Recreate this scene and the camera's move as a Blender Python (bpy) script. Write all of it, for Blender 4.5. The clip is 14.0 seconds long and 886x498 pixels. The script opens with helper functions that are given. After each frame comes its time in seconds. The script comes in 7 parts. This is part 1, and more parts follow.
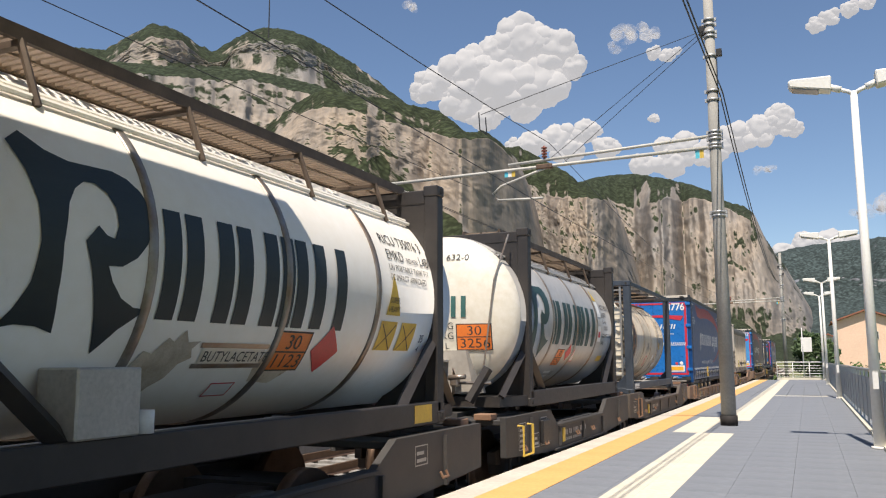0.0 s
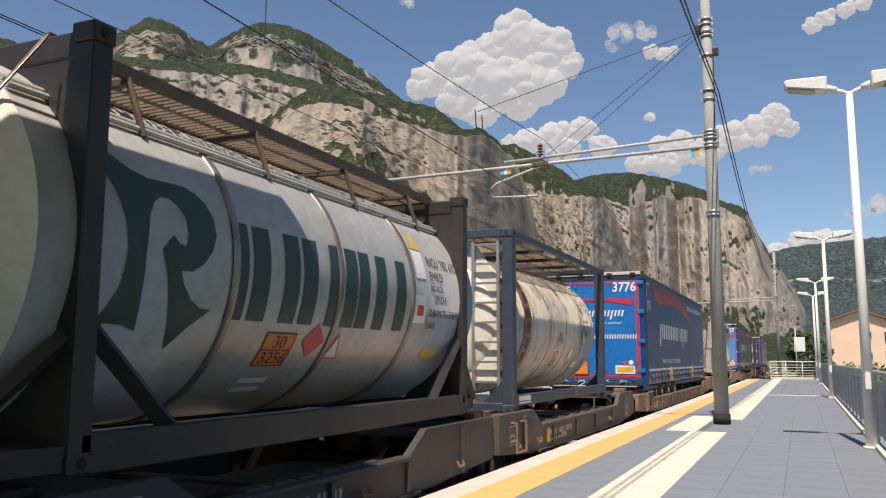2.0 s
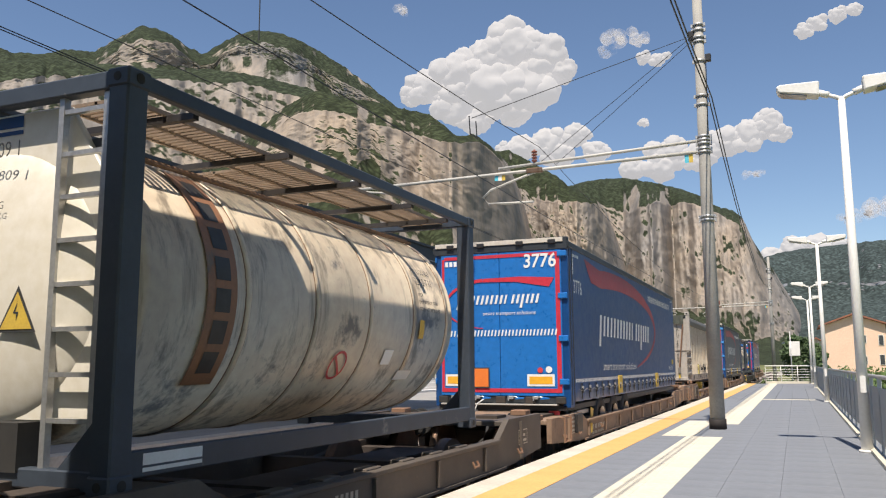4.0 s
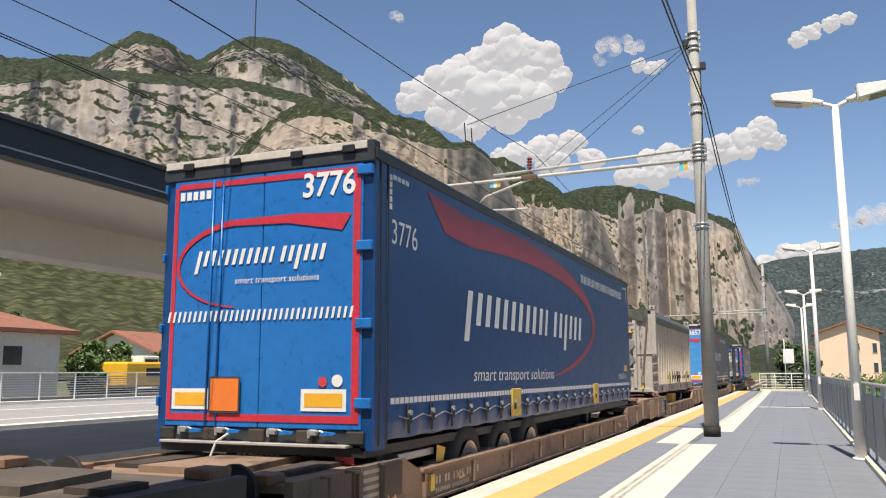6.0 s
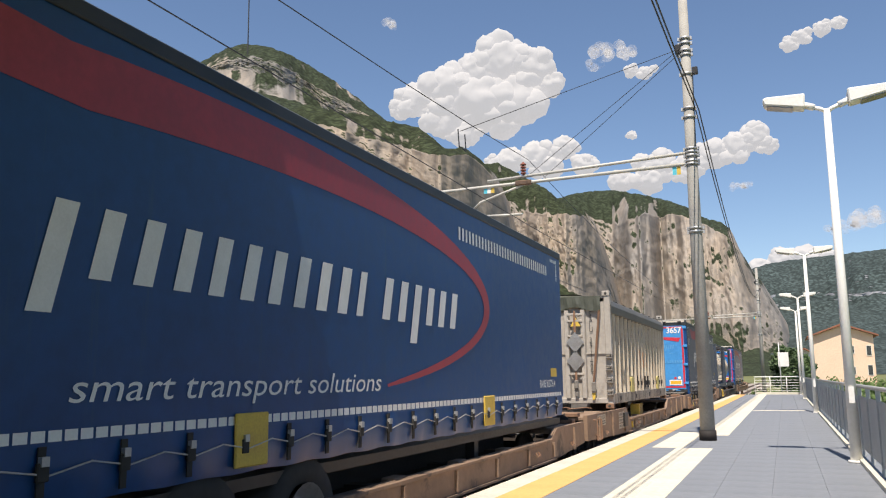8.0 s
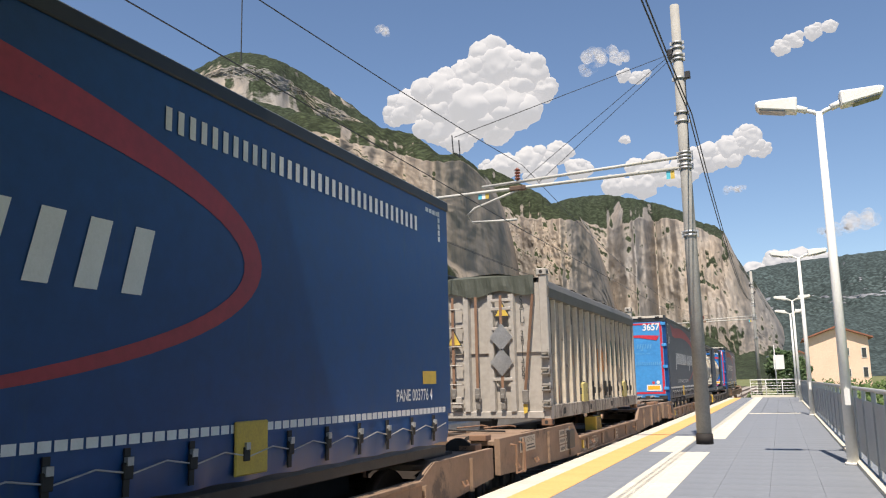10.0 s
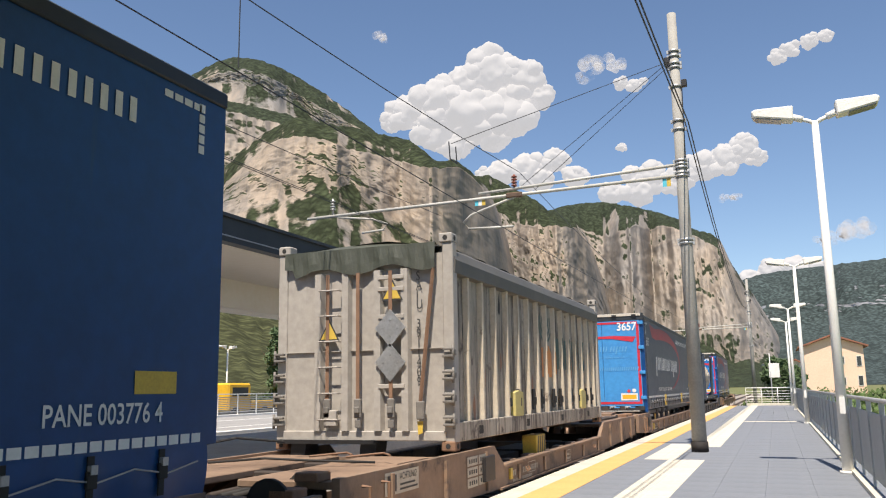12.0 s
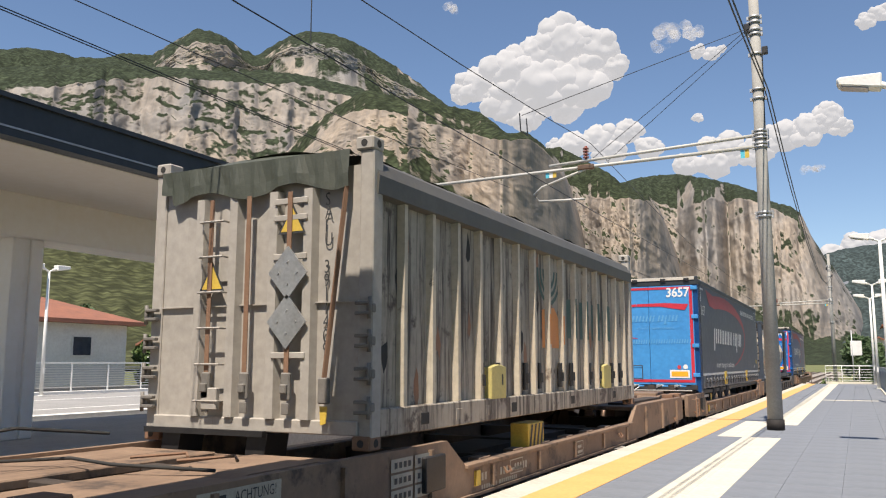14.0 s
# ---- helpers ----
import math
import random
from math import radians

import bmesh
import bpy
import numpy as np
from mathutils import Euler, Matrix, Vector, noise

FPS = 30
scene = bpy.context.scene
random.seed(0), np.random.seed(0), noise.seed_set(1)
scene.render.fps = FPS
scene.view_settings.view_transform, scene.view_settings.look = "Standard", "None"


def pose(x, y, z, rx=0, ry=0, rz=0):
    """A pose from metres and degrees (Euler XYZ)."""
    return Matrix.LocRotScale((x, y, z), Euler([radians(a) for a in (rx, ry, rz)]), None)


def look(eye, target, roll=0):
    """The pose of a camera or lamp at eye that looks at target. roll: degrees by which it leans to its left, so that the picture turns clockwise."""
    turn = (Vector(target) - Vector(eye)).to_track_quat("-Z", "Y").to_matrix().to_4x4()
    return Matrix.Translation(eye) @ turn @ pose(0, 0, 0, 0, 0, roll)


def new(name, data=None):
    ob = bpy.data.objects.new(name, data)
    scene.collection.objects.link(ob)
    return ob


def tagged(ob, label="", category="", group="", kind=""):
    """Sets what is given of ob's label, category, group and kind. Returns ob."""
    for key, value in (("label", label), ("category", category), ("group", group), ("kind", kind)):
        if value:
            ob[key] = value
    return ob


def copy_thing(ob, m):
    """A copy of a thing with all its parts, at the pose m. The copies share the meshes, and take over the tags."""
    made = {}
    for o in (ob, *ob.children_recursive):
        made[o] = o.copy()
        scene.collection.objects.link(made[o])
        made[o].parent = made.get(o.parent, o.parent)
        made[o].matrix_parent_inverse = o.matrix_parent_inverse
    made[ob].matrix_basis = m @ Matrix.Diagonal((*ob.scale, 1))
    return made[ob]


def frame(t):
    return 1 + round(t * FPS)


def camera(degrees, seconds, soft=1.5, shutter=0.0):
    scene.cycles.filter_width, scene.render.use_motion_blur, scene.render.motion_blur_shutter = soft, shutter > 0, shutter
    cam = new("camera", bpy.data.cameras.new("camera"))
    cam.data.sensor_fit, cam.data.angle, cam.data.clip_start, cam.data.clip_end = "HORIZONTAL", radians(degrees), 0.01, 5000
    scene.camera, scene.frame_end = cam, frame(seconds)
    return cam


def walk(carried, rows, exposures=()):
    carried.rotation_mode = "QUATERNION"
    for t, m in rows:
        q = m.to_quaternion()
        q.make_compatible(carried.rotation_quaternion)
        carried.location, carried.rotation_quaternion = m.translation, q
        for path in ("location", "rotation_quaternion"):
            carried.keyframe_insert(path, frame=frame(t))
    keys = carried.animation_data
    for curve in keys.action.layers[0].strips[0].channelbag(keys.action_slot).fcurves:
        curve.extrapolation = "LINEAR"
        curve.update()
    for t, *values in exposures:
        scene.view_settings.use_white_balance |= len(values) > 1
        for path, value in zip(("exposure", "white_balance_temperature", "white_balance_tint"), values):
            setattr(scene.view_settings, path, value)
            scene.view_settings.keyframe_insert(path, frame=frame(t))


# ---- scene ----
EYE = 1.34
cam = camera(56.37, 14.0, soft=1.15)
PATH = [
    (0.0, pose(0, 0, EYE, 97.78, 0.30, 23.64)),
    (0.5, pose(0, 0, EYE, 97.63, 0.13, 23.53)),
    (1.0, pose(0, 0, EYE, 97.45, 0.19, 23.47)),
    (1.5, pose(0, 0, EYE, 97.44, -0.04, 23.38)),
    (2.0, pose(0, 0, EYE, 97.56, -0.14, 23.24)),
    (2.5, pose(0, 0, EYE, 97.68, 0.02, 23.18)),
    (3.0, pose(0, 0, EYE, 97.79, 0.07, 23.08)),
    (3.5, pose(0, 0, EYE, 97.90, 0.14, 23.01)),
    (4.0, pose(0, 0, EYE, 98.02, 0.27, 22.94)),
    (6.5, pose(0, 0, EYE, 98.57, 0.16, 22.46)),
    (7.0, pose(0, 0, EYE, 98.68, 0.36, 22.42)),
    (7.5, pose(0, 0, EYE, 98.79, 0.49, 22.34)),
    (10.0, pose(0, 0, EYE, 99.31, 1.20, 22.00)),
    (10.5, pose(0, 0, EYE, 99.43, 1.28, 21.93)),
    (11.0, pose(0, 0, EYE, 99.55, 1.35, 21.88)),
    (11.5, pose(0, 0, EYE, 99.68, 1.37, 21.80)),
    (12.0, pose(0, 0, EYE, 99.74, 0.91, 21.69)),
    (12.5, pose(0, 0, EYE, 99.39, 0.82, 22.03)),
    (13.0, pose(0, 0, EYE, 98.80, 0.48, 23.78)),
    (13.5, pose(0, 0, EYE, 98.18, 0.01, 24.98)),
    (14.0, pose(0, 0, EYE, 97.88, -0.05, 26.44)),
]
walk(cam, PATH, [(t, e, 6450, 12) for t, e in ((0.0, 0.52), (1.5, 0.52), (2.0, 0.42), (2.5, 0.48), (3.0, 0.52), (4.0, 0.55), (6.5, 0.62), (11.0, 0.7), (13.0, 0.7), (14.0, 0.65))])
# way of the train towards the camera, seconds and metres
TRAVEL = [(0.0, 0.0), (0.5, 2.11), (1.0, 4.2), (1.5, 6.179), (2.0, 8.108), (2.5, 9.936), (3.0, 11.755), (3.5, 13.582), (4.0, 15.366),
          (6.5, 24.26), (7.0, 25.844), (7.5, 27.352), (10.0, 34.008), (10.5, 35.168), (11.0, 36.288), (11.5, 37.319), (12.0, 38.336),
          (12.5, 39.329), (13.0, 40.262), (13.5, 41.073), (14.0, 41.883)]
RAIL = -0.5      # top of the rails, the platform is at 0
TRACK = -4.89    # centre of the near track

# ---- light ----
world = bpy.data.worlds.new("world")
scene.world = world
world.use_nodes = True
SUN_AT = Vector((0.35, -2.9, 5.9)).normalized()
wn = world.node_tree
sky = wn.nodes.new("ShaderNodeTexSky")
sky.sky_type, sky.sun_disc = "NISHITA", False
sky.sun_elevation, sky.sun_rotation = math.asin(SUN_AT.z), math.atan2(SUN_AT.x, SUN_AT.y)
sky.altitude, sky.air_density, sky.dust_density, sky.ozone_density = 500, 1.0, 0.25, 2.2
wn.links.new(sky.outputs[0], wn.nodes["Background"].inputs[0])
wn.nodes["Background"].inputs[1].default_value = 0.084
sun = new("sun", bpy.data.lights.new("sun", "SUN"))
sun.data.energy, sun.data.angle, sun.data.color = 4.9, radians(0.5), (1.0, 0.905, 0.77)
sun.matrix_world = look(SUN_AT * 60, (0, 0, 0))


# ---- materials ----
def mat(name, a, b=None, scale=2.0, rough=0.6, metal=0.0, bump=0.0, bscale=30.0, streak=None, stain=None, vary=0.0, squash=(1, 1, 1), glow=0.0):
    m = bpy.data.materials.new(name)
    m.use_nodes = True
    n, l = m.node_tree.nodes, m.node_tree.links
    bsdf = n["Principled BSDF"]
    co = n.new("ShaderNodeTexCoord").outputs["Object"]
    mp = n.new("ShaderNodeMapping")
    mp.inputs["Scale"].default_value = squash
    l.new(co, mp.inputs[0])

    def noise_at(size, detail=5, source=None, rgh=0.6):
        t = n.new("ShaderNodeTexNoise")
        t.inputs["Scale"].default_value, t.inputs["Detail"].default_value, t.inputs["Roughness"].default_value = size, detail, rgh
        l.new(source or mp.outputs[0], t.inputs["Vector"])
        return t.outputs["Fac"]

    def ramp(fac, lo, hi):
        r = n.new("ShaderNodeMapRange")
        r.inputs["From Min"].default_value, r.inputs["From Max"].default_value = lo, hi
        l.new(fac, r.inputs["Value"])
        return r.outputs[0]

    def mix(fac, c1, c2, blend="MIX"):
        x = n.new("ShaderNodeMix")
        x.data_type, x.blend_type = "RGBA", blend
        for sock, v in ((x.inputs[0], fac), (x.inputs[6], c1), (x.inputs[7], c2)):
            if isinstance(v, bpy.types.NodeSocket):
                l.new(v, sock)
            elif isinstance(v, tuple):
                sock.default_value = (*v, 1)
            else:
                sock.default_value = v
        return x.outputs[2]

    b = b or tuple(c * 0.8 for c in a)
    col = mix(ramp(noise_at(scale), 0.3, 0.7), a, b)
    fine = noise_at(scale * 11, 4)
    col = mix(0.12, col, mix(ramp(fine, 0.3, 0.7), (0.0, 0.0, 0.0), (1.0, 1.0, 1.0)), "OVERLAY")
    if vary:
        info = n.new("ShaderNodeObjectInfo")
        col = mix(ramp(info.outputs["Random"], -0.2, 1.2), col, mix(1.0, col, (1 - vary,) * 3, "MULTIPLY"))
    if streak:
        sm = n.new("ShaderNodeMapping")
        sm.inputs["Scale"].default_value = (6, 6, 0.35)
        l.new(co, sm.inputs[0])
        col = mix(ramp(noise_at(streak[1], 6, sm.outputs[0], 0.7), streak[2], streak[2] + 0.14), col, streak[0])
    if stain:
        col = mix(ramp(noise_at(stain[1], 8, None, 0.7), stain[2], stain[2] + 0.08), col, stain[0])
    l.new(col, bsdf.inputs["Base Color"])
    rr = n.new("ShaderNodeMapRange")
    rr.inputs["To Min"].default_value, rr.inputs["To Max"].default_value = max(rough - 0.12, 0.02), min(rough + 0.12, 1)
    l.new(fine, rr.inputs["Value"])
    l.new(rr.outputs[0], bsdf.inputs["Roughness"])
    bsdf.inputs["Metallic"].default_value = metal
    if bump:
        bp = n.new("ShaderNodeBump")
        bp.inputs["Strength"].default_value, bp.inputs["Distance"].default_value = 0.6, bump
        l.new(noise_at(bscale, 6), bp.inputs["Height"])
        l.new(bp.outputs[0], bsdf.inputs["Normal"])
    if glow:
        l.new(col, bsdf.inputs["Emission Color"])
        bsdf.inputs["Emission Strength"].default_value = glow
    return m


RUST = (0.16, 0.075, 0.035)
M = {
    "paving": mat("paving", (0.2, 0.215, 0.24), (0.165, 0.18, 0.205), 0.7, 0.75, bump=0.002, bscale=60, vary=0.06, stain=((0.16, 0.17, 0.185), 1.3, 0.6)),
    "joint": mat("joint", (0.19, 0.205, 0.23), (0.165, 0.18, 0.2), 4, 0.9),
    "yellow_strip": mat("yellow_strip", (0.74, 0.42, 0.15), (0.66, 0.36, 0.12), 2, 0.7, bump=0.002, bscale=70, vary=0.08),
    "tactile": mat("tactile", (0.66, 0.615, 0.5), (0.57, 0.53, 0.43), 1.5, 0.75, bump=0.002, bscale=50, vary=0.08),
    "edging": mat("edging", (0.6, 0.55, 0.47), (0.48, 0.44, 0.38), 1.5, 0.8, bump=0.003, bscale=40, vary=0.1),
    "concrete": mat("concrete", (0.4, 0.38, 0.35), (0.3, 0.29, 0.27), 1.2, 0.85, bump=0.004, bscale=25, streak=((0.22, 0.2, 0.18), 1.0, 0.6)),
    "mast": mat("mast_concrete", (0.33, 0.32, 0.29), (0.26, 0.25, 0.23), 2.5, 0.85, bump=0.004, bscale=50, streak=((0.33, 0.31, 0.27), 1.5, 0.58)),
    "asphalt": mat("asphalt", (0.3, 0.29, 0.275), (0.24, 0.235, 0.225), 0.8, 0.9, bump=0.004, bscale=90),
    "road_line": mat("road_line", (0.7, 0.69, 0.66), (0.55, 0.54, 0.52), 2, 0.8),
    "black": mat("black_steel", (0.018, 0.018, 0.02), (0.035, 0.033, 0.032), 3, 0.5, 0.3, bump=0.001),
    "rubber_tar": mat("rubber_tar", (0.012, 0.01, 0.01), (0.02, 0.016, 0.014), 5, 0.8),
    "galv": mat("galvanised", (0.46, 0.46, 0.45), (0.36, 0.36, 0.36), 6, 0.5, 0.6, bump=0.001),
    "tube_grey": mat("tube_grey", (0.5, 0.485, 0.44), (0.4, 0.385, 0.35), 4, 0.5),
    "white_paint": mat("white_paint", (0.76, 0.745, 0.7), (0.69, 0.675, 0.63), 2, 0.45),
    "rail_grey": mat("rail_grey", (0.4, 0.42, 0.42), (0.34, 0.36, 0.36), 1.5, 0.6),
    "lens": mat("lamp_lens", (0.22, 0.21, 0.2), (0.16, 0.15, 0.14), 9, 0.2),
    "wire": mat("wire", (0.03, 0.03, 0.032), (0.05, 0.05, 0.05), 8, 0.5, 0.5),
    "rust_insul": mat("insulator", (0.22, 0.06, 0.03), (0.16, 0.04, 0.03), 12, 0.3),
    "cyan": mat("cyan_plate", (0.1, 0.5, 0.62), None, 5, 0.5),
    "yellow": mat("yellow_plate", (0.62, 0.43, 0.06), (0.5, 0.34, 0.06), 5, 0.6, stain=((0.3, 0.24, 0.1), 6, 0.66)),
    "plaster": mat("plaster", (0.66, 0.64, 0.58), (0.58, 0.56, 0.52), 0.8, 0.85, bump=0.002),
    "pink": mat("pink_plaster", (0.8, 0.57, 0.42), (0.74, 0.52, 0.38), 0.5, 0.9),
    "tile_roof": mat("tile_roof", (0.3, 0.12, 0.07), (0.2, 0.09, 0.06), 1.2, 0.85, bump=0.03, bscale=6),
    "soffit": mat("soffit", (0.88, 0.83, 0.74), (0.84, 0.79, 0.7), 0.5, 0.7),
    "fascia": mat("fascia", (0.045, 0.05, 0.055), (0.03, 0.035, 0.04), 1, 0.5, 0.3),
    "glass": mat("window_glass", (0.03, 0.035, 0.04), (0.05, 0.055, 0.06), 3, 0.08),
    "digger": mat("digger_yellow", (0.75, 0.42, 0.02), (0.65, 0.36, 0.02), 2, 0.45),
    "ballast": mat("ballast", (0.34, 0.3, 0.26), (0.2, 0.175, 0.15), 9, 0.95, bump=0.05, bscale=14),
    "sleeper": mat("sleeper", (0.3, 0.29, 0.27), (0.2, 0.19, 0.18), 3, 0.9),
    "rail": mat("rail_steel", (0.2, 0.13, 0.09), (0.14, 0.09, 0.06), 5, 0.5, 0.7),
    "grass": mat("grass", (0.09, 0.12, 0.035), (0.16, 0.15, 0.06), 0.05, 0.95, bump=0.1, bscale=2, stain=((0.22, 0.19, 0.12), 0.02, 0.6)),
    "leaf": mat("leaf", (0.06, 0.11, 0.02), (0.1, 0.16, 0.035), 1.5, 0.7, vary=0.3),
    "dark_leaf": mat("dark_leaf", (0.045, 0.085, 0.028), (0.07, 0.115, 0.035), 1.5, 0.7, vary=0.3),
    "bark": mat("bark", (0.12, 0.085, 0.06), (0.08, 0.06, 0.045), 6, 0.9, bump=0.01),
}


# ---- mesh tools ----
class Shape:
    """A bmesh that collects boxes, tubes, prisms and turned forms."""

    def __init__(self):
        self.bm = bmesh.new()

    def box(self, x0, x1, y0, y1, z0, z1, bevel=0.0):
        bm = self.bm
        v = [bm.verts.new((x, y, z)) for x in (x0, x1) for y in (y0, y1) for z in (z0, z1)]
        fs = [bm.faces.new([v[i] for i in q]) for q in ((0, 1, 3, 2), (4, 6, 7, 5), (0, 4, 5, 1), (2, 3, 7, 6), (0, 2, 6, 4), (1, 5, 7, 3))]
        if bevel:
            bmesh.ops.bevel(bm, geom=list({e for f in fs for e in f.edges}), offset=bevel, segments=1, affect="EDGES")
        return self

    def tube(self, pts, r, seg=8, r2=None, caps=True):
        bm, rings = self.bm, []
        pts = [Vector(p) for p in pts]
        for i, p in enumerate(pts):
            d = (pts[min(i + 1, len(pts) - 1)] - pts[max(i - 1, 0)]).normalized()
            q = d.to_track_quat("Z", "Y")
            k = i / max(len(pts) - 1, 1)
            rad = r if r2 is None else r + (r2 - r) * k
            rings.append([bm.verts.new(p + q @ Vector((rad * math.cos(2 * math.pi * j / seg), rad * math.sin(2 * math.pi * j / seg), 0))) for j in range(seg)])
        for a, b in zip(rings, rings[1:]):
            for j in range(seg):
                f = bm.faces.new((a[j], a[(j + 1) % seg], b[(j + 1) % seg], b[j]))
                f.smooth = seg > 6
        if caps:
            bm.faces.new(rings[0][::-1]), bm.faces.new(rings[-1])
        return self

    def prism(self, profile, axis, a, b, bevel=0.0):
        """Extrudes a 2D outline along an axis: x takes (y, z), y takes (x, z), z takes (x, y)."""
        bm = self.bm
        put = {"x": lambda p, k: (k, p[0], p[1]), "y": lambda p, k: (p[0], k, p[1]), "z": lambda p, k: (p[0], p[1], k)}[axis]
        r0, r1 = [bm.verts.new(put(p, a)) for p in profile], [bm.verts.new(put(p, b)) for p in profile]
        n = len(profile)
        fs = [bm.faces.new(r0), bm.faces.new(r1[::-1])]
        for i in range(n):
            fs.append(bm.faces.new((r0[i], r1[i], r1[(i + 1) % n], r0[(i + 1) % n])))
        if bevel:
            bmesh.ops.bevel(bm, geom=list({e for f in fs for e in f.edges}), offset=bevel, segments=1, affect="EDGES")
        return self

    def turn(self, profile, cx, cz, seg=48, squash=1.0, a0=0.0, a1=2 * math.pi):
        """Turns (radius, y) round the y axis at x = cx, z = cz."""
        bm, rings = self.bm, []
        full = a1 - a0 > 6.28
        n = seg if full else seg + 1
        for r, y in profile:
            rings.append([bm.verts.new((cx + r * math.cos(a0 + (a1 - a0) * j / seg), y, cz + squash * r * math.sin(a0 + (a1 - a0) * j / seg))) for j in range(n)])
        for a, b in zip(rings, rings[1:]):
            for j in range(seg):
                f = bm.faces.new((a[j], a[(j + 1) % n], b[(j + 1) % n], b[j]))
                f.smooth = True
        return self


def part(name, shape, material, parent=None, label=""):
    bm = shape.bm if isinstance(shape, Shape) else shape
    bmesh.ops.recalc_face_normals(bm, faces=bm.faces)
    me = bpy.data.meshes.new(name)
    bm.to_mesh(me)
    bm.free()
    me.materials.append(M[material] if isinstance(material, str) else material)
    ob = new(name, me)
    if parent:
        ob.parent = parent
    return tagged(ob, label)


def thing(name, label, category, at=(0, 0, 0), group="", kind=""):
    ob = new(name)
    ob.location = at
    ob.empty_display_size = 0.2
    return tagged(ob, label, category, group, kind)


def piece(name, mesh, parent, at):
    ob = new(name, mesh)
    ob.parent, ob.location = parent, at
    return ob


def mesh_of(name, shape, material):
    bmesh.ops.recalc_face_normals(shape.bm, faces=shape.bm.faces)
    me = bpy.data.meshes.new(name)
    shape.bm.to_mesh(me)
    shape.bm.free()
    me.materials.append(M[material])
    return me


def letters(text, size, slant=0.0, stretch=1.0, bold=0.0):
    """A flat bmesh of the text, left at 0, baseline at 0, x to the right, y up."""
    cu = bpy.data.curves.new("text", "FONT")
    cu.body, cu.size, cu.shear, cu.resolution_u, cu.offset = text, size, slant, 3, bold * size
    ob = new("text", cu)
    dg = bpy.context.evaluated_depsgraph_get()
    me = bpy.data.meshes.new_from_object(ob.evaluated_get(dg))
    bm = bmesh.new()
    bm.from_mesh(me)
    bpy.data.objects.remove(ob), bpy.data.meshes.remove(me), bpy.data.curves.remove(cu)
    for v in bm.verts:
        v.co.x *= stretch
    return bm


def flat(polys):
    bm = bmesh.new()
    for poly in polys:
        bm.faces.new([bm.verts.new((*p, 0)) for p in poly])
    return bm


def place(bm, fn):
    for v in bm.verts:
        v.co = fn(v.co.x, v.co.y)
    return bm


def wrap(bm, radius, cx, cz, y0, z0, lift=0.006, side=1):
    """Lays a flat bmesh on a lying cylinder: x runs along y from y0, height z0 at y = 0."""
    top = max(v.co.y for v in bm.verts)
    low = min(v.co.y for v in bm.verts)
    k = low
    while k < top:
        bmesh.ops.bisect_plane(bm, geom=bm.verts[:] + bm.edges[:] + bm.faces[:], plane_co=(0, k, 0), plane_no=(0, 1, 0))
        k += 0.06
    a0, r = math.asin((z0 - cz) / radius), radius + lift
    return place(bm, lambda x, y: Vector((cx + r * math.cos(a0 + y / radius), y0 + x, cz + r * math.sin(a0 + y / radius))))


# ---- ground, tracks, platforms ----
g = Shape()
g.box(-4600, 4600, -4600, 4600, -1.6, -1.0)
tagged(part("ground", g, "grass"), "dry grassy valley floor running to the mountains", "ground", kind="structure")
bed = Shape()
bed.prism([(-11.2, -1.0), (-10.9, -0.72), (-3.3, -0.72), (-3.1, -1.0)], "y", -60, 220)
tagged(part("track_bed", bed, "ballast"), "brown ballast bed under two railway tracks", "ballast", kind="structure")
for cx in (TRACK, -8.75):
    for side in (-0.7175, 0.7175):
        r = Shape()
        x = cx + side
        r.prism([(x - 0.07, -0.67), (x + 0.07, -0.67), (x + 0.012, -0.63), (x + 0.012, -0.54), (x + 0.034, -0.53), (x + 0.034, -0.5), (x - 0.034, -0.5), (x - 0.034, -0.53), (x - 0.012, -0.54), (x - 0.012, -0.63)], "y", -60, 220)
        tagged(part("rail", r, "rail"), "brown weathered steel rail on concrete sleepers", "rail", "rails", "structure")
    sl = Shape()
    for k in range(150):
        sl.box(cx - 1.3, cx + 1.3, -15 + k * 0.6, -14.74 + k * 0.6, -0.76, -0.67)
    tagged(part("sleepers", sl, "sleeper"), "concrete sleepers under the rails", "sleepers", kind="stuff")

pf = thing("platform", "station platform with grey paving and tactile strips", "platform", kind="structure")
b = Shape()
b.box(-3.3, 1.25, -40, 62.0, -1.0, -0.03)
part("platform_base", b, "joint", pf)
b = Shape()
b.box(-3.45, -3.28, -40, 62.0, -0.25, -0.03)
part("platform_lip", b, "concrete", pf)


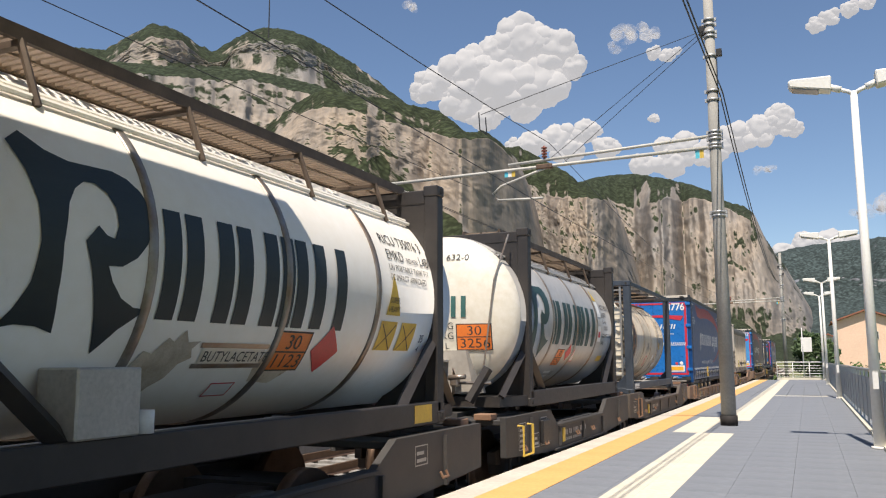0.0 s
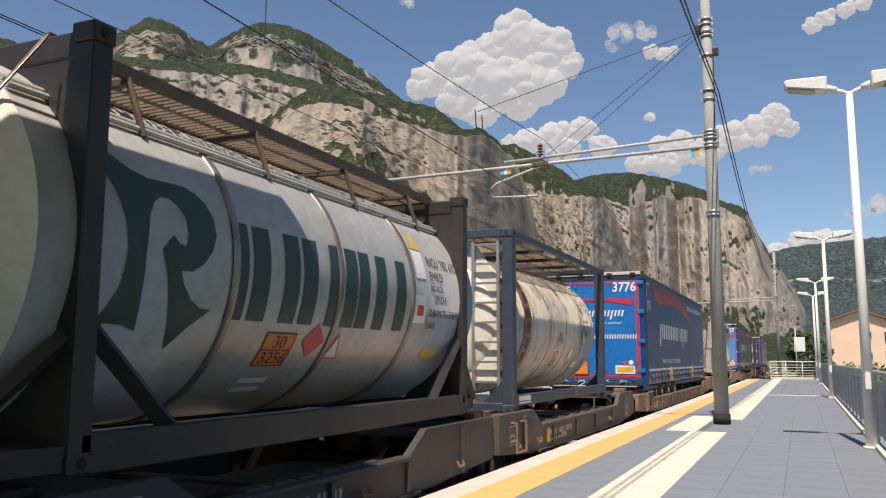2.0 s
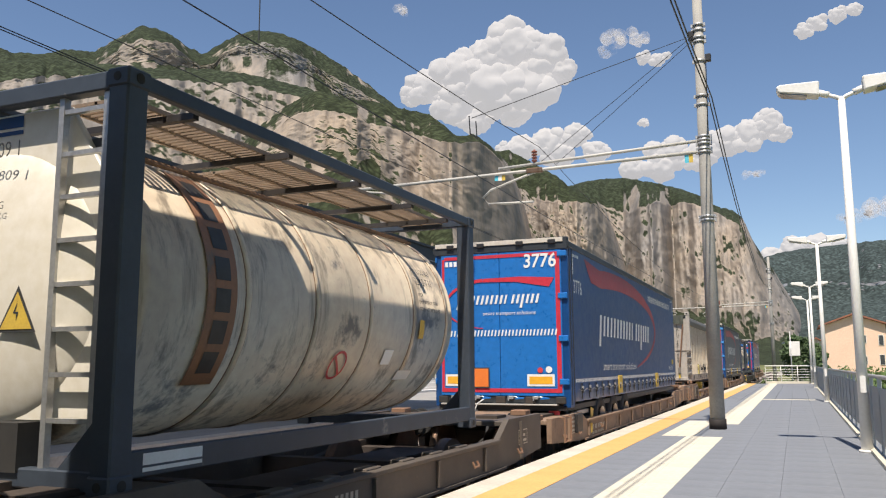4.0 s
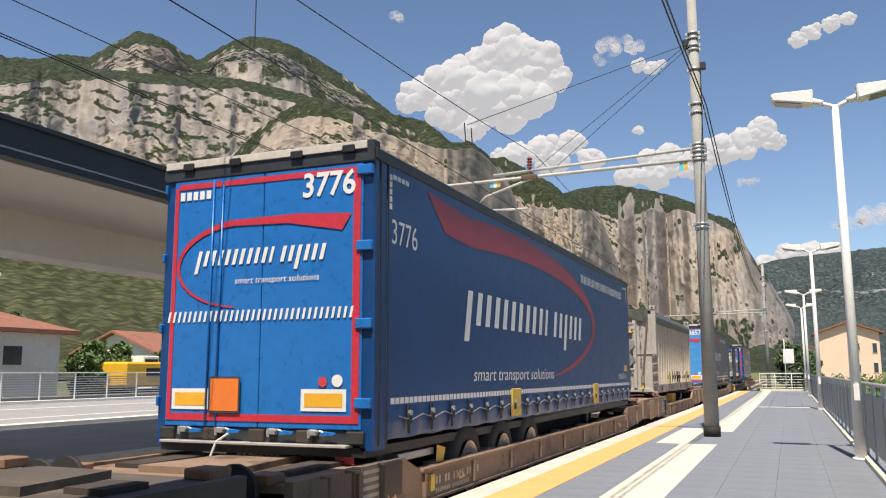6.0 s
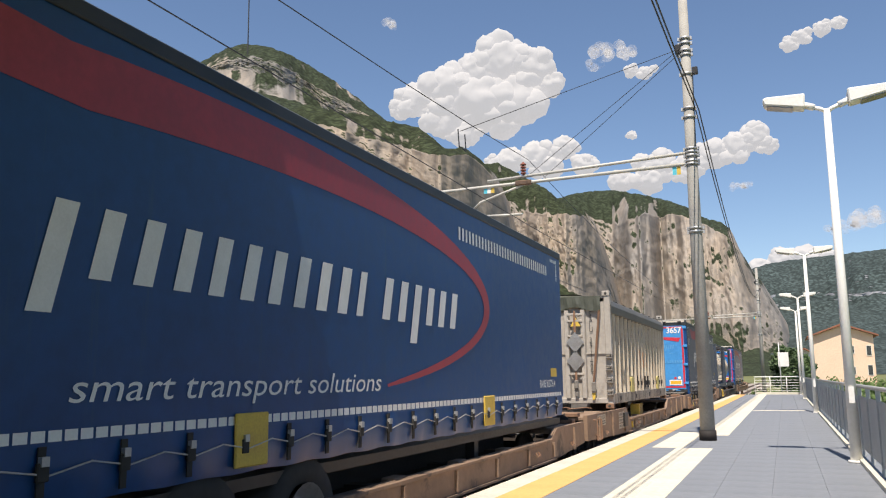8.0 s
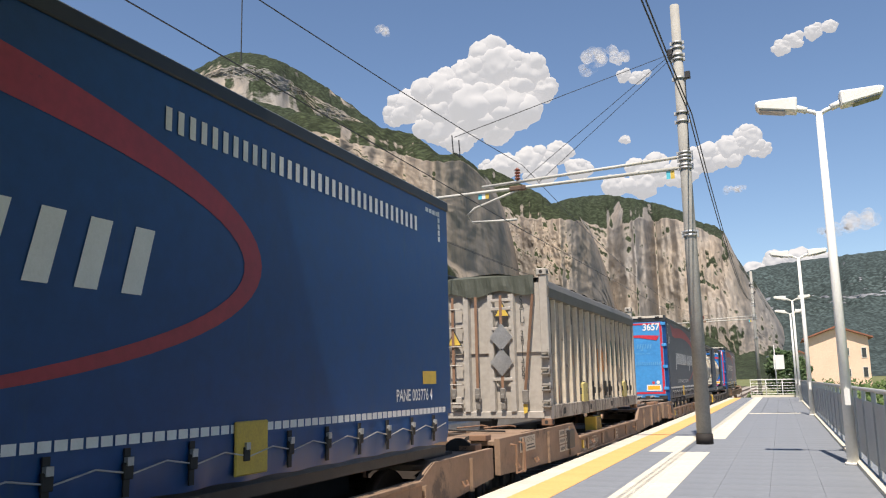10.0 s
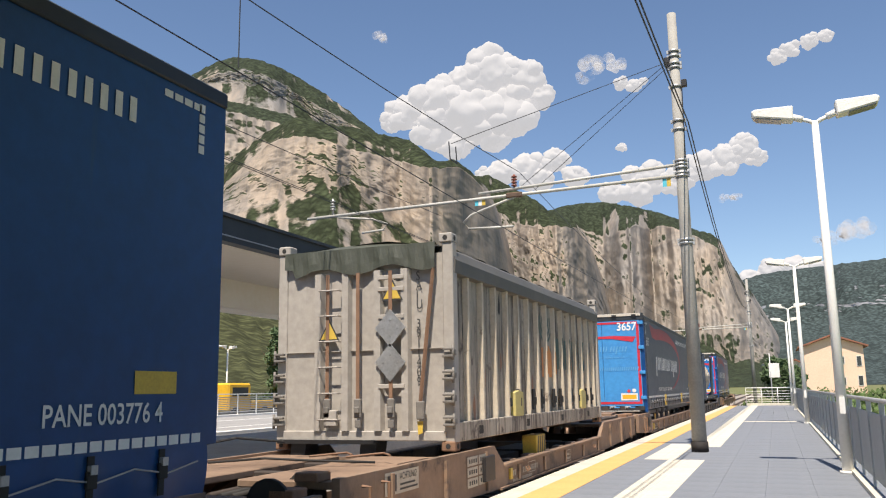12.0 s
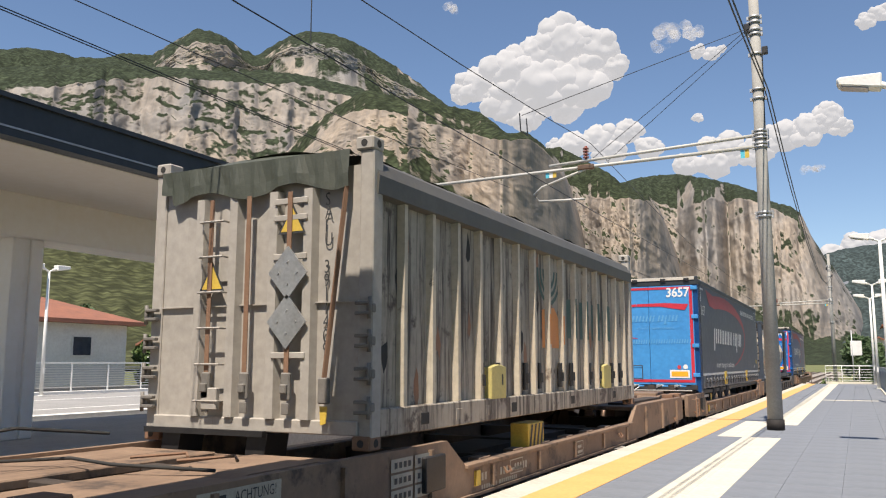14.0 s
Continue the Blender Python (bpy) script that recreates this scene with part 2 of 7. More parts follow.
# ---- opposite platform with its canopy ----
def canopy(x_edge, x_back, y0, y1, z0, z1, col_x, cols, label):
    top = thing("platform_canopy", label, "canopy")
    s = 1 if x_edge > x_back else -1
    f = Shape()
    f.box(min(x_edge, x_edge - s * 0.25), max(x_edge, x_edge - s * 0.25), y0, y1, z0 + 0.03, z1)
    f.box(min(x_edge + s * 0.05, x_edge - s * 0.3), max(x_edge + s * 0.05, x_edge - s * 0.3), y0, y1, z1, z1 + 0.07)
    part("fascia", f, "fascia", top, "dark grey metal fascia")
    f = Shape()
    f.box(min(x_edge + s * 0.012, x_edge - s * 0.2), max(x_edge + s * 0.012, x_edge - s * 0.2), y0, y1, z0 + 0.14, z0 + 0.165)
    part("trim_line", f, "galv", top, "bright metal strip")
    f = Shape()
    lo, hi = min(x_edge - s * 0.25, x_back), max(x_edge - s * 0.25, x_back)
    f.box(lo, hi, y0, y1, z0 + 0.02, z0 + 0.12)
    part("soffit", f, "soffit", top, "cream painted soffit")
    f = Shape()
    f.box(lo, hi, y0, y1, z1 - 0.12, z1)
    part("roof_deck", f, "fascia", top)
    f = Shape()
    f.box(col_x - 0.45, col_x + 0.45, y0, y1, z0 - 0.75, z0 + 0.03, 0.02)
    part("beam", f, "soffit", top, "deep cream painted beam")
    for cy in cols:
        f = Shape()
        f.box(col_x - 0.3, col_x + 0.3, cy - 0.32, cy - 0.06, 0, z0 - 0.74, 0.015)
        f.box(col_x - 0.3, col_x + 0.3, cy + 0.06, cy + 0.32, 0, z0 - 0.74, 0.015)
        f.box(col_x - 0.24, col_x + 0.24, cy - 0.07, cy + 0.07, 0, z0 - 0.74)
        part("column", f, "soffit", top, "cream painted double column")
    return top


op = thing("opposite_platform", "far platform of grey asphalt with white edge", "platform", kind="structure")
b = Shape()
b.box(-17.2, -10.4, -40, 120, -1.0, 0.0)
part("platform_base", b, "asphalt", op)
b = Shape()
b.box(-10.75, -10.36, -40, 120, -0.3, 0.006)
part("platform_edge", b, "edging", op)
can = canopy(-10.0, -17.0, -30, 27.5, 4.33, 4.86, -13.7, [-18 + 7 * i for i in range(7)], "cream canopy with dark fascia over the far platform")
can2 = canopy(-3.74, 1.5, -35, 4.6, 4.3, 4.85, 0.9, [-30, -23, -16, -9], "cream canopy with dark fascia over the near platform")
rd = Shape()
rd.box(-32.5, -17.2, -40, 160, -1.0, -0.02)
tagged(part("road", rd, "asphalt"), "grey asphalt forecourt behind the far platform", "road", kind="structure")
for x, w in ((-17.6, 0.5), (-21.5, 0.25), (-27.0, 0.3), (-31.6, 0.7)):
    b = Shape()
    b.box(x - w / 2, x + w / 2, -40, 160, -0.05, 0.1 if w > 0.4 else -0.012)
    tagged(part("kerb" if w > 0.4 else "road_marking", b, "road_line"), "pale kerb or line along the forecourt", "kerb", kind="structure")

# forecourt fence
fence = thing("forecourt_fence", "light grey metal fence with bar infill", "fence", (-31.9, 0, 0.1))
post = Shape()
post.box(-0.03, 0.03, -0.03, 0.03, 0, 1.25)
pm = mesh_of("post", post, "white_paint")
bars = Shape()
for k in range(9):
    bars.box(-0.012, 0.012, 0.05, 2.0, 0.15 + k * 0.11, 0.2 + k * 0.11)
bmesh_bars = mesh_of("infill", bars, "galv")
for k in range(40):
    piece("post", pm, fence, (0, 10 + k * 2.05, 0))
    piece("infill", bmesh_bars, fence, (0, 10 + k * 2.05, 0))
t = Shape()
t.box(-0.035, 0.035, 10, 92, 1.22, 1.28)
part("top_rail", t, "white_paint", fence)


# ---- catenary mast ----
def collar(r, z):
    s = Shape()
    s.tube([(0, 0, z - 0.025), (0, 0, z + 0.025)], r + 0.02, 16)
    for k in (-1, 1):
        s.box(k * (r + 0.02) - 0.03, k * (r + 0.02) + 0.03, -0.03, 0.03, z - 0.035, z + 0.035)
    return s


def catenary_mast(x, y, detail=True):
    m = thing("catenary_mast", "round grey concrete mast carrying overhead wires", "mast", (x, y, 0))
    s = Shape()
    s.tube([(0, 0, -0.1), (0, 0, 4.5), (0, 0, 9.75)], 0.155, 20, 0.1)
    part("pole", s, "mast", m)
    s = Shape()
    s.tube([(0, 0, 0.0), (0, 0, 0.21)], 0.175, 20)
    part("foot_band", s, "rubber_tar", m, "black tar band at the foot")
    for z in (4.42, 4.5, 5.93, 6.0, 6.12, 6.2, 6.28, 7.0, 7.2, 8.0, 8.45, 8.55, 8.72, 8.84):
        part("collar", collar(0.155 - 0.0056 * z, z), "galv", m, "steel clamp band")
    for k in range(10):
        a = k * 0.628
        if k == 0:
            s = Shape()
        s.tube([(0.12 * math.cos(a), 0.12 * math.sin(a), 4.46), (0.2 * math.cos(a), 0.2 * math.sin(a), 4.5)], 0.008, 5)
    part("spikes", s, "galv", m)
    for z0, x1, z1, r in ((6.2, -4.75, 6.02, 0.036), (5.95, -9.5, 5.83, 0.04)):
        s = Shape()
        s.tube([(-0.1, 0, z0), (x1, 0, z1)], r, 10)
        part("bracket_tube", s, "tube_grey", m, "pale cantilever tube")
    s = Shape()
    s.tube([(-3.85, 0, 6.4), (-3.85, 0, 6.03)], 0.03, 8)
    for k in range(4):
        s.tube([(-3.85, 0, 6.12 + k * 0.07), (-3.85, 0, 6.15 + k * 0.07)], 0.07, 10)
    part("insulator", s, "rust_insul", m, "brown ribbed insulator")
    s = Shape()
    s.tube([(-3.7, 0, 5.9), (-4.3, 0, 5.72), (-4.95, 0, 5.52), (-5.15, 0, 5.35), (-5.02, 0, 5.18), (-4.4, 0, 5.16), (-3.9, 0, 5.15)], 0.03, 8)
    part("steady_arm", s, "tube_grey", m, "curved steady arm")
    s = Shape()
    s.tube([(-8.75, 0, 6.3), (-8.75, 0, 5.85)], 0.03, 8)
    for k in range(4):
        s.tube([(-8.75, 0, 6.0 + k * 0.07), (-8.75, 0, 6.03 + k * 0.07)], 0.065, 10)
    part("insulator", s, "galv", m, "grey ribbed insulator")
    s = Shape()
    s.tube([(-8.6, 0, 5.8), (-7.6, 0, 5.66), (-7.2, 0, 5.5), (-7.3, 0, 5.36), (-7.9, 0, 5.33)], 0.028, 8)
    part("steady_arm", s, "tube_grey", m, "curved steady arm")
    s = Shape()
    s.box(-4.05, -3.65, -0.06, 0.06, 5.84, 5.96, 0.02)
    part("clamp", s, "rail", m)
    for x0, cs in ((-0.42, ("cyan", "yellow")), (-4.85, ("cyan", "white_paint", "yellow"))):
        for i, c in enumerate(cs):
            s = Shape()
            s.box(x0 + i * 0.09, x0 + i * 0.09 + 0.086, -0.004, 0.004, 5.67 + 0.06, 5.67 + 0.24)
            part("flag_plate", s, c, m)
    s = Shape()
    s.box(0.12, 0.24, -0.06, 0.06, 7.98, 8.14, 0.01)
    part("cable_clamp", s, "black", m, "black cable clamp")
    s = Shape()
    s.box(-0.22, -0.1, -0.05, 0.05, 8.5, 8.72, 0.01)
    part("cable_clamp", s, "black", m, "black cable clamp")
    s = Shape()
    s.tube([(0.1, -0.05, 6.0), (0.13, -0.05, 7.98)], 0.012, 6)
    part("lead", s, "wire", m)
    return m


mast = catenary_mast(-1.58, 18.45)
catenary_mast(-1.58, 70)


def wire(label, pts, r=0.008, sag=0.0):
    s = Shape()
    a, b = Vector(pts[0]), Vector(pts[1])
    n = 14
    s.tube([a.lerp(b, i / n) - Vector((0, 0, sag * 4 * (i / n) * (1 - i / n))) for i in range(n + 1)], r, 5)
    return tagged(part("overhead_wire", s, "wire"), label, "wire", "overhead wires")


L1 = "thin dark overhead line wire above the near track"
wire(L1, ((-5.3, 18.45, 6.45), (-5.1, -32, 6.5)), 0.008, 1.0)
wire(L1, ((-5.3, 18.45, 6.45), (-5.1, 70, 6.4)), 0.008, 1.0)
wire(L1, ((-4.95, -32, 4.75), (-5.3, 18.45, 4.85)), 0.008)
wire(L1, ((-5.3, 18.45, 4.85), (-4.9, 70, 4.85)), 0.008)
L2 = "dark overhead line wire above the far track"
for dz in (0.0, 0.035):
    wire(L2, ((-8.75, -32, 5.45 + dz), (-8.75, 40, 5.45 + dz)), 0.008)
wire(L2, ((-8.75, 22, 6.4), (-8.75, -32, 6.6)), 0.008, 0.6)
L3 = "bundled black cable carried on the mast"
for dx, dz in ((-1.36, 8.02), (-1.44, 8.1)):
    wire(L3, ((dx, 18.4, dz - 0.9), (dx - 0.1, -32, dz + 0.2)), 0.014, 1.1)
    wire(L3, ((dx, 18.4, dz - 0.9), (dx, 70, dz)), 0.014, 2.0)
L4 = "thin stay wire from the mast to the overhead line"
wire(L4, ((-1.7, 18.4, 8.6), (-5.25, 13.8, 5.85)), 0.007)
wire(L4, ((-1.7, 18.4, 8.6), (-5.4, 18.45, 6.0)), 0.007)
wire(L4, ((-1.7, 18.4, 8.5), (-4.9, 18.45, 6.0)), 0.007)
wire("thin vertical dropper between the overhead wires", ((-5.08, 7.0, 4.78), (-5.08, 7.0, 6.1)), 0.007)
s = Shape()
for k in (0.0, 0.35):
    s.tube([(-5.22, 13.6 + k, 5.83), (-5.2, 13.6 + k, 5.5)], 0.012, 5)
s.tube([(-5.2, 13.6, 5.5), (-5.2, 13.95, 5.5)], 0.012, 5)
tagged(part("wire_loop", s, "wire"), "small square wire loop hanging from the line", "wire")


# ---- platform lamps ----
def platform_lamp(h=5.75):
    p = thing("platform_lamp", "white steel lamp post with two angled heads", "street lamp", group="platform lamps")
    s = Shape()
    s.tube([(0, 0, 0), (0, 0, h - 0.15)], 0.085, 14, 0.052)
    part("pole", s, "white_paint", p)
    s = Shape()
    s.tube([(0, 0, 0), (0, 0, 0.04)], 0.12, 14)
    part("foot_ring", s, "white_paint", p)
    for sx in (-0.82, 0.82):
        s = Shape()
        s.tube([(0, 0, h - 0.2), (sx * 0.1, 0, h - 0.14), (sx * 0.42, 0, h - 0.04)], 0.035, 8)
        s.tube([(sx * 0.22, 0, h - 0.1), (sx * 0.44, 0, h - 0.03)], 0.055, 10)
        part("arm", s, "white_paint", p)
        s = Shape()
        s.prism([(sx * 0.4, h - 0.12), (sx * 0.38, h + 0.12), (sx * 1.12, h + 0.13), (sx * 1.18, h + 0.09), (sx * 1.14, h - 0.0)], "y", -0.15, 0.15, 0.02)
        hd = part("head", s, "white_paint", p, "white wedge-shaped lamp head")
        s = Shape()
        s.prism([(sx * 0.62, h - 0.088), (sx * 1.1, h - 0.008), (sx * 1.1, h - 0.024), (sx * 0.62, h - 0.104)], "y", -0.13, 0.13)
        part("lens", s, "lens", hd, "dark grey lens")
    s = Shape()
    s.box(-0.04, 0.04, -0.1, -0.075, 0.9, 1.15)
    part("hatch", s, "white_paint", p)
    return p


lp = platform_lamp()
lp.matrix_basis = pose(0.92, 14.35, 0)
for y in (32.3, 50.5, 61.0):
    copy_thing(lp, pose(0.93, y, 0))
cl = platform_lamp(5.3)
cl.matrix_basis = pose(-30, 23.4, 0, 0, 0, 90)
tagged(cl, "white lamp post beside the forecourt fence", "street lamp")
copy_thing(cl, pose(-38, 52.0, -0.5, 0, 0, 90))

# ---- platform railing ----
rl = thing("platform_railing", "grey metal railing with mesh panels along the platform", "railing", (1.12, 0, 0))
post = Shape()
post.box(-0.03, 0.03, -0.025, 0.025, 0, 1.12, 0.005)
pm = mesh_of("post", post, "rail_grey")
pan = Shape()
pan.box(-0.008, 0.008, 0.04, 1.46, 0.12, 0.98, 0.003)
pan = mesh_of("panel", pan, "rail_grey")
for k in range(37):
    y = 6.5 + k * 1.5
    piece("post", pm, rl, (0, y, 0))
    piece("panel", pan, rl, (0, y, 0))
s = Shape()
s.tube([(0, 5, 1.14), (0, 62, 1.14)], 0.03, 8)
part("handrail", s, "galv", rl, "bright top rail")
s = Shape()
s.box(-0.16, -0.08, 5, 62, 0.0, 0.06)
part("kerb_strip", s, "tactile", rl, "pale strip at the railing's foot")
er = thing("end_railing", "white tubular railing across the platform end", "railing", (0, 62.0, 0))
s = Shape()
s.tube([(-2.0, 0, 0), (-2.0, 0, 1.2), (1.1, 0, 1.2)], 0.035, 8)
part("frame", s, "white_paint", er)
for k in range(5):
    s = Shape()
    s.tube([(-2.0, 0, 0.25 + k * 0.18), (1.1, 0, 0.25 + k * 0.18)], 0.015, 6)
    part("bar", s, "white_paint", er)
for x in (-1.0, 0.05):
    s = Shape()
    s.tube([(x, 0, 0), (x, 0, 1.2)], 0.025, 8)
    part("post", s, "white_paint", er)
s = Shape()
s.box(-2.0, 1.1, -0.05, 0.1, -0.05, 0.16)
part("kerb", s, "tactile", er)
sg = thing("platform_sign", "small white sign on a thin post past the platform end", "sign", (-0.3, 63.5, -1.0))
s = Shape()
s.tube([(0, 0, 0), (0, 0, 4.6)], 0.04, 8)
part("post", s, "galv", sg)
s = Shape()
s.box(-0.1, 0.6, -0.02, 0.02, 2.9, 3.9, 0.01)
part("plate", s, "white_paint", sg)


# ---- vegetation ----
def crown(points, leaf, seed):
    """Many small leaf blades round clump centres (centre, radius)."""
    rnd = random.Random(seed)
    verts, faces = [], []
    for (c, r, n) in points:
        for _ in range(n):
            d = Vector((rnd.gauss(0, 1), rnd.gauss(0, 1), rnd.gauss(0, 1))).normalized() * r * (0.45 + 0.6 * rnd.random())
            p = Vector(c) + Vector((d.x, d.y, d.z * 0.85))
            u = Vector((rnd.gauss(0, 1), rnd.gauss(0, 1), rnd.gauss(0, 1))).normalized()
            w = u.orthogonal().normalized()
            k, i = leaf * (0.6 + 0.8 * rnd.random()), len(verts)
            verts += [p - u * k, p + w * k * 0.5, p + u * k, p - w * k * 0.5 + u.cross(w) * k * 0.2]
            faces += [(i, i + 1, i + 2), (i, i + 2, i + 3)]
    me = bpy.data.meshes.new("crown")
    me.from_pydata([tuple(v) for v in verts], [], faces)
    return me


def tree(at, h, w, material, seed, label, cone=False, leaf=0.16):
    rnd = random.Random(seed)
    t = thing("tree", label, "tree", at)
    s = Shape()
    s.tube([(0, 0, -0.1), (0.05, 0, h * 0.3), (0, 0.05, h * 0.75)], 0.05 * h ** 0.7, 8, 0.03)
    for k in range(5):
        a = k * 1.3
        s.tube([(0, 0, h * (0.25 + 0.08 * k)), (math.cos(a) * w * 0.35, math.sin(a) * w * 0.35, h * (0.45 + 0.08 * k))], 0.04, 5, 0.015)
    part("trunk", s, "bark", t)
    pts = []
    for k in range(26):
        f = rnd.random()
        rad = w * 0.5 * ((1 - f) if cone else math.sin(math.pi * (0.2 + 0.75 * f)))
        a = rnd.random() * 6.28
        q = rad * rnd.random() ** 0.5 * 0.8
        pts.append(((q * math.cos(a), q * math.sin(a), h * (0.12 if cone else 0.22) + f * h * (0.85 if cone else 0.7)), w * (0.13 + 0.08 * rnd.random()), 170))
    me = crown(pts, leaf, seed)
    me.materials.append(M[material])
    c = new("crown", me)
    c.parent = t
    return t


tree((0.1, 78, -1.0), 4.9, 3.6, "dark_leaf", 3, "dense dark green bush behind the platform end")
tree((1.6, 80, -1.0), 4.2, 2.6, "dark_leaf", 5, "dense dark green bush behind the platform end")
tree((-37, 36.6, -0.8), 3.9, 3.0, "leaf", 6, "light green shrub beside the white house")
tree((-38, 39.5, -0.5), 3.6, 3.6, "leaf", 7, "light green shrub beside the white house")
tree((-40, 47.5, -0.5), 4.6, 4.0, "leaf", 8, "light green shrub behind the yellow digger")
tree((-36, 55.5, -0.5), 7.5, 3.4, "dark_leaf", 9, "dark conifer behind the forecourt", cone=True)
tree((-52, 44, -0.5), 6.0, 3.0, "dark_leaf", 10, "dark conifer behind the white house", cone=True)
pts = [((-2.2 + 0.35 * k, 64.2 + 0.6 * math.sin(k * 2.1), -0.35 + 0.25 * math.sin(k * 1.7)), 0.55, 150) for k in range(11)]
me = crown(pts, 0.11, 21)
me.materials.append(M["leaf"])
tagged(new("hedge", me), "low green shrubs behind the end railing", "hedge", kind="stuff")
rnd = random.Random(4)
pts = [((2.4 + rnd.random() * 6, 20 + k * 1.1, -0.35 + rnd.random() * 0.9), 0.8, 110) for k in range(60)]
me = crown(pts, 0.14, 22)
me.materials.append(M["leaf"])
tagged(new("shrubs", me), "green shrubs beyond the platform railing", "shrubs", kind="stuff")


# ---- houses ----
def window(parent, x, y, z, w, h, axis="y"):
    s = Shape()
    if axis == "y":
        s.box(x - w / 2 - 0.08, x + w / 2 + 0.08, y - 0.06, y + 0.05, z - 0.08, z + h + 0.08)
    else:
        s.box(x - 0.05, x + 0.06, y - w / 2 - 0.08, y + w / 2 + 0.08, z - 0.08, z + h + 0.08)
    win = part("window", s, "plaster", parent)
    s = Shape()
    if axis == "y":
        s.box(x - w / 2, x + w / 2, y - 0.08, y - 0.062, z, z + h)
    else:
        s.box(x + 0.062, x + 0.08, y - w / 2, y + w / 2, z, z + h)
    part("pane", s, "glass", win)


def house(at, w, d, eave, ridge, wall, label, wins, along="y"):
    h = thing("house", label, "house", at)
    s = Shape()
    s.prism([(-w / 2, 0), (w / 2, 0), (w / 2, eave), (0, ridge), (-w / 2, eave)], "y", 0, d)
    part("wall", s, wall, h)
    for k in (-1, 1):
        s = Shape()
        dx, dz = w / 2, ridge - eave
        s.prism([(0, ridge + 0.05), (k * (dx + 0.6), eave - dz * 0.6 / dx + 0.05), (k * (dx + 0.6), eave - dz * 0.6 / dx + 0.25), (0, ridge + 0.27)], "y", -0.6, d + 0.6)
        part("roof", s, "tile_roof", h, "red tiled roof slope")
    for x, z, ww, hh in wins:
        window(h, x, 0, z, ww, hh)
    return h


h1 = house((7.2, 120, -1.0), 7.2, 11, 7.3, 8.6, "pink", "pink plastered two-storey house with a shallow tiled roof",
           [(0.8, 5.0, 0.9, 0.9), (0.8, 2.3, 0.9, 0.9), (1.2, -0.1, 1.0, 1.2), (3.0, 4.7, 0.5, 1.2), (3.0, 2.2, 0.5, 1.2)])
s = Shape()
s.tube([(0.5, 3, 8.3), (0.5, 3, 9.4)], 0.25, 8)
part("chimney", s, "plaster", h1)
house((3.2, 150, -1.0), 5.0, 9, 5.0, 6.4, "plaster", "low house with a red tiled roof", [(0.5, 2.5, 0.9, 1.1)])
h2 = thing("house", "low white plastered house with a brown tiled hip roof", "house", (-41, 27.5, -1.0))
s = Shape()
s.box(-4.5, 4.5, -5.5, 6.2, 0, 4.45)
part("wall", s, "plaster", h2)
s = Shape()
bm = s.bm
lowv = [bm.verts.new(p) for p in ((-5.2, -6.2, 4.4), (5.2, -6.2, 4.4), (5.2, 6.9, 4.4), (-5.2, 6.9, 4.4))]
lo2 = [bm.verts.new((v.co.x, v.co.y, 4.6)) for v in lowv]
rdg = [bm.verts.new((0, -2.5, 6.2)), bm.verts.new((0, 3.0, 6.2))]
bm.faces.new(lowv[::-1])
for i in range(4):
    bm.faces.new((lowv[i], lowv[(i + 1) % 4], lo2[(i + 1) % 4], lo2[i]))
bm.faces.new((lo2[0], lo2[1], rdg[0])), bm.faces.new((lo2[1], lo2[2], rdg[1], rdg[0])), bm.faces.new((lo2[2], lo2[3], rdg[1])), bm.faces.new((lo2[3], lo2[0], rdg[0], rdg[1]))
part("roof", s, "tile_roof", h2, "brown tiled hip roof")
window(h2, 4.5, 3.2, 2.75, 1.1, 0.95, "x")
house((-58, 60, -1.0), 9, 10, 4.2, 6.0, "plaster", "white house with a brown tiled roof in the distance", [(0.5, 1.5, 0.9, 1.1)])


# ---- yellow machines ----
def digger(at, turn, label):
    d = thing("excavator", label, "excavator", at)
    d.rotation_euler = (0, 0, radians(turn))
    for k in (-1, 1):
        s = Shape()
        s.box(k * 1.0 - 0.25, k * 1.0 + 0.25, -1.9, 1.9, 0, 0.8, 0.2)
        part("track", s, "black", d)
    s = Shape()
    s.box(-1.25, 1.25, -2.2, 1.0, 0.95, 2.35, 0.1)
    part("body", s, "digger", d, "yellow engine body")
    s = Shape()
    s.box(-1.27, 1.27, -0.6, 0.6, 1.5, 2.0)
    part("grille", s, "black", d)
    s = Shape()
    s.box(-1.2, -0.2, 0.7, 2.1, 1.0, 2.75, 0.06)
    cab = part("cab", s, "white_paint", d)
    s = Shape()
    s.box(-1.23, -0.17, 0.85, 1.95, 1.75, 2.55)
    part("pane", s, "glass", cab)
    s = Shape()
    s.tube([(0.3, 1.0, 1.6), (0.3, 3.0, 2.5), (0.3, 5.4, 1.7)], 0.2, 6)
    part("boom", s, "digger", d)
    s = Shape()
    s.tube([(0.3, 5.3, 1.9), (0.3, 5.9, 0.6)], 0.16, 6)
    s.box(-0.1, 0.7, 5.5, 6.2, 0.1, 0.8, 0.05)
    part("bucket", s, "black", d)
    return d


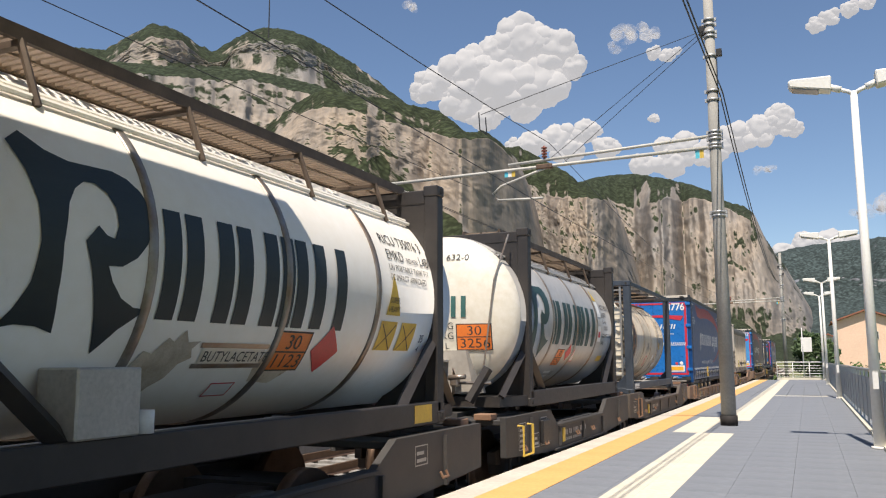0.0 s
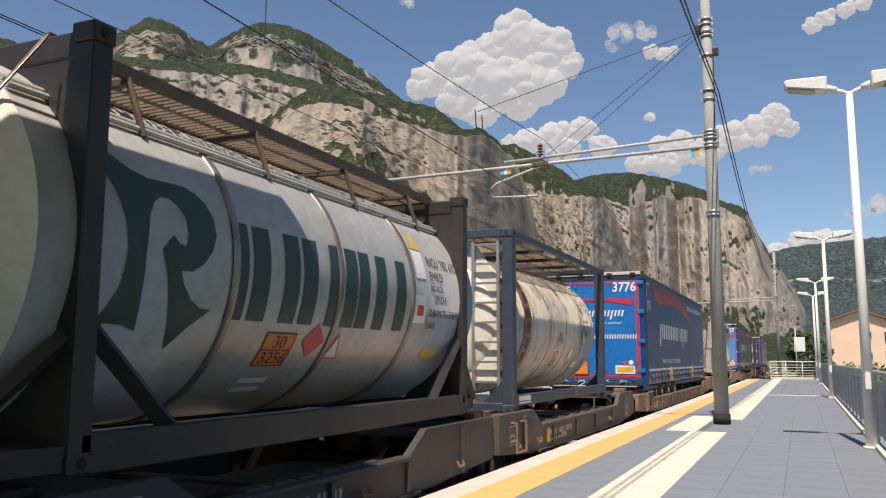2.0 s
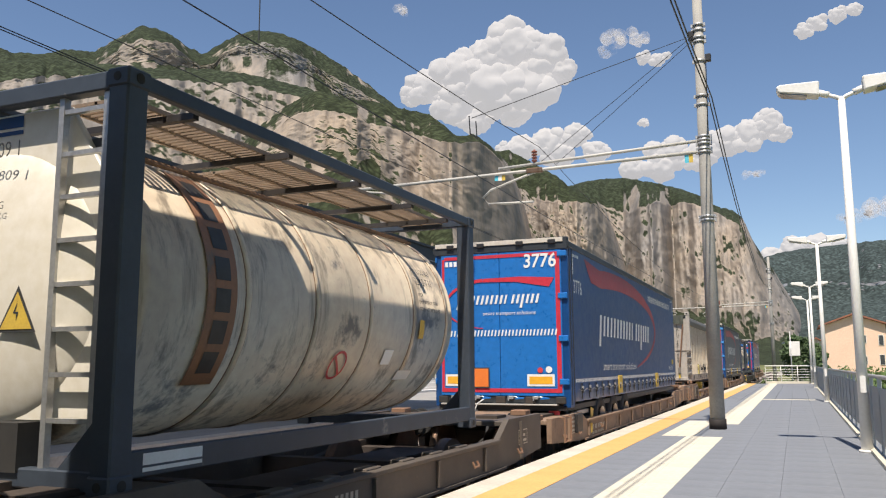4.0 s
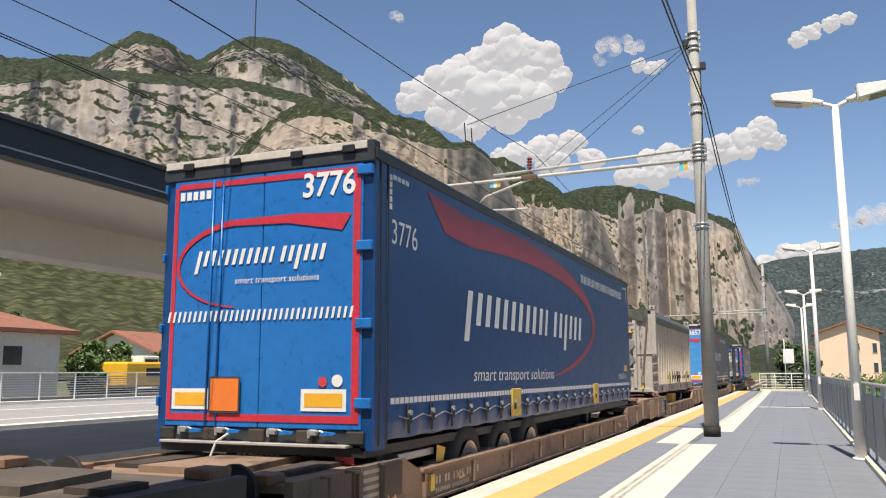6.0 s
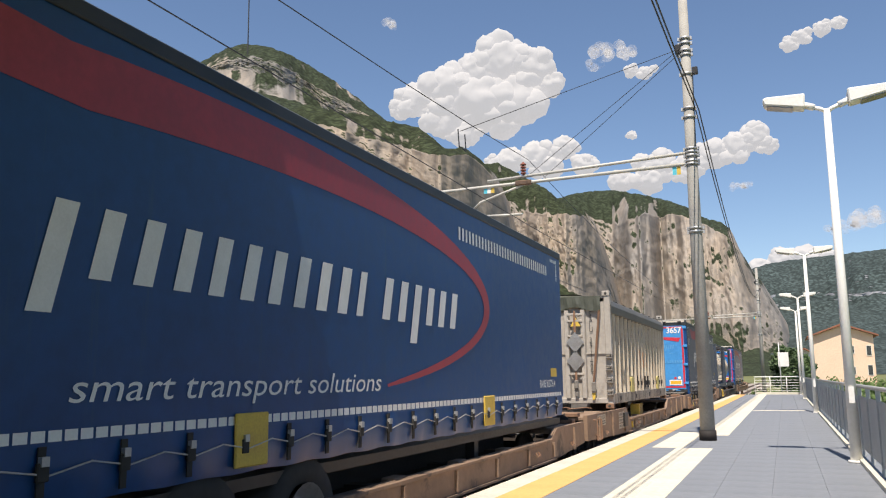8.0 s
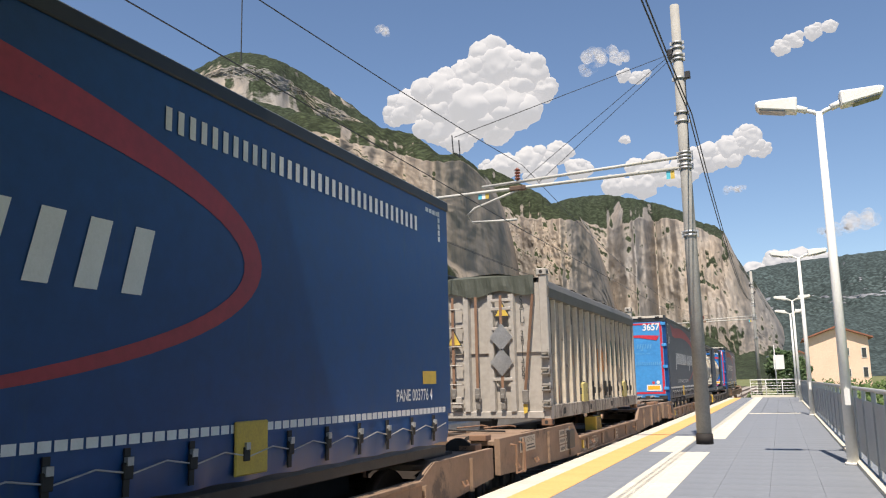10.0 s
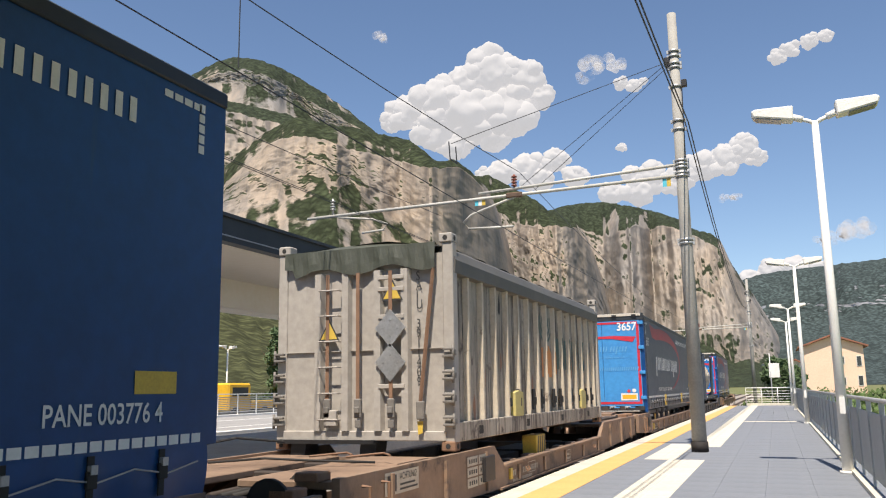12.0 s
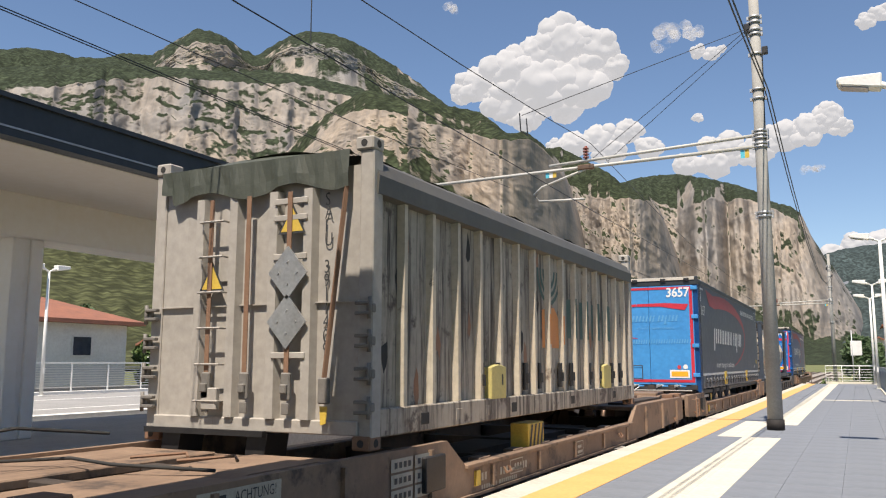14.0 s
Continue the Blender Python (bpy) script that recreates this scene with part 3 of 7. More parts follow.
digger((-35.5, 38.5, -0.4), 0, "yellow tracked excavator parked behind the fence")
v = thing("yellow_truck", "yellow truck cab parked behind the fence", "truck", (-35.5, 48.5, -0.4))
s = Shape()
s.box(-1.2, 1.2, -1.3, 1.3, 0.6, 2.5, 0.12)
part("cab", s, "digger", v)
s = Shape()
s.box(-1.23, 1.23, -0.9, 0.9, 1.6, 2.2)
part("window", s, "glass", v)
s = Shape()
s.box(-1.2, 1.2, 1.4, 6.0, 0.7, 1.3, 0.05)
part("bed", s, "digger", v)
for yy in (-0.5, 3.0, 5.0):
    s = Shape()
    s.tube([(-1.25, yy, 0.45), (1.25, yy, 0.45)], 0.45, 14)
    part("wheel", s, "black", v)
s = thing("boundary_wall", "low concrete wall behind the fence", "wall", (-33.2, 0, -1.0))
b = Shape()
b.box(-0.15, 0.15, 10, 100, 0, 1.2)
part("wall", b, "concrete", s)


# ---- mountains and clouds ----
def mountain_material(name, pale, grey, green, lo, hi, size, crown=0.07, spread=0.4):
    """Limestone with strata and water streaks, woods where the ground lies flat enough."""
    m = bpy.data.materials.new(name)
    m.use_nodes = True
    n, l = m.node_tree.nodes, m.node_tree.links
    bsdf = n["Principled BSDF"]
    bsdf.inputs["Roughness"].default_value = 0.95
    bsdf.inputs["Specular IOR Level"].default_value = 0.1
    geo = n.new("ShaderNodeNewGeometry")

    def tex(scale, squash, detail=8, rgh=0.65):
        mp = n.new("ShaderNodeMapping")
        mp.inputs["Scale"].default_value = squash
        l.new(geo.outputs["Position"], mp.inputs[0])
        t = n.new("ShaderNodeTexNoise")
        t.inputs["Scale"].default_value, t.inputs["Detail"].default_value, t.inputs["Roughness"].default_value = scale / size, detail, rgh
        l.new(mp.outputs[0], t.inputs["Vector"])
        return t.outputs["Fac"]

    def rng(v, a, b, c=0.0, d=1.0):
        r = n.new("ShaderNodeMapRange")
        for k, x in zip(("From Min", "From Max", "To Min", "To Max"), (a, b, c, d)):
            r.inputs[k].default_value = x
        l.new(v, r.inputs["Value"])
        return r.outputs[0]

    def mixc(f, a, b):
        x = n.new("ShaderNodeMix")
        x.data_type = "RGBA"
        l.new(f, x.inputs[0])
        for sock, v in ((x.inputs[6], a), (x.inputs[7], b)):
            if isinstance(v, tuple):
                sock.default_value = (*v, 1)
            else:
                l.new(v, sock)
        return x.outputs[2]

    rock = mixc(rng(tex(2.2, (1, 1, 0.7), 6), 0.4, 0.62), pale, grey)
    rock = mixc(rng(tex(9.0, (1, 1, 0.22), 7), 0.5, 0.78), rock, tuple(c * 0.72 for c in grey))
    rock = mixc(rng(tex(7.0, (0.16, 0.16, 3.2), 6), 0.5, 0.72, 0.0, 0.7), rock, tuple(c * 0.75 for c in grey))
    rock = mixc(rng(tex(34.0, (1, 1, 0.4), 6, 0.7), 0.48, 0.8, 0.0, 0.75), rock, tuple(c * 0.72 for c in grey))
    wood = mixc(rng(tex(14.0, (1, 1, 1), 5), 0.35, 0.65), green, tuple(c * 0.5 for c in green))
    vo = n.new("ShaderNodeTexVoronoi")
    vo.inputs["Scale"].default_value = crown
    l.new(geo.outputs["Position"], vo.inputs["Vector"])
    # shade between tree crowns is put into the woods colour, darkest at crown edges
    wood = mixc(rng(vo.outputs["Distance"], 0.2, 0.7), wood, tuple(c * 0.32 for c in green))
    sep = n.new("ShaderNodeSeparateXYZ")
    l.new(geo.outputs["Normal"], sep.inputs[0])
    add = n.new("ShaderNodeMath")
    add.operation = "ADD"
    l.new(sep.outputs[2], add.inputs[0])
    l.new(rng(tex(4.5, (0.7, 0.7, 1.4), 8, 0.66), 0.25, 0.75, -spread, spread), add.inputs[1])
    wooded = rng(add.outputs[0], lo, hi)
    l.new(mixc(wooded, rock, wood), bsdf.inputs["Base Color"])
    bp = n.new("ShaderNodeBump")
    bp.inputs["Strength"].default_value, bp.inputs["Distance"].default_value = 0.4, 0.01 * size
    l.new(tex(26.0, (1, 1, 0.45), 8, 0.7), bp.inputs["Height"])
    bq = n.new("ShaderNodeBump")
    bq.invert = True
    bq.inputs["Strength"].default_value, bq.inputs["Distance"].default_value = 0.6, 0.3 / crown
    l.new(vo.outputs["Distance"], bq.inputs["Height"])
    nm = n.new("ShaderNodeMix")
    nm.data_type = "VECTOR"
    l.new(wooded, nm.inputs[0])
    l.new(bp.outputs[0], nm.inputs[4])
    l.new(bq.outputs[0], nm.inputs[5])
    l.new(nm.outputs[1], bsdf.inputs["Normal"])
    return m


def along(pts, x):
    return float(np.interp(x, [p[0] for p in pts], [p[1] for p in pts]))


def massif(name, label, crest, rim, foot, turns, dist, slope, lean, cap, seed, material, na=420, nr=120, ledge=1.0, rough=1.0):
    """A mountain by bearing: wooded slope up to the foot of the cliff, the cliff up to its rim, a wooded cap up to the crest.
    crest, rim and foot give height angles, turns how far the wall stands back, all over the bearing in degrees."""
    a0, a1 = crest[0][0], crest[-1][0]
    verts, faces = [], []
    n1, n2 = int(nr * 0.2), int(nr * 0.78)
    for i in range(na + 1):
        az = a0 + (a1 - a0) * i / na
        sx, cy = -math.sin(radians(az)), math.cos(radians(az))
        big = noise.fractal(Vector((az * 0.55, seed, 1.0)), 0.9, 2.1, 4)
        mid = noise.fractal(Vector((az * 2.2, seed, 5.0)), 0.8, 2.1, 4)
        e1 = along(crest, az) + 0.07 * rough * noise.fractal(Vector((az * 2.6, seed, 0)), 0.6, 2.2, 6)
        e2 = min(along(rim, az) + 0.13 * rough * mid, e1 - 0.12)
        e3 = max(min(along(foot, az) + 0.5 * rough * big, e2 - 0.25), 0.3)
        dc = dist + along(turns, az) + 0.025 * dist * big * rough
        z3, z2 = dc * math.tan(radians(e3)), (dc + lean) * math.tan(radians(e2))
        z1 = (dc + lean + cap) * math.tan(radians(e1))
        for j in range(nr + 1):
            if j <= n1:
                k = j / n1
                d, z = dc - slope * (1 - k), z3 * (0.25 * k + 0.75 * k ** 1.5)
                d += 0.05 * slope * noise.fractal(Vector((az * 1.1, k * 3, seed + 4)), 0.8, 2.2, 4) * math.sin(math.pi * k)
            elif j <= n2:
                k = (j - n1) / (n2 - n1)
                w = math.sin(math.pi * min(max(k, 0.0), 1.0)) ** 0.5
                z = z3 + (z2 - z3) * k
                flute = noise.fractal(Vector((az * 1.4, k * 3.0, seed + 9)), 0.75, 2.2, 5)
                crag = noise.fractal(Vector((az * 6.0, k * 6.0, seed + 6)), 0.6, 2.2, 4)
                bank = k * 4.5 + 0.9 * noise.fractal(Vector((az * 0.45, k * 1.5, seed + 2)), 0.9, 2.1, 4)
                step = bank - math.floor(bank)
                step = (math.floor(bank) + (step / 0.28 if step < 0.28 else 1.0)) / 4.5 - k
                d = dc + lean * (k + ledge * 0.22 * step * w) + dist * (0.0075 * flute + 0.0012 * crag) * w * rough
            else:
                k = (j - n2) / (nr - n2)
                d = dc + lean + cap * k
                z = z2 + (z1 - z2) * (0.55 * k + 0.45 * math.sin(k * math.pi / 2))
                z += 0.05 * (z1 - z2) * math.sin(math.pi * k) * noise.fractal(Vector((az * 2.0, k * 3, seed + 1)), 0.8, 2.2, 5)
            verts.append((sx * d, cy * d, z - 0.3))
        d = dc + lean + cap + 500
        verts.append((sx * d, cy * d, z1 * 0.6))
    m = nr + 2
    for i in range(na):
        for j in range(m - 1):
            k = i * m + j
            faces.append((k, k + m, k + m + 1, k + 1))
    me = bpy.data.meshes.new(name)
    me.from_pydata(verts, [], faces)
    me.materials.append(material)
    me.polygons.foreach_set("use_smooth", [True] * len(faces))
    return tagged(new(name, me), label, "mountain", kind="structure")


WOODS = (0.058, 0.073, 0.038)
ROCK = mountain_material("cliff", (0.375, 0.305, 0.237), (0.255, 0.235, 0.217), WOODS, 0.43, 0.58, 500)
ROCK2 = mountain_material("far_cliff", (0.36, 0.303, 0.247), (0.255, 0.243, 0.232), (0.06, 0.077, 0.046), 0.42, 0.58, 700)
# blue distance haze is mixed into these rock and woods colours
ROCK_HAZE = mountain_material("hazed_cliff", (0.3, 0.305, 0.33), (0.23, 0.25, 0.285), (0.085, 0.115, 0.115), 0.36, 0.55, 900)
LEVEL = [(0, 0)]
massif("mountain_peaks", "twin wooded limestone peaks behind the cliffs",
       [(14, 9), (24.6, 16.1), (25.8, 17.4), (26.6, 18.0), (28.2, 19.2), (29.9, 20.3), (31.5, 21.2), (33.1, 21.9), (34.8, 22.3), (36.4, 22.3), (37.5, 21.9), (38.7, 21.2), (39.7, 20.5), (40.6, 20.8), (42.2, 21.6),
        (43.7, 21.9), (45.5, 20.7), (46.6, 19.9), (48.4, 19.8), (49.7, 19.3), (51.5, 19.1), (52.6, 19.3), (54.1, 19.3), (57, 18.6), (64, 18.5), (80, 16), (100, 12)],
       [(14, 8.5), (26.6, 17.7), (29.1, 18.9), (31.5, 20.1), (33.9, 21.4), (35.5, 21.6), (37.1, 21.3), (38.3, 20.8), (39.1, 19.9), (40.2, 19.9), (41.8, 21.0), (43.7, 21.1), (44.8, 20.5), (46.6, 19.0), (55, 17.6), (100, 10)],
       [(14, 7), (26.6, 16.6), (29, 17.6), (32.3, 19.6), (34.3, 20.6), (37.9, 20.5), (39.1, 19.6), (40.6, 19.4), (44.4, 19.7), (46.5, 18.5), (55, 17), (100, 8)],
       [(14, 0), (30, 0), (35, -120), (39.5, 180), (43, -60), (46.5, 150), (60, 0)], 2900, 1100, 50, 320, 2.0, ROCK2, na=520, nr=110)
massif("mountain_wall", "long banded limestone wall with wooded ledges",
       [(28, 15.2), (29.9, 17.6), (32.3, 18.8), (34.7, 19.2), (37.1, 19.5), (39.4, 19.6), (41.7, 19.3), (45.5, 19.2), (49, 19.1), (52.4, 18.5), (56, 17.8), (64, 17.2), (80, 14), (104, 9)],
       [(28, 14.8), (31.5, 18.0), (33.9, 18.4), (37.1, 19.0), (39.4, 18.7), (41.7, 18.8), (45.4, 18.7), (49.7, 18.0), (52.3, 17.2), (55.5, 16.7), (64, 15.5), (104, 7)],
       [(28, 10), (35.4, 12.6), (40, 12.8), (45, 12.6), (50, 12.4), (56, 12), (104, 4)],
       [(28, 150), (34, 60), (40, 0), (44, -70), (47, 60), (52, -60), (60, 0)], 2050, 900, 160, 260, 5.0, ROCK2, na=520, nr=150, ledge=1.3)
massif("mountain_buttress", "tan limestone buttress with a wooded top and a shaded side",
       [(16.2, 5.0), (16.6, 8.2), (17.0, 10.4), (17.6, 12.3), (18.3, 13.9), (19.4, 14.9), (20.6, 15.8), (21.9, 15.7), (22.5, 16.3), (23.8, 17.3), (25.8, 17.7), (27.4, 18.1), (29.9, 18.3), (31.9, 18.7), (33.5, 17.9), (34.9, 16.9), (36.2, 15.7), (37.7, 14.1), (39.6, 12.4), (44, 10.8), (52, 10), (64, 9), (100, 5)],
       [(16.2, 4.6), (17.9, 12.6), (19, 14.4), (20.2, 15.5), (21.8, 15.4), (23.4, 15.6), (24.6, 15.9), (26.2, 16.3), (28.2, 16.7), (29.9, 17.3), (31.9, 17.5), (33.5, 17.0), (34.8, 15.9), (36.2, 14.6), (38, 12.4), (44, 9.6), (100, 4)],
       [(16.2, 2), (18, 6.4), (20.3, 8), (23.4, 10.3), (25.8, 12.6), (27.4, 13.4), (29.8, 14), (33, 13.2), (35.3, 12.7), (38, 11), (44, 8), (100, 2)],
       [(16.2, 620), (18, 400), (20.3, 150), (22.3, -40), (24.5, 110), (26.5, 60), (29, -60), (32, 0), (36, 120), (42, 260), (60, 200)], 1450, 620, 62, 240, 8.0, ROCK, na=560, nr=150)
massif("mountain_shoulder", "lower tan cliff below a wooded shoulder",
       [(9.6, 3.0), (9.9, 4.8), (10.6, 7.6), (11.1, 9.2), (11.6, 10.5), (12.5, 11.3), (13.8, 11.9), (14.8, 12.9), (15.9, 13.5), (17.1, 14.2), (18.2, 14.8), (20.2, 14.7), (21.8, 13.4), (25, 10)],
       [(9.6, 2.6), (11.5, 9.8), (12.2, 11.0), (14, 11.2), (15.6, 11.2), (16.3, 11.4), (17.9, 12.6), (20.2, 13.6), (25, 9)],
       [(9.6, 1), (10.6, 4.4), (14.2, 6.4), (16.4, 7.4), (20.3, 8.5), (25, 6)],
       [(9.6, 500), (11.2, 260), (12.6, 20), (13.6, -30), (15.4, 40), (16.3, 180), (18, 260), (25, 260)], 2100, 700, 80, 380, 12.0, ROCK, na=320, nr=140)
massif("mountain_spur", "pale limestone cliffs dropping to the valley",
       [(-1.2, 0.4), (-0.8, 1.3), (-0.6, 2.8), (0.1, 4.2), (1.0, 6.0), (1.6, 6.9), (2.2, 8.1), (2.7, 9.5), (3.3, 10.0), (4.3, 10.3), (5.3, 11.1), (6.7, 11.7), (8.4, 12.2), (10.2, 12.6), (11.7, 12.6), (12.9, 12.5), (14.8, 12.0), (18, 11.5), (24, 9)],
       [(-1.2, 0.3), (0.1, 3.8), (1.6, 6.5), (2.3, 7.9), (2.9, 9.1), (3.9, 9.7), (4.9, 10.3), (6.3, 10.8), (7.4, 10.6), (8.2, 10.9), (9.2, 10.6), (10.0, 10.2), (12, 10.9), (24, 8)],
       [(-1.2, 0.1), (-0.1, 1.0), (2.5, 1.8), (5.9, 3.2), (9.5, 4.4), (12.1, 5.6), (24, 5)],
       [(-1.2, 420), (0, 180), (2, 20), (4, 40), (5.8, 120), (7.2, 300), (7.9, 60), (8.6, -40), (9.3, 30), (10.4, 320), (11.6, 330), (13, 200), (24, 200)], 2700, 1000, 200, 420, 15.0, ROCK2, na=400, nr=130)
massif("mountain_far", "distant mountain beyond the valley, blue-green haze put into its colours",
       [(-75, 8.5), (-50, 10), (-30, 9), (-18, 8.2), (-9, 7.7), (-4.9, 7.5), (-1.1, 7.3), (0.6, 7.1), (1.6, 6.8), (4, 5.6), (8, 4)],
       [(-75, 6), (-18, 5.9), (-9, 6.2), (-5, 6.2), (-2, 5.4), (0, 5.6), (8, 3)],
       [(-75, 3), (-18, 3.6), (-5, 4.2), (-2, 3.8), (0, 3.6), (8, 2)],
       LEVEL, 3600, 1300, 260, 420, 11.0, ROCK_HAZE, na=420, nr=90)
massif("wooded_hill", "wooded lower slope below the cliffs", [(24, 1.5), (30, 4.6), (38, 7.0), (46, 8.2), (54, 8.6), (64, 8.0), (85, 5), (100, 3)],
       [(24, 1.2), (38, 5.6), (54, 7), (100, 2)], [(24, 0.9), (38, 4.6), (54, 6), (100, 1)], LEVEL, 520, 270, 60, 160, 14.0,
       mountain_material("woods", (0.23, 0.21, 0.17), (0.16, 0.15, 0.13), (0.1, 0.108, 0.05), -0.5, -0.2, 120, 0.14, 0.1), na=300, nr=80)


def cloud_material(name, cover):
    """White vapour with an even glow in place of light scattered inside it; the thin kind lets the sky through in
    ragged patches.
    """
    m = bpy.data.materials.new(name)
    m.use_nodes = True
    n, l = m.node_tree.nodes, m.node_tree.links
    n.clear()
    di, out = n.new("ShaderNodeBsdfDiffuse"), n.new("ShaderNodeOutputMaterial")
    geo = n.new("ShaderNodeNewGeometry")
    t = n.new("ShaderNodeTexNoise")
    t.inputs["Scale"].default_value, t.inputs["Detail"].default_value, t.inputs["Roughness"].default_value = 0.012, 7, 0.6
    l.new(geo.outputs["Position"], t.inputs["Vector"])
    ramp = n.new("ShaderNodeMapRange")
    ramp.inputs["From Min"].default_value, ramp.inputs["From Max"].default_value = 0.4, 0.7
    ramp.inputs["To Max"].default_value = cover
    l.new(t.outputs["Fac"], ramp.inputs["Value"])
    di.inputs["Color"].default_value = (0.16, 0.155, 0.147, 1)
    # emission added in place of sunlight scattered through the vapour
    em, both = n.new("ShaderNodeEmission"), n.new("ShaderNodeAddShader")
    em.inputs["Color"].default_value, em.inputs["Strength"].default_value = (1.0, 0.985, 1.0, 1), 0.345
    l.new(di.outputs[0], both.inputs[0]), l.new(em.outputs[0], both.inputs[1])
    if cover < 1:
        tr, mx = n.new("ShaderNodeBsdfTransparent"), n.new("ShaderNodeMixShader")
        l.new(ramp.outputs[0], mx.inputs[0]), l.new(tr.outputs[0], mx.inputs[1]), l.new(both.outputs[0], mx.inputs[2]), l.new(mx.outputs[0], out.inputs[0])
    else:
        l.new(both.outputs[0], out.inputs[0])
    return m


VAPOUR, VEIL = cloud_material("cloud_dense", 1.0), cloud_material("cloud_veil", 0.42)


def cloud(puffs, seed, dense=True, dist=4700):
    """A cumulus of many billows; puffs give bearing, height angle and radius in degrees."""
    rnd = random.Random(seed)
    bm = bmesh.new()

    def billow(az, el, r, away, level, veil):
        a, e = radians(az), radians(el)
        at = Vector((-math.sin(a) * math.cos(e), math.cos(a) * math.cos(e), math.sin(e))) * (dist + away)
        rad = dist * math.tan(radians(r))
        made = bmesh.ops.create_icosphere(bm, subdivisions=level, radius=1.0)["verts"]
        for v in made:
            p = v.co * 1.7 + Vector((az, el, seed))
            lump = 1 + 0.25 * noise.fractal(p, 0.95, 2.1, 4)
            v.co = at + Vector((v.co.x, v.co.y, v.co.z * 0.92)) * rad * lump
        for f in {f for v in made for f in v.link_faces}:
            f.smooth, f.material_index = True, int(veil)

    for az, el, r in puffs:
        if dense:
            billow(az, el, r * 0.9, 0, 4, False)
        for k in range(6 if dense else 7):
            a, q = rnd.random() * 6.283, r * (0.45 + 0.5 * rnd.random())
            small = r * (0.3 + 0.25 * rnd.random())
            billow(az + q * math.cos(a) * (1.0 if dense else 1.25), el + q * math.sin(a) * (0.8 if a < math.pi else 0.6), small * (1 if dense else 1.35), -rnd.random() * r * 40, 3, not dense)
    me = bpy.data.meshes.new("cloud")
    bm.to_mesh(me)
    bm.free()
    me.materials.append(VAPOUR), me.materials.append(VEIL)
    ob = new("cloud", me)
    ob.visible_shadow = False
    return tagged(ob, "white sunlit cumulus cloud with an added even glow in a blue sky" if dense else "thin ragged white cloud in a blue sky", "cloud", "clouds", "structure")


cloud([(17.7, 21.5, 1.8), (19.5, 20.9, 1.55), (15.7, 21.1, 1.7), (21.5, 19.8, 1.8), (23.8, 19.1, 1.4), (14.4, 20.0, 1.1), (19.3, 19.0, 2.3), (16.6, 18.9, 2.1), (22.0, 17.9, 1.6), (20.6, 16.9, 1.2), (25.0, 18.5, 0.9), (17.8, 17.5, 1.3)], 1)
cloud([(17.4, 14.9, 1.05), (15.5, 15.2, 1.15), (13.5, 15.6, 0.95), (12.1, 14.4, 0.9), (18.4, 14.7, 0.7), (14.7, 14.4, 1.1)], 2)
cloud([(0.8, 15.4, 1.05), (2.0, 14.8, 1.15), (3.5, 14.5, 1.1), (5.1, 13.7, 1.15), (6.9, 14.2, 1.05), (8.3, 14.3, 0.7), (9.7, 13.1, 0.9), (7.7, 13.1, 1.1), (0.0, 14.7, 0.65)], 3)
cloud([(8.6, 20.4, 0.5), (7.7, 20.2, 0.5), (7.1, 20.4, 0.3)], 4)
cloud([(8.8, 16.2, 0.34)], 5)
cloud([(-1.8, 20.8, 0.55), (-2.6, 21.1, 0.55), (-3.8, 21.4, 0.55), (-4.8, 21.6, 0.45)], 6)
cloud([(1.1, 6.9, 0.7), (-0.3, 7.3, 0.85), (-1.6, 7.4, 0.9), (-2.9, 7.3, 0.65)], 7)
cloud([(10.6, 21.7, 0.7), (9.7, 21.8, 0.62), (8.9, 21.5, 0.5), (11.2, 21.0, 0.45)], 8, False)
cloud([(25.9, 24.2, 0.36), (25.6, 23.9, 0.22)], 9, False)
cloud([(-4.3, 9.2, 0.55), (-5.3, 9.5, 0.75), (-3.3, 8.9, 0.33)], 10, False)
cloud([(2.0, 12.2, 0.38), (1.5, 12.3, 0.25)], 11, False)

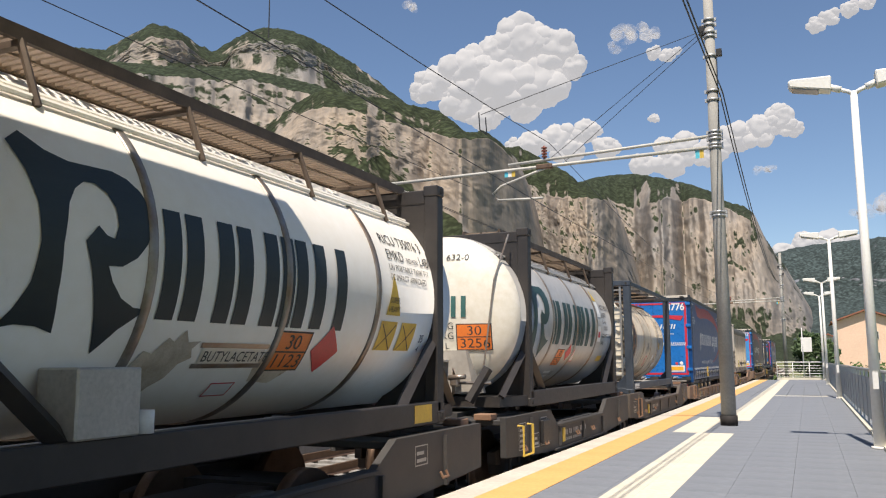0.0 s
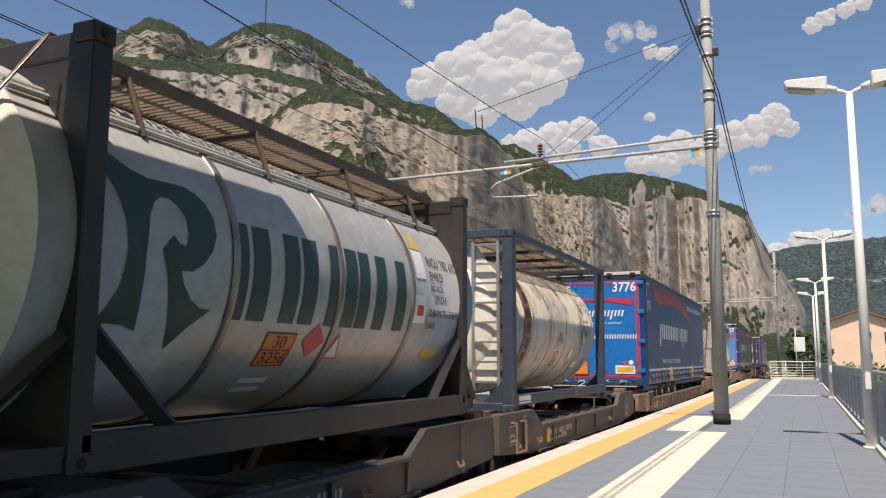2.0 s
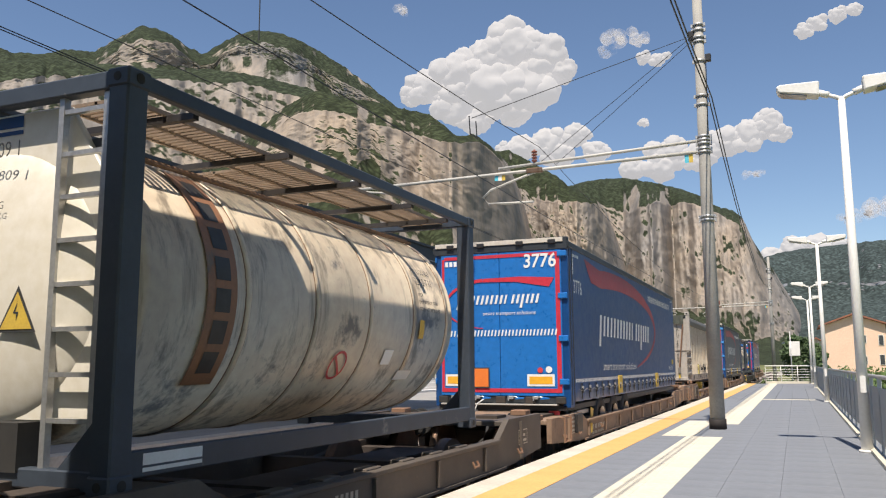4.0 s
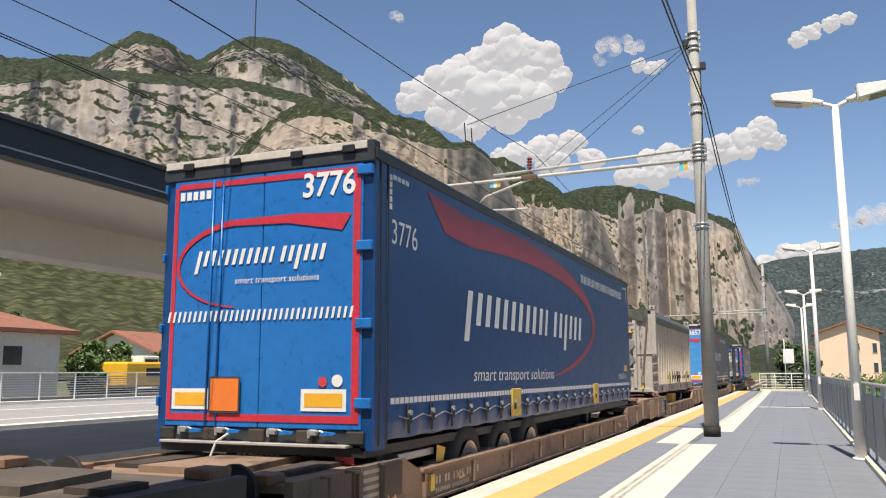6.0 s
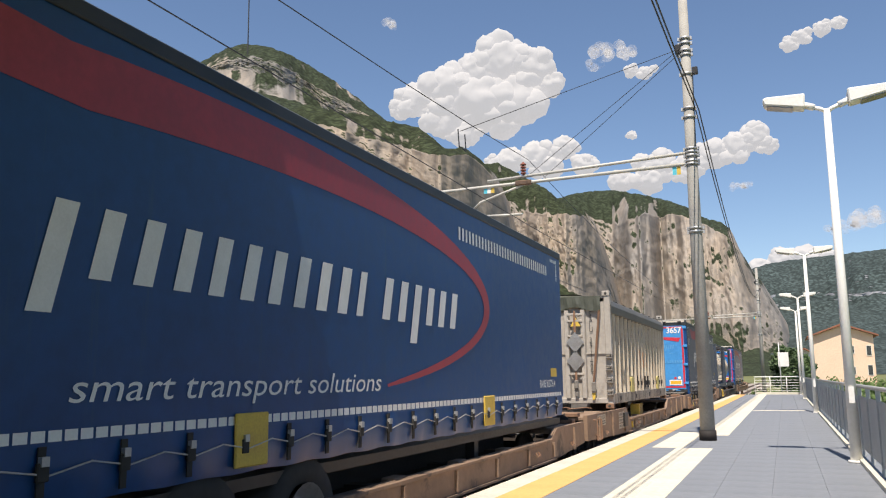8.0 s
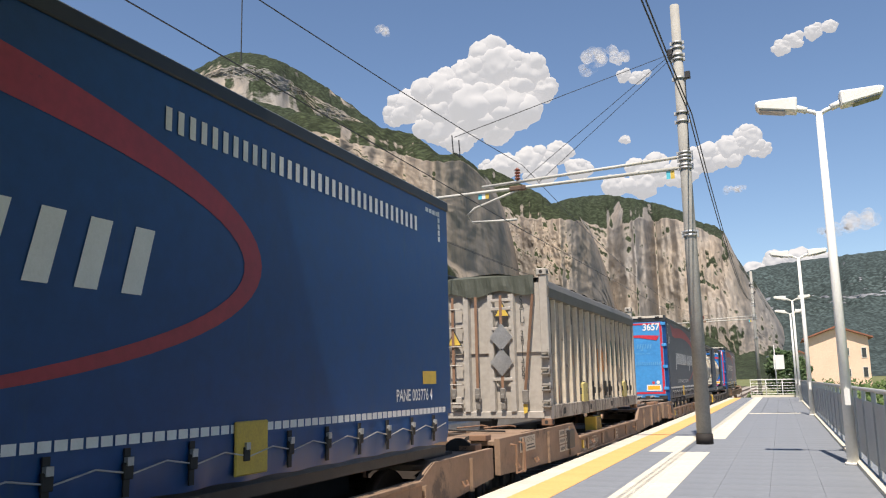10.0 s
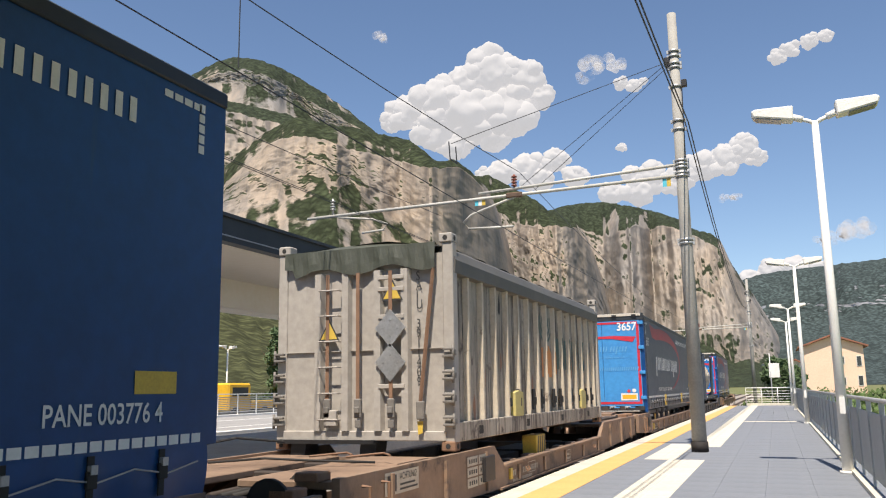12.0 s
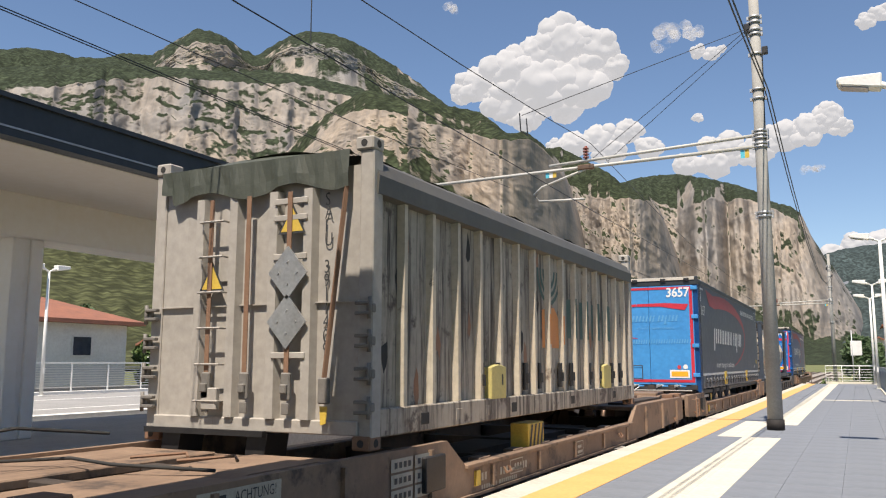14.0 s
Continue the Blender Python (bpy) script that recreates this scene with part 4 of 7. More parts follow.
# ---- train materials ----
M.update({
    "tank_white": mat("tank_white", (0.88, 0.845, 0.78), (0.83, 0.79, 0.72), 0.8, 0.36, bump=0.001, bscale=4, streak=((0.6, 0.55, 0.47), 0.9, 0.66), stain=((0.45, 0.4, 0.33), 1.1, 0.72)),
    "tank_grey": mat("tank_grey", (0.44, 0.43, 0.41), (0.36, 0.35, 0.335), 0.7, 0.36, 0.1, bump=0.001, bscale=4, streak=((0.3, 0.275, 0.24), 1.0, 0.58), stain=((0.27, 0.245, 0.21), 0.9, 0.66)),
    "tank_dish": mat("tank_dish", (0.72, 0.68, 0.58), (0.66, 0.62, 0.53), 1.0, 0.4, streak=((0.5, 0.45, 0.36), 1.2, 0.66)),
    "tank_worn": mat("tank_worn", (0.66, 0.56, 0.42), (0.54, 0.45, 0.33), 0.9, 0.45, streak=((0.24, 0.2, 0.15), 0.8, 0.5), stain=((0.17, 0.155, 0.14), 1.2, 0.56)),
    "band": mat("band", (0.34, 0.33, 0.31), (0.2, 0.13, 0.08), 3, 0.4, 0.6),
    "frame_black": mat("frame_black", (0.022, 0.02, 0.02), (0.04, 0.034, 0.03), 2, 0.5, bump=0.001, stain=((0.08, 0.055, 0.04), 2.5, 0.66)),
    "frame_blue": mat("frame_blue", (0.045, 0.058, 0.078), (0.032, 0.042, 0.058), 2, 0.5, stain=((0.16, 0.16, 0.16), 3, 0.64)),
    "grate": mat("grate", (0.33, 0.25, 0.18), (0.22, 0.16, 0.11), 4, 0.6, 0.3),
    "grate_rail": mat("grate_rail", (0.13, 0.095, 0.07), (0.08, 0.058, 0.043), 4, 0.6, 0.3),
    "letter_dark": mat("letter_dark", (0.012, 0.022, 0.026), (0.02, 0.03, 0.034), 3, 0.5),
    "letter_deep": mat("letter_deep", (0.014, 0.045, 0.042), (0.022, 0.06, 0.055), 1.5, 0.5, stain=((0.12, 0.14, 0.12), 1.2, 0.62)),
    "letter_teal": mat("letter_teal", (0.03, 0.11, 0.1), (0.05, 0.13, 0.12), 1.5, 0.5),
    "text_black": mat("text_black", (0.03, 0.03, 0.03), (0.05, 0.05, 0.05), 6, 0.6),
    "text_white": mat("text_white", (0.75, 0.75, 0.73), (0.68, 0.68, 0.66), 6, 0.5),
    "orange": mat("orange_plate", (0.78, 0.2, 0.03), (0.68, 0.17, 0.03), 4, 0.5),
    "hazard_red": mat("hazard_red", (0.6, 0.05, 0.06), (0.5, 0.05, 0.06), 4, 0.5),
    "trailer_rear": mat("trailer_rear", (0.015, 0.15, 0.46), (0.013, 0.138, 0.43), 0.8, 0.3, streak=((0.025, 0.14, 0.39), 1.0, 0.72)),
    "curtain": mat("curtain", (0.0045, 0.053, 0.186), (0.0036, 0.044, 0.155), 0.6, 0.36, bump=0.006, bscale=1.6, streak=((0.02, 0.063, 0.14), 0.8, 0.6)),
    "curtain_grey": mat("curtain_grey", (0.07, 0.085, 0.115), (0.055, 0.065, 0.09), 0.6, 0.45, bump=0.006, bscale=1.6),
    "rear_light_blue": mat("rear_light_blue", (0.06, 0.28, 0.6), (0.05, 0.23, 0.52), 0.8, 0.35),
    "red_stripe": mat("red_stripe", (0.55, 0.03, 0.05), (0.45, 0.03, 0.05), 2, 0.4),
    "red_curtain": mat("red_curtain", (0.36, 0.04, 0.055), (0.28, 0.035, 0.05), 1.2, 0.45, stain=((0.12, 0.03, 0.05), 3, 0.66)),
    "reflector": mat("reflector", (0.8, 0.42, 0.03), (0.7, 0.36, 0.03), 8, 0.35),
    "alu": mat("aluminium", (0.5, 0.5, 0.49), (0.38, 0.37, 0.36), 3, 0.4, 0.7),
    "rubber": mat("rubber", (0.02, 0.02, 0.02), (0.035, 0.033, 0.03), 5, 0.85),
    "wagon_black": mat("wagon_black", (0.035, 0.034, 0.034), (0.055, 0.05, 0.046), 1.4, 0.65, bump=0.002, stain=((0.1, 0.07, 0.05), 1.5, 0.62)),
    "wagon_brown": mat("wagon_brown", (0.255, 0.172, 0.115), (0.165, 0.108, 0.072), 1.2, 0.75, bump=0.003, stain=((0.085, 0.06, 0.045), 1.4, 0.54), streak=((0.34, 0.27, 0.19), 1.2, 0.64)),
    "wagon_dark": mat("wagon_dark", (0.1, 0.082, 0.066), (0.065, 0.053, 0.043), 1.3, 0.7, bump=0.002, stain=((0.16, 0.12, 0.085), 1.5, 0.6)),
    "bogie": mat("bogie", (0.07, 0.055, 0.045), (0.045, 0.035, 0.03), 3, 0.85, 0.2),
    "box_grey": mat("box_grey", (0.385, 0.355, 0.315), (0.335, 0.308, 0.27), 0.9, 0.6, bump=0.002, bscale=5, streak=((0.26, 0.235, 0.205), 1.1, 0.66), stain=((0.2, 0.17, 0.14), 2.2, 0.72)),
    # rib cream is paler than the side panels, sunlight on the ribs included
    "box_rib_lit": mat("box_rib_lit", (0.52, 0.455, 0.355), (0.43, 0.37, 0.28), 1.3, 0.6, bump=0.004, bscale=6, streak=((0.22, 0.17, 0.125), 1.2, 0.56), stain=((0.12, 0.09, 0.07), 3.2, 0.62)),
    "tarp_side": mat("tarp_side", (0.12, 0.112, 0.096), (0.085, 0.08, 0.07), 1.2, 0.55, bump=0.01, bscale=3),
    "pocket_yellow": mat("pocket_yellow", (0.5, 0.42, 0.14), (0.42, 0.36, 0.15), 3, 0.7, stain=((0.34, 0.3, 0.2), 5, 0.6)),
    "hinge_steel": mat("hinge_steel", (0.2, 0.185, 0.165), (0.13, 0.12, 0.105), 5, 0.6),
    "box_side": mat("box_side", (0.37, 0.33, 0.27), (0.28, 0.245, 0.195), 1.1, 0.65, bump=0.006, bscale=6, streak=((0.06, 0.045, 0.035), 1.6, 0.46), stain=((0.08, 0.06, 0.05), 2.6, 0.56)),
    "tarp": mat("tarp", (0.05, 0.058, 0.042), (0.07, 0.075, 0.058), 1.6, 0.6, bump=0.02, bscale=4),
    "faded_blue": mat("faded_blue", (0.09, 0.3, 0.56), (0.13, 0.35, 0.6), 3, 0.4),
    "ink_tan": mat("ink_tan", (0.5, 0.45, 0.36), (0.38, 0.34, 0.27), 8, 0.7),
    "ink_grey": mat("ink_grey", (0.42, 0.41, 0.38), (0.3, 0.29, 0.27), 8, 0.7),
    "faded_rust": mat("faded_rust", (0.5, 0.41, 0.28), (0.66, 0.58, 0.46), 6, 0.6, stain=((0.36, 0.26, 0.15), 7, 0.6)),
    "peeled": mat("peeled", (0.36, 0.31, 0.235), (0.52, 0.47, 0.39), 7, 0.7, stain=((0.62, 0.58, 0.5), 6, 0.6)),
    "strap": mat("strap", (0.24, 0.14, 0.085), (0.18, 0.1, 0.06), 4, 0.8),
    "cabinet": mat("cabinet", (0.5, 0.48, 0.44), (0.42, 0.4, 0.37), 3, 0.45, 0.3, stain=((0.3, 0.27, 0.23), 4, 0.64)),
    "faded_orange": mat("faded_orange", (0.62, 0.24, 0.06), (0.52, 0.22, 0.09), 4, 0.6, stain=((0.33, 0.29, 0.24), 5, 0.7)),
    "faded_green": mat("faded_green", (0.035, 0.085, 0.07), (0.07, 0.11, 0.095), 4, 0.6, stain=((0.27, 0.24, 0.2), 5, 0.64)),
    "faded_brown": mat("faded_brown", (0.3, 0.14, 0.07), (0.2, 0.11, 0.07), 3, 0.6, stain=((0.14, 0.12, 0.1), 3, 0.58)),
})
TRAIN = []   # every thing that rolls with the train


def rolling(name, label, category, y, group=""):
    ob = thing(name, label, category, (TRACK, y, RAIL), group)
    TRAIN.append((ob, y))
    return ob


def grating(x0, x1, y0, y1, z, pitch=0.07):
    s = Shape()
    k = y0
    while k < y1:
        s.box(x0, x1, k, k + 0.028, z, z + 0.025)
        k += pitch
    for x in (x0, (x0 + x1) / 2, x1):
        s.box(x - 0.012, x + 0.012, y0, y1, z - 0.012, z + 0.022)
    return s


def put_side(parent, name, bm, material, x, label="", lean=0.0):
    """Lays a flat bmesh (x along the train, y up) on the platform-facing side."""
    return part(name, place(bm, lambda u, v: Vector((x, u, v))), material, parent, label)


def put_end(parent, name, bm, material, y, label=""):
    """Lays a flat bmesh on the end that faces the camera."""
    return part(name, place(bm, lambda u, v: Vector((u, y, v))), material, parent, label)


def moved(bm, dx, dy):
    for v in bm.verts:
        v.co.x += dx
        v.co.y += dy
    return bm


def sized(bm, width):
    lo, hi = min(v.co.x for v in bm.verts), max(v.co.x for v in bm.verts)
    for v in bm.verts:
        v.co.x = (v.co.x - lo) * width / (hi - lo)
    return bm


def rect(x0, x1, y0, y1):
    return [(x0, y0), (x1, y0), (x1, y1), (x0, y1)]


def bars_of(n, w, h, gap, slant=0.0):
    return flat([[(i * (w + gap), 0), (i * (w + gap) + w, 0), (i * (w + gap) + w + slant * h, h), (i * (w + gap) + slant * h, h)] for i in range(n)])


def dish(sign, y, r, depth):
    return [(r * math.cos(a), y + sign * depth * math.sin(a)) for a in [k * math.pi / 2 / 12 for k in range(12)]] + [(0.001, y + sign * depth)]


def hazard_board(parent, up, low, place_fn, size=1.0):
    """An orange board with two numbers, built of plate, border and digits."""
    w, h = 0.4 * size, 0.3 * size
    part("hazard_board", place_fn(flat([rect(0, w, 0, h)]), 0.004), "orange", parent, "orange hazard number board")
    e = 0.012 * size
    part("board_border", place_fn(flat([rect(0, w, 0, e), rect(0, w, h - e, h), rect(0, e, e, h - e), rect(w - e, w, e, h - e), rect(e, w - e, h / 2 - e / 2, h / 2 + e / 2)]), 0.007), "text_black", parent)
    part("number", place_fn(moved(letters(up, 0.15 * size, 0, 1.15), w * 0.3, h * 0.57), 0.008), "text_black", parent)
    part("number", place_fn(moved(letters(low, 0.15 * size, 0, 1.15), w * 0.09, h * 0.1), 0.008), "text_black", parent)


def swap_tank(yc, body, mark, ids, dirty):
    """Swap-body tank: posts 5.75 m apart, the tank reaching past them at both ends."""
    R, CZ, HL = 1.17, 2.52, 2.87
    t = rolling("tank_container", "grey-white tank container in a black steel frame" if dirty else "white tank container in a black steel frame", "tank", yc, "tank containers")
    s = Shape()
    s.turn(dish(-1, -3.2, R, 0.42)[::-1] + [(R, -3.2), (R, -1.5), (R, 0), (R, 1.5), (R, 3.2)] + dish(1, 3.2, R, 0.42), 0, CZ, 72)
    part("shell", s, body, t)
    s = Shape()
    s.turn(dish(-1, -3.215, R + 0.004, 0.425)[::-1], 0, CZ, 72)
    part("end_dish", s, "tank_dish", t, "cream painted domed end")
    for y in (-1.5, 0.0, 1.5):
        s = Shape()
        s.turn([(R, y - 0.04), (R + 0.014, y - 0.035), (R + 0.014, y + 0.035), (R, y + 0.04)], 0, CZ, 64)
        part("band", s, "band", t, "metal strap band")
    # ribbed shield over the top
    s = Shape()
    for k in range(-78, 79):
        y = k * 0.04
        if abs(y) < 3.1 and abs(y - 1.5) > 0.05 and abs(y + 1.5) > 0.05 and abs(y) > 0.05:
            s.turn([(R + 0.006, y - 0.012), (R + 0.022, y), (R + 0.006, y + 0.012)], 0, CZ, 10, 1, radians(52), radians(100))
    part("top_ribs", s, body, t, "ribbed sun shield")
    s = Shape()
    for a in (46, 49):
        x, z = (R + 0.03) * math.cos(radians(a)), CZ + (R + 0.03) * math.sin(radians(a))
        s.tube([(x, -3.2, z), (x, 3.2, z)], 0.02, 6)
    part("top_moulding", s, body, t)
    for sy in (-1, 1):
        for sx in (-1, 1):
            s = Shape()
            s.box(sx * 1.13 - 0.08, sx * 1.13 + 0.08, sy * HL - 0.08, sy * HL + 0.08, 1.3, 3.68, 0.01)
            part("post", s, "frame_black", t)
            for z in (1.2, 3.68):
                s = Shape()
                s.box(sx * 1.13 - 0.09, sx * 1.13 + 0.09, sy * HL - 0.09, sy * HL + 0.09, z, z + 0.12, 0.012)
                cc = part("corner_casting", s, "frame_black", t)
                s = Shape()
                s.tube([(sx * 1.226, sy * HL, z + 0.06), (sx * 1.2, sy * HL, z + 0.06)], 0.035, 10)
                part("hole", s, "rubber", cc)
            # shoulder plates and braces
            s = Shape()
            s.prism([(sx * 1.05, 3.66), (sx * 1.05, 3.05), (sx * 0.45, 3.66)], "y", sy * HL - 0.05, sy * HL + 0.05)
            part("gusset", s, "frame_black", t)
            s = Shape()
            s.prism([(sx * 1.05, 1.3), (sx * 1.05, 1.95), (sx * 0.98, 1.95), (sx * 0.35, 1.3)], "y", sy * HL - 0.04, sy * HL + 0.04)
            part("saddle", s, "frame_black", t)
            s = Shape()
            s.tube([(sx * 1.1, sy * HL, 2.0), (sx * 1.0, sy * (HL + 0.75), 1.35)], 0.06, 4)
            part("brace", s, "frame_black", t)
            s = Shape()
            s.tube([(sx * 1.12, sy * (HL - 0.05), 2.05), (sx * 1.12, sy * (HL - 0.85), 1.35)], 0.07, 4)
            part("brace", s, "frame_black", t)
        s = Shape()
        s.box(-1.05, 1.05, sy * HL - 0.06, sy * HL + 0.06, 3.6, 3.76, 0.01)
        part("top_crossbar", s, "frame_black", t)
        s = Shape()
        s.prism([(-1.2, sy * HL), (-1.0, sy * (HL + 0.8)), (1.0, sy * (HL + 0.8)), (1.2, sy * HL)], "z", 1.22, 1.36)
        part("end_frame", s, "frame_black", t)
    for sx in (-1, 1):
        s = Shape()
        s.box(sx * 1.15 - 0.06, sx * 1.15 + 0.06, -HL, HL, 1.19, 1.42, 0.01)
        part("bottom_rail", s, "frame_black", t)
    # walkway
    part("walkway", grating(0.18, 0.72, -HL - 0.0, HL, 3.76), "grate", t, "rusty see-through walkway grating")
    for x in (0.16, 0.74):
        s = Shape()
        s.box(x - 0.02, x + 0.02, -HL, HL, 3.73, 3.82)
        part("walkway_rail", s, "grate_rail", t)
    for y in (-2.2, -0.75, 0.75, 2.2):
        s = Shape()
        s.tube([(0.74, y, 3.74), (0.86, y + 0.05, 3.33)], 0.025, 6)
        s.box(0.16, 0.76, y - 0.03, y + 0.03, 3.69, 3.73)
        part("walkway_support", s, "grate_rail", t)
    # end cabinet, ladder, pipes on the camera's side
    s = Shape()
    s.box(-0.85, 0.06, -4.0, -3.55, 1.24, 1.84, 0.015)
    cb = part("cabinet", s, "cabinet", t, "grey steel valve cabinet")
    s = Shape()
    s.box(-0.88, 0.24, -4.03, -3.5, 1.84, 1.87)
    part("lid", s, "cabinet", cb)
    for x in (-0.72, -0.4, -0.06):
        s = Shape()
        s.box(x - 0.03, x + 0.03, -4.02, -4.0, 1.76, 1.83)
        part("latch", s, "galv", cb)
    put_end(t, "hazard_diamond", flat([[(-0.5, 1.5), (-0.32, 1.31), (-0.14, 1.5), (-0.32, 1.7)]]), "hazard_red", -4.006, "faded red hazard diamond")
    put_end(t, "hazard_triangle", flat([[(-0.82, 1.38), (-0.55, 1.38), (-0.68, 1.62)]]), "hazard_red", -4.005)
    put_end(t, "triangle_field", flat([[(-0.77, 1.41), (-0.6, 1.41), (-0.68, 1.57)]]), "text_white", -4.007)
    s = Shape()
    s.prism([(-0.85, 2.0), (0.5, 2.0), (0.62, 1.4), (-0.85, 1.4)], "y", -3.66, -3.2)
    part("recess", s, "box_grey", t, "dull grey valve recess")
    s = Shape()
    s.tube([(0.35, -3.75, 1.4), (0.35, -3.75, 1.75), (0.42, -3.75, 1.55), (0.9, -3.72, 1.55)], 0.022, 8)
    s.tube([(0.3, -3.8, 1.62), (0.55, -3.8, 1.64)], 0.035, 8)
    s.box(0.32, 0.44, -3.82, -3.7, 1.5, 1.66, 0.02)
    part("valve", s, "band", t, "brass and steel valve")
    s = Shape()
    s.tube([(0.95, -3.05, 3.7), (0.88, -3.5, 3.0), (0.72, -3.66, 1.42)], 0.013, 6)
    part("hose", s, "band", t, "thin hanging pipe")
    s = Shape()
    s.tube([(0.62, -3.85, 1.3), (0.85, -3.7, 1.75)], 0.07, 4)
    part("strut", s, "frame_black", t)
    for x in (-0.75, -1.08):
        s = Shape()
        s.tube([(x, -3.62, 1.3), (x, -3.62, 3.5), (x, -3.45, 3.66), (x, -3.1, 3.72)], 0.026, 8)
        part("ladder_rail", s, "alu", t)
    for k in range(8):
        s = Shape()
        s.box(-1.08, -0.75, -3.64, -3.6, 1.5 + k * 0.29, 1.53 + k * 0.29)
        part("ladder_rung", s, "alu", t)
    # big mark on the side as plain shapes
    x0 = -2.5
    def on(bm, y, z, lift=0.006):
        return wrap(bm, R, 0, CZ, y, z, lift)
    emblem = [(0.11, 1.0), (0.01, 0.93), (0.1, 0.8), (0.16, 0.66), (0.18, 0.5), (0.15, 0.32), (0.08, 0.2), (0.0, 0.11), (0.12, 0.135), (0.25, 0.13), (0.37, 0.1), (0.335, 0.28), (0.325, 0.5), (0.36, 0.69),
              (0.41, 0.765), (0.48, 0.81), (0.56, 0.815), (0.64, 0.78), (0.7, 0.71), (0.71, 0.63), (0.68, 0.56), (0.62, 0.57), (0.56, 0.61), (0.47, 0.53), (0.53, 0.4), (0.6, 0.22), (0.69, 0.0), (0.82, 0.13), (1.0, 0.24),
              (0.89, 0.245), (0.78, 0.285), (0.69, 0.36), (0.645, 0.43), (0.75, 0.435), (0.86, 0.485), (0.94, 0.56), (0.985, 0.65), (0.975, 0.75), (0.92, 0.83), (0.83, 0.885), (0.72, 0.91), (0.56, 0.905), (0.4, 0.9), (0.25, 0.93)]
    shape = flat([[(p[0] * 1.03, p[1] * 1.26) for p in emblem]])
    shape.normal_update()
    bmesh.ops.triangulate(shape, faces=shape.faces[:])
    part("emblem", on(shape, x0 - (0.24 if dirty else 0.02), 1.9), mark, t, "dark curved emblem shape")
    lw = [0.16, 0.5, 0.5, 0.42, 0.52]
    u, blocks = 1.1, []
    for i, w in enumerate(lw):
        if i == 0:
            blocks.append([(u, 0), (u + w, 0), (u + w, 0.72), (u, 0.72)])
        elif i == 3:
            blocks += [[(u, 0), (u + 0.17, 0), (u + 0.17, 0.72), (u, 0.72)], [(u + 0.2, 0), (u + w - 0.06, 0), (u + w - 0.06, 0.72), (u + 0.2, 0.72)]]
        else:
            blocks += [[(u, 0), (u + 0.17, 0), (u + 0.17, 0.72), (u, 0.72)], [(u + w - 0.17, 0), (u + w, 0), (u + w, 0.72), (u + w - 0.17, 0.72)]]
        u += w + 0.05
    for blk in blocks:
        if dirty:
            blk = [(0.95 + (p[0] - 1.1) * 1.25, p[1]) for p in blk]
        part("block_mark", on(flat([blk]), x0, 2.12), mark, t)
    hz = (lambda y, z: (lambda bm, lift: on(bm, y, z, lift)))
    if dirty:
        hazard_board(t, "30", "3256", hz(-0.95, 1.78), 1.05)
        part("hazard_diamond", on(flat([[(0.0, 0.16), (0.17, 0.0), (0.34, 0.16), (0.17, 0.33)]]), -0.42, 1.85), "hazard_red", t)
        part("warning_triangle", on(flat([[(0.0, 0.0), (0.27, 0.0), (0.135, 0.27)]]), 0.0, 1.84), "hazard_red", t, "white warning triangle with a red rim")
        part("triangle_field", on(flat([[(0.035, 0.02), (0.235, 0.02), (0.135, 0.22)]]), 0.0, 1.84, 0.009), "text_white", t)
        for z in (1.58, 1.65):
            part("label_strip", on(flat([rect(0, 0.36, 0, 0.055)]), -0.95, z), "text_white", t, "narrow white label strip")
        part("label_patch", on(flat([rect(0, 0.2, 0, 0.11)]), -0.55, 1.61), "ink_grey", t)
    else:
        part("name_plate", on(flat([rect(0, 0.72, 0, 0.13)]), -0.82, 1.84), "tank_dish", t, "white name plate with a rusty rim")
        part("plate_rim", on(flat([rect(-0.04, 0.76, -0.04, 0), rect(-0.04, 0.76, 0.13, 0.17)]), -0.82, 1.84), "band", t)
        part("plate_text", on(moved(letters("BUTYLACETATE", 0.125, 0, 0.86), 0.02, 0.02), -0.82, 1.84, 0.009), "text_black", t)
        hazard_board(t, "30", "1123", hz(0.0, 1.78), 1.22)
        part("hazard_diamond", on(flat([[(0.0, 0.22), (0.22, 0.0), (0.44, 0.22), (0.22, 0.46)]]), 0.55, 1.76), "hazard_red", t, "faded red hazard diamond")
        part("small_label", on(flat([rect(0, 0.28, 0, 0.15)]), -0.5, 1.6), "text_white", t, "small white label")
        part("label_rim", on(flat([rect(0, 0.28, 0, 0.012), rect(0, 0.28, 0.138, 0.15), rect(0, 0.012, 0.012, 0.138), rect(0.268, 0.28, 0.012, 0.138)]), -0.5, 1.6, 0.009), "hazard_red", t)
        part("rust_stain", on(flat([[(0, 0), (0.3, -0.03), (0.45, 0.1), (0.5, 0.3), (0.42, 0.42), (0.3, 0.36), (0.05, 0.34), (-0.05, 0.15)]]), -0.08, 1.7, 0.003), "faded_rust", t, "brown stain round the board")
        part("peeled_patch", on(flat([[(0, 0.12), (0.06, 0.07), (0.12, -0.08), (0.2, 0.0), (0.3, -0.02), (0.36, 0.1), (0.45, 0.18), (0.5, 0.3), (0.6, 0.35), (0.56, 0.42), (0.62, 0.48), (0.5, 0.47), (0.44, 0.56), (0.36, 0.47), (0.3, 0.5), (0.2, 0.38), (0.12, 0.4), (0.05, 0.28)]]), -1.5, 1.62), "peeled", t, "scraped grey patch")
        s = Shape()
        s.box(0.92, 1.24, -2.1, -1.62, 1.42, 1.82, 0.012)
        part("document_box", s, "cabinet", t, "grey document box")
        s = Shape()
        s.tube([(1.16, -1.52, 1.42), (1.16, -1.52, 1.56)], 0.07, 12)
        part("cap", s, "text_white", t)
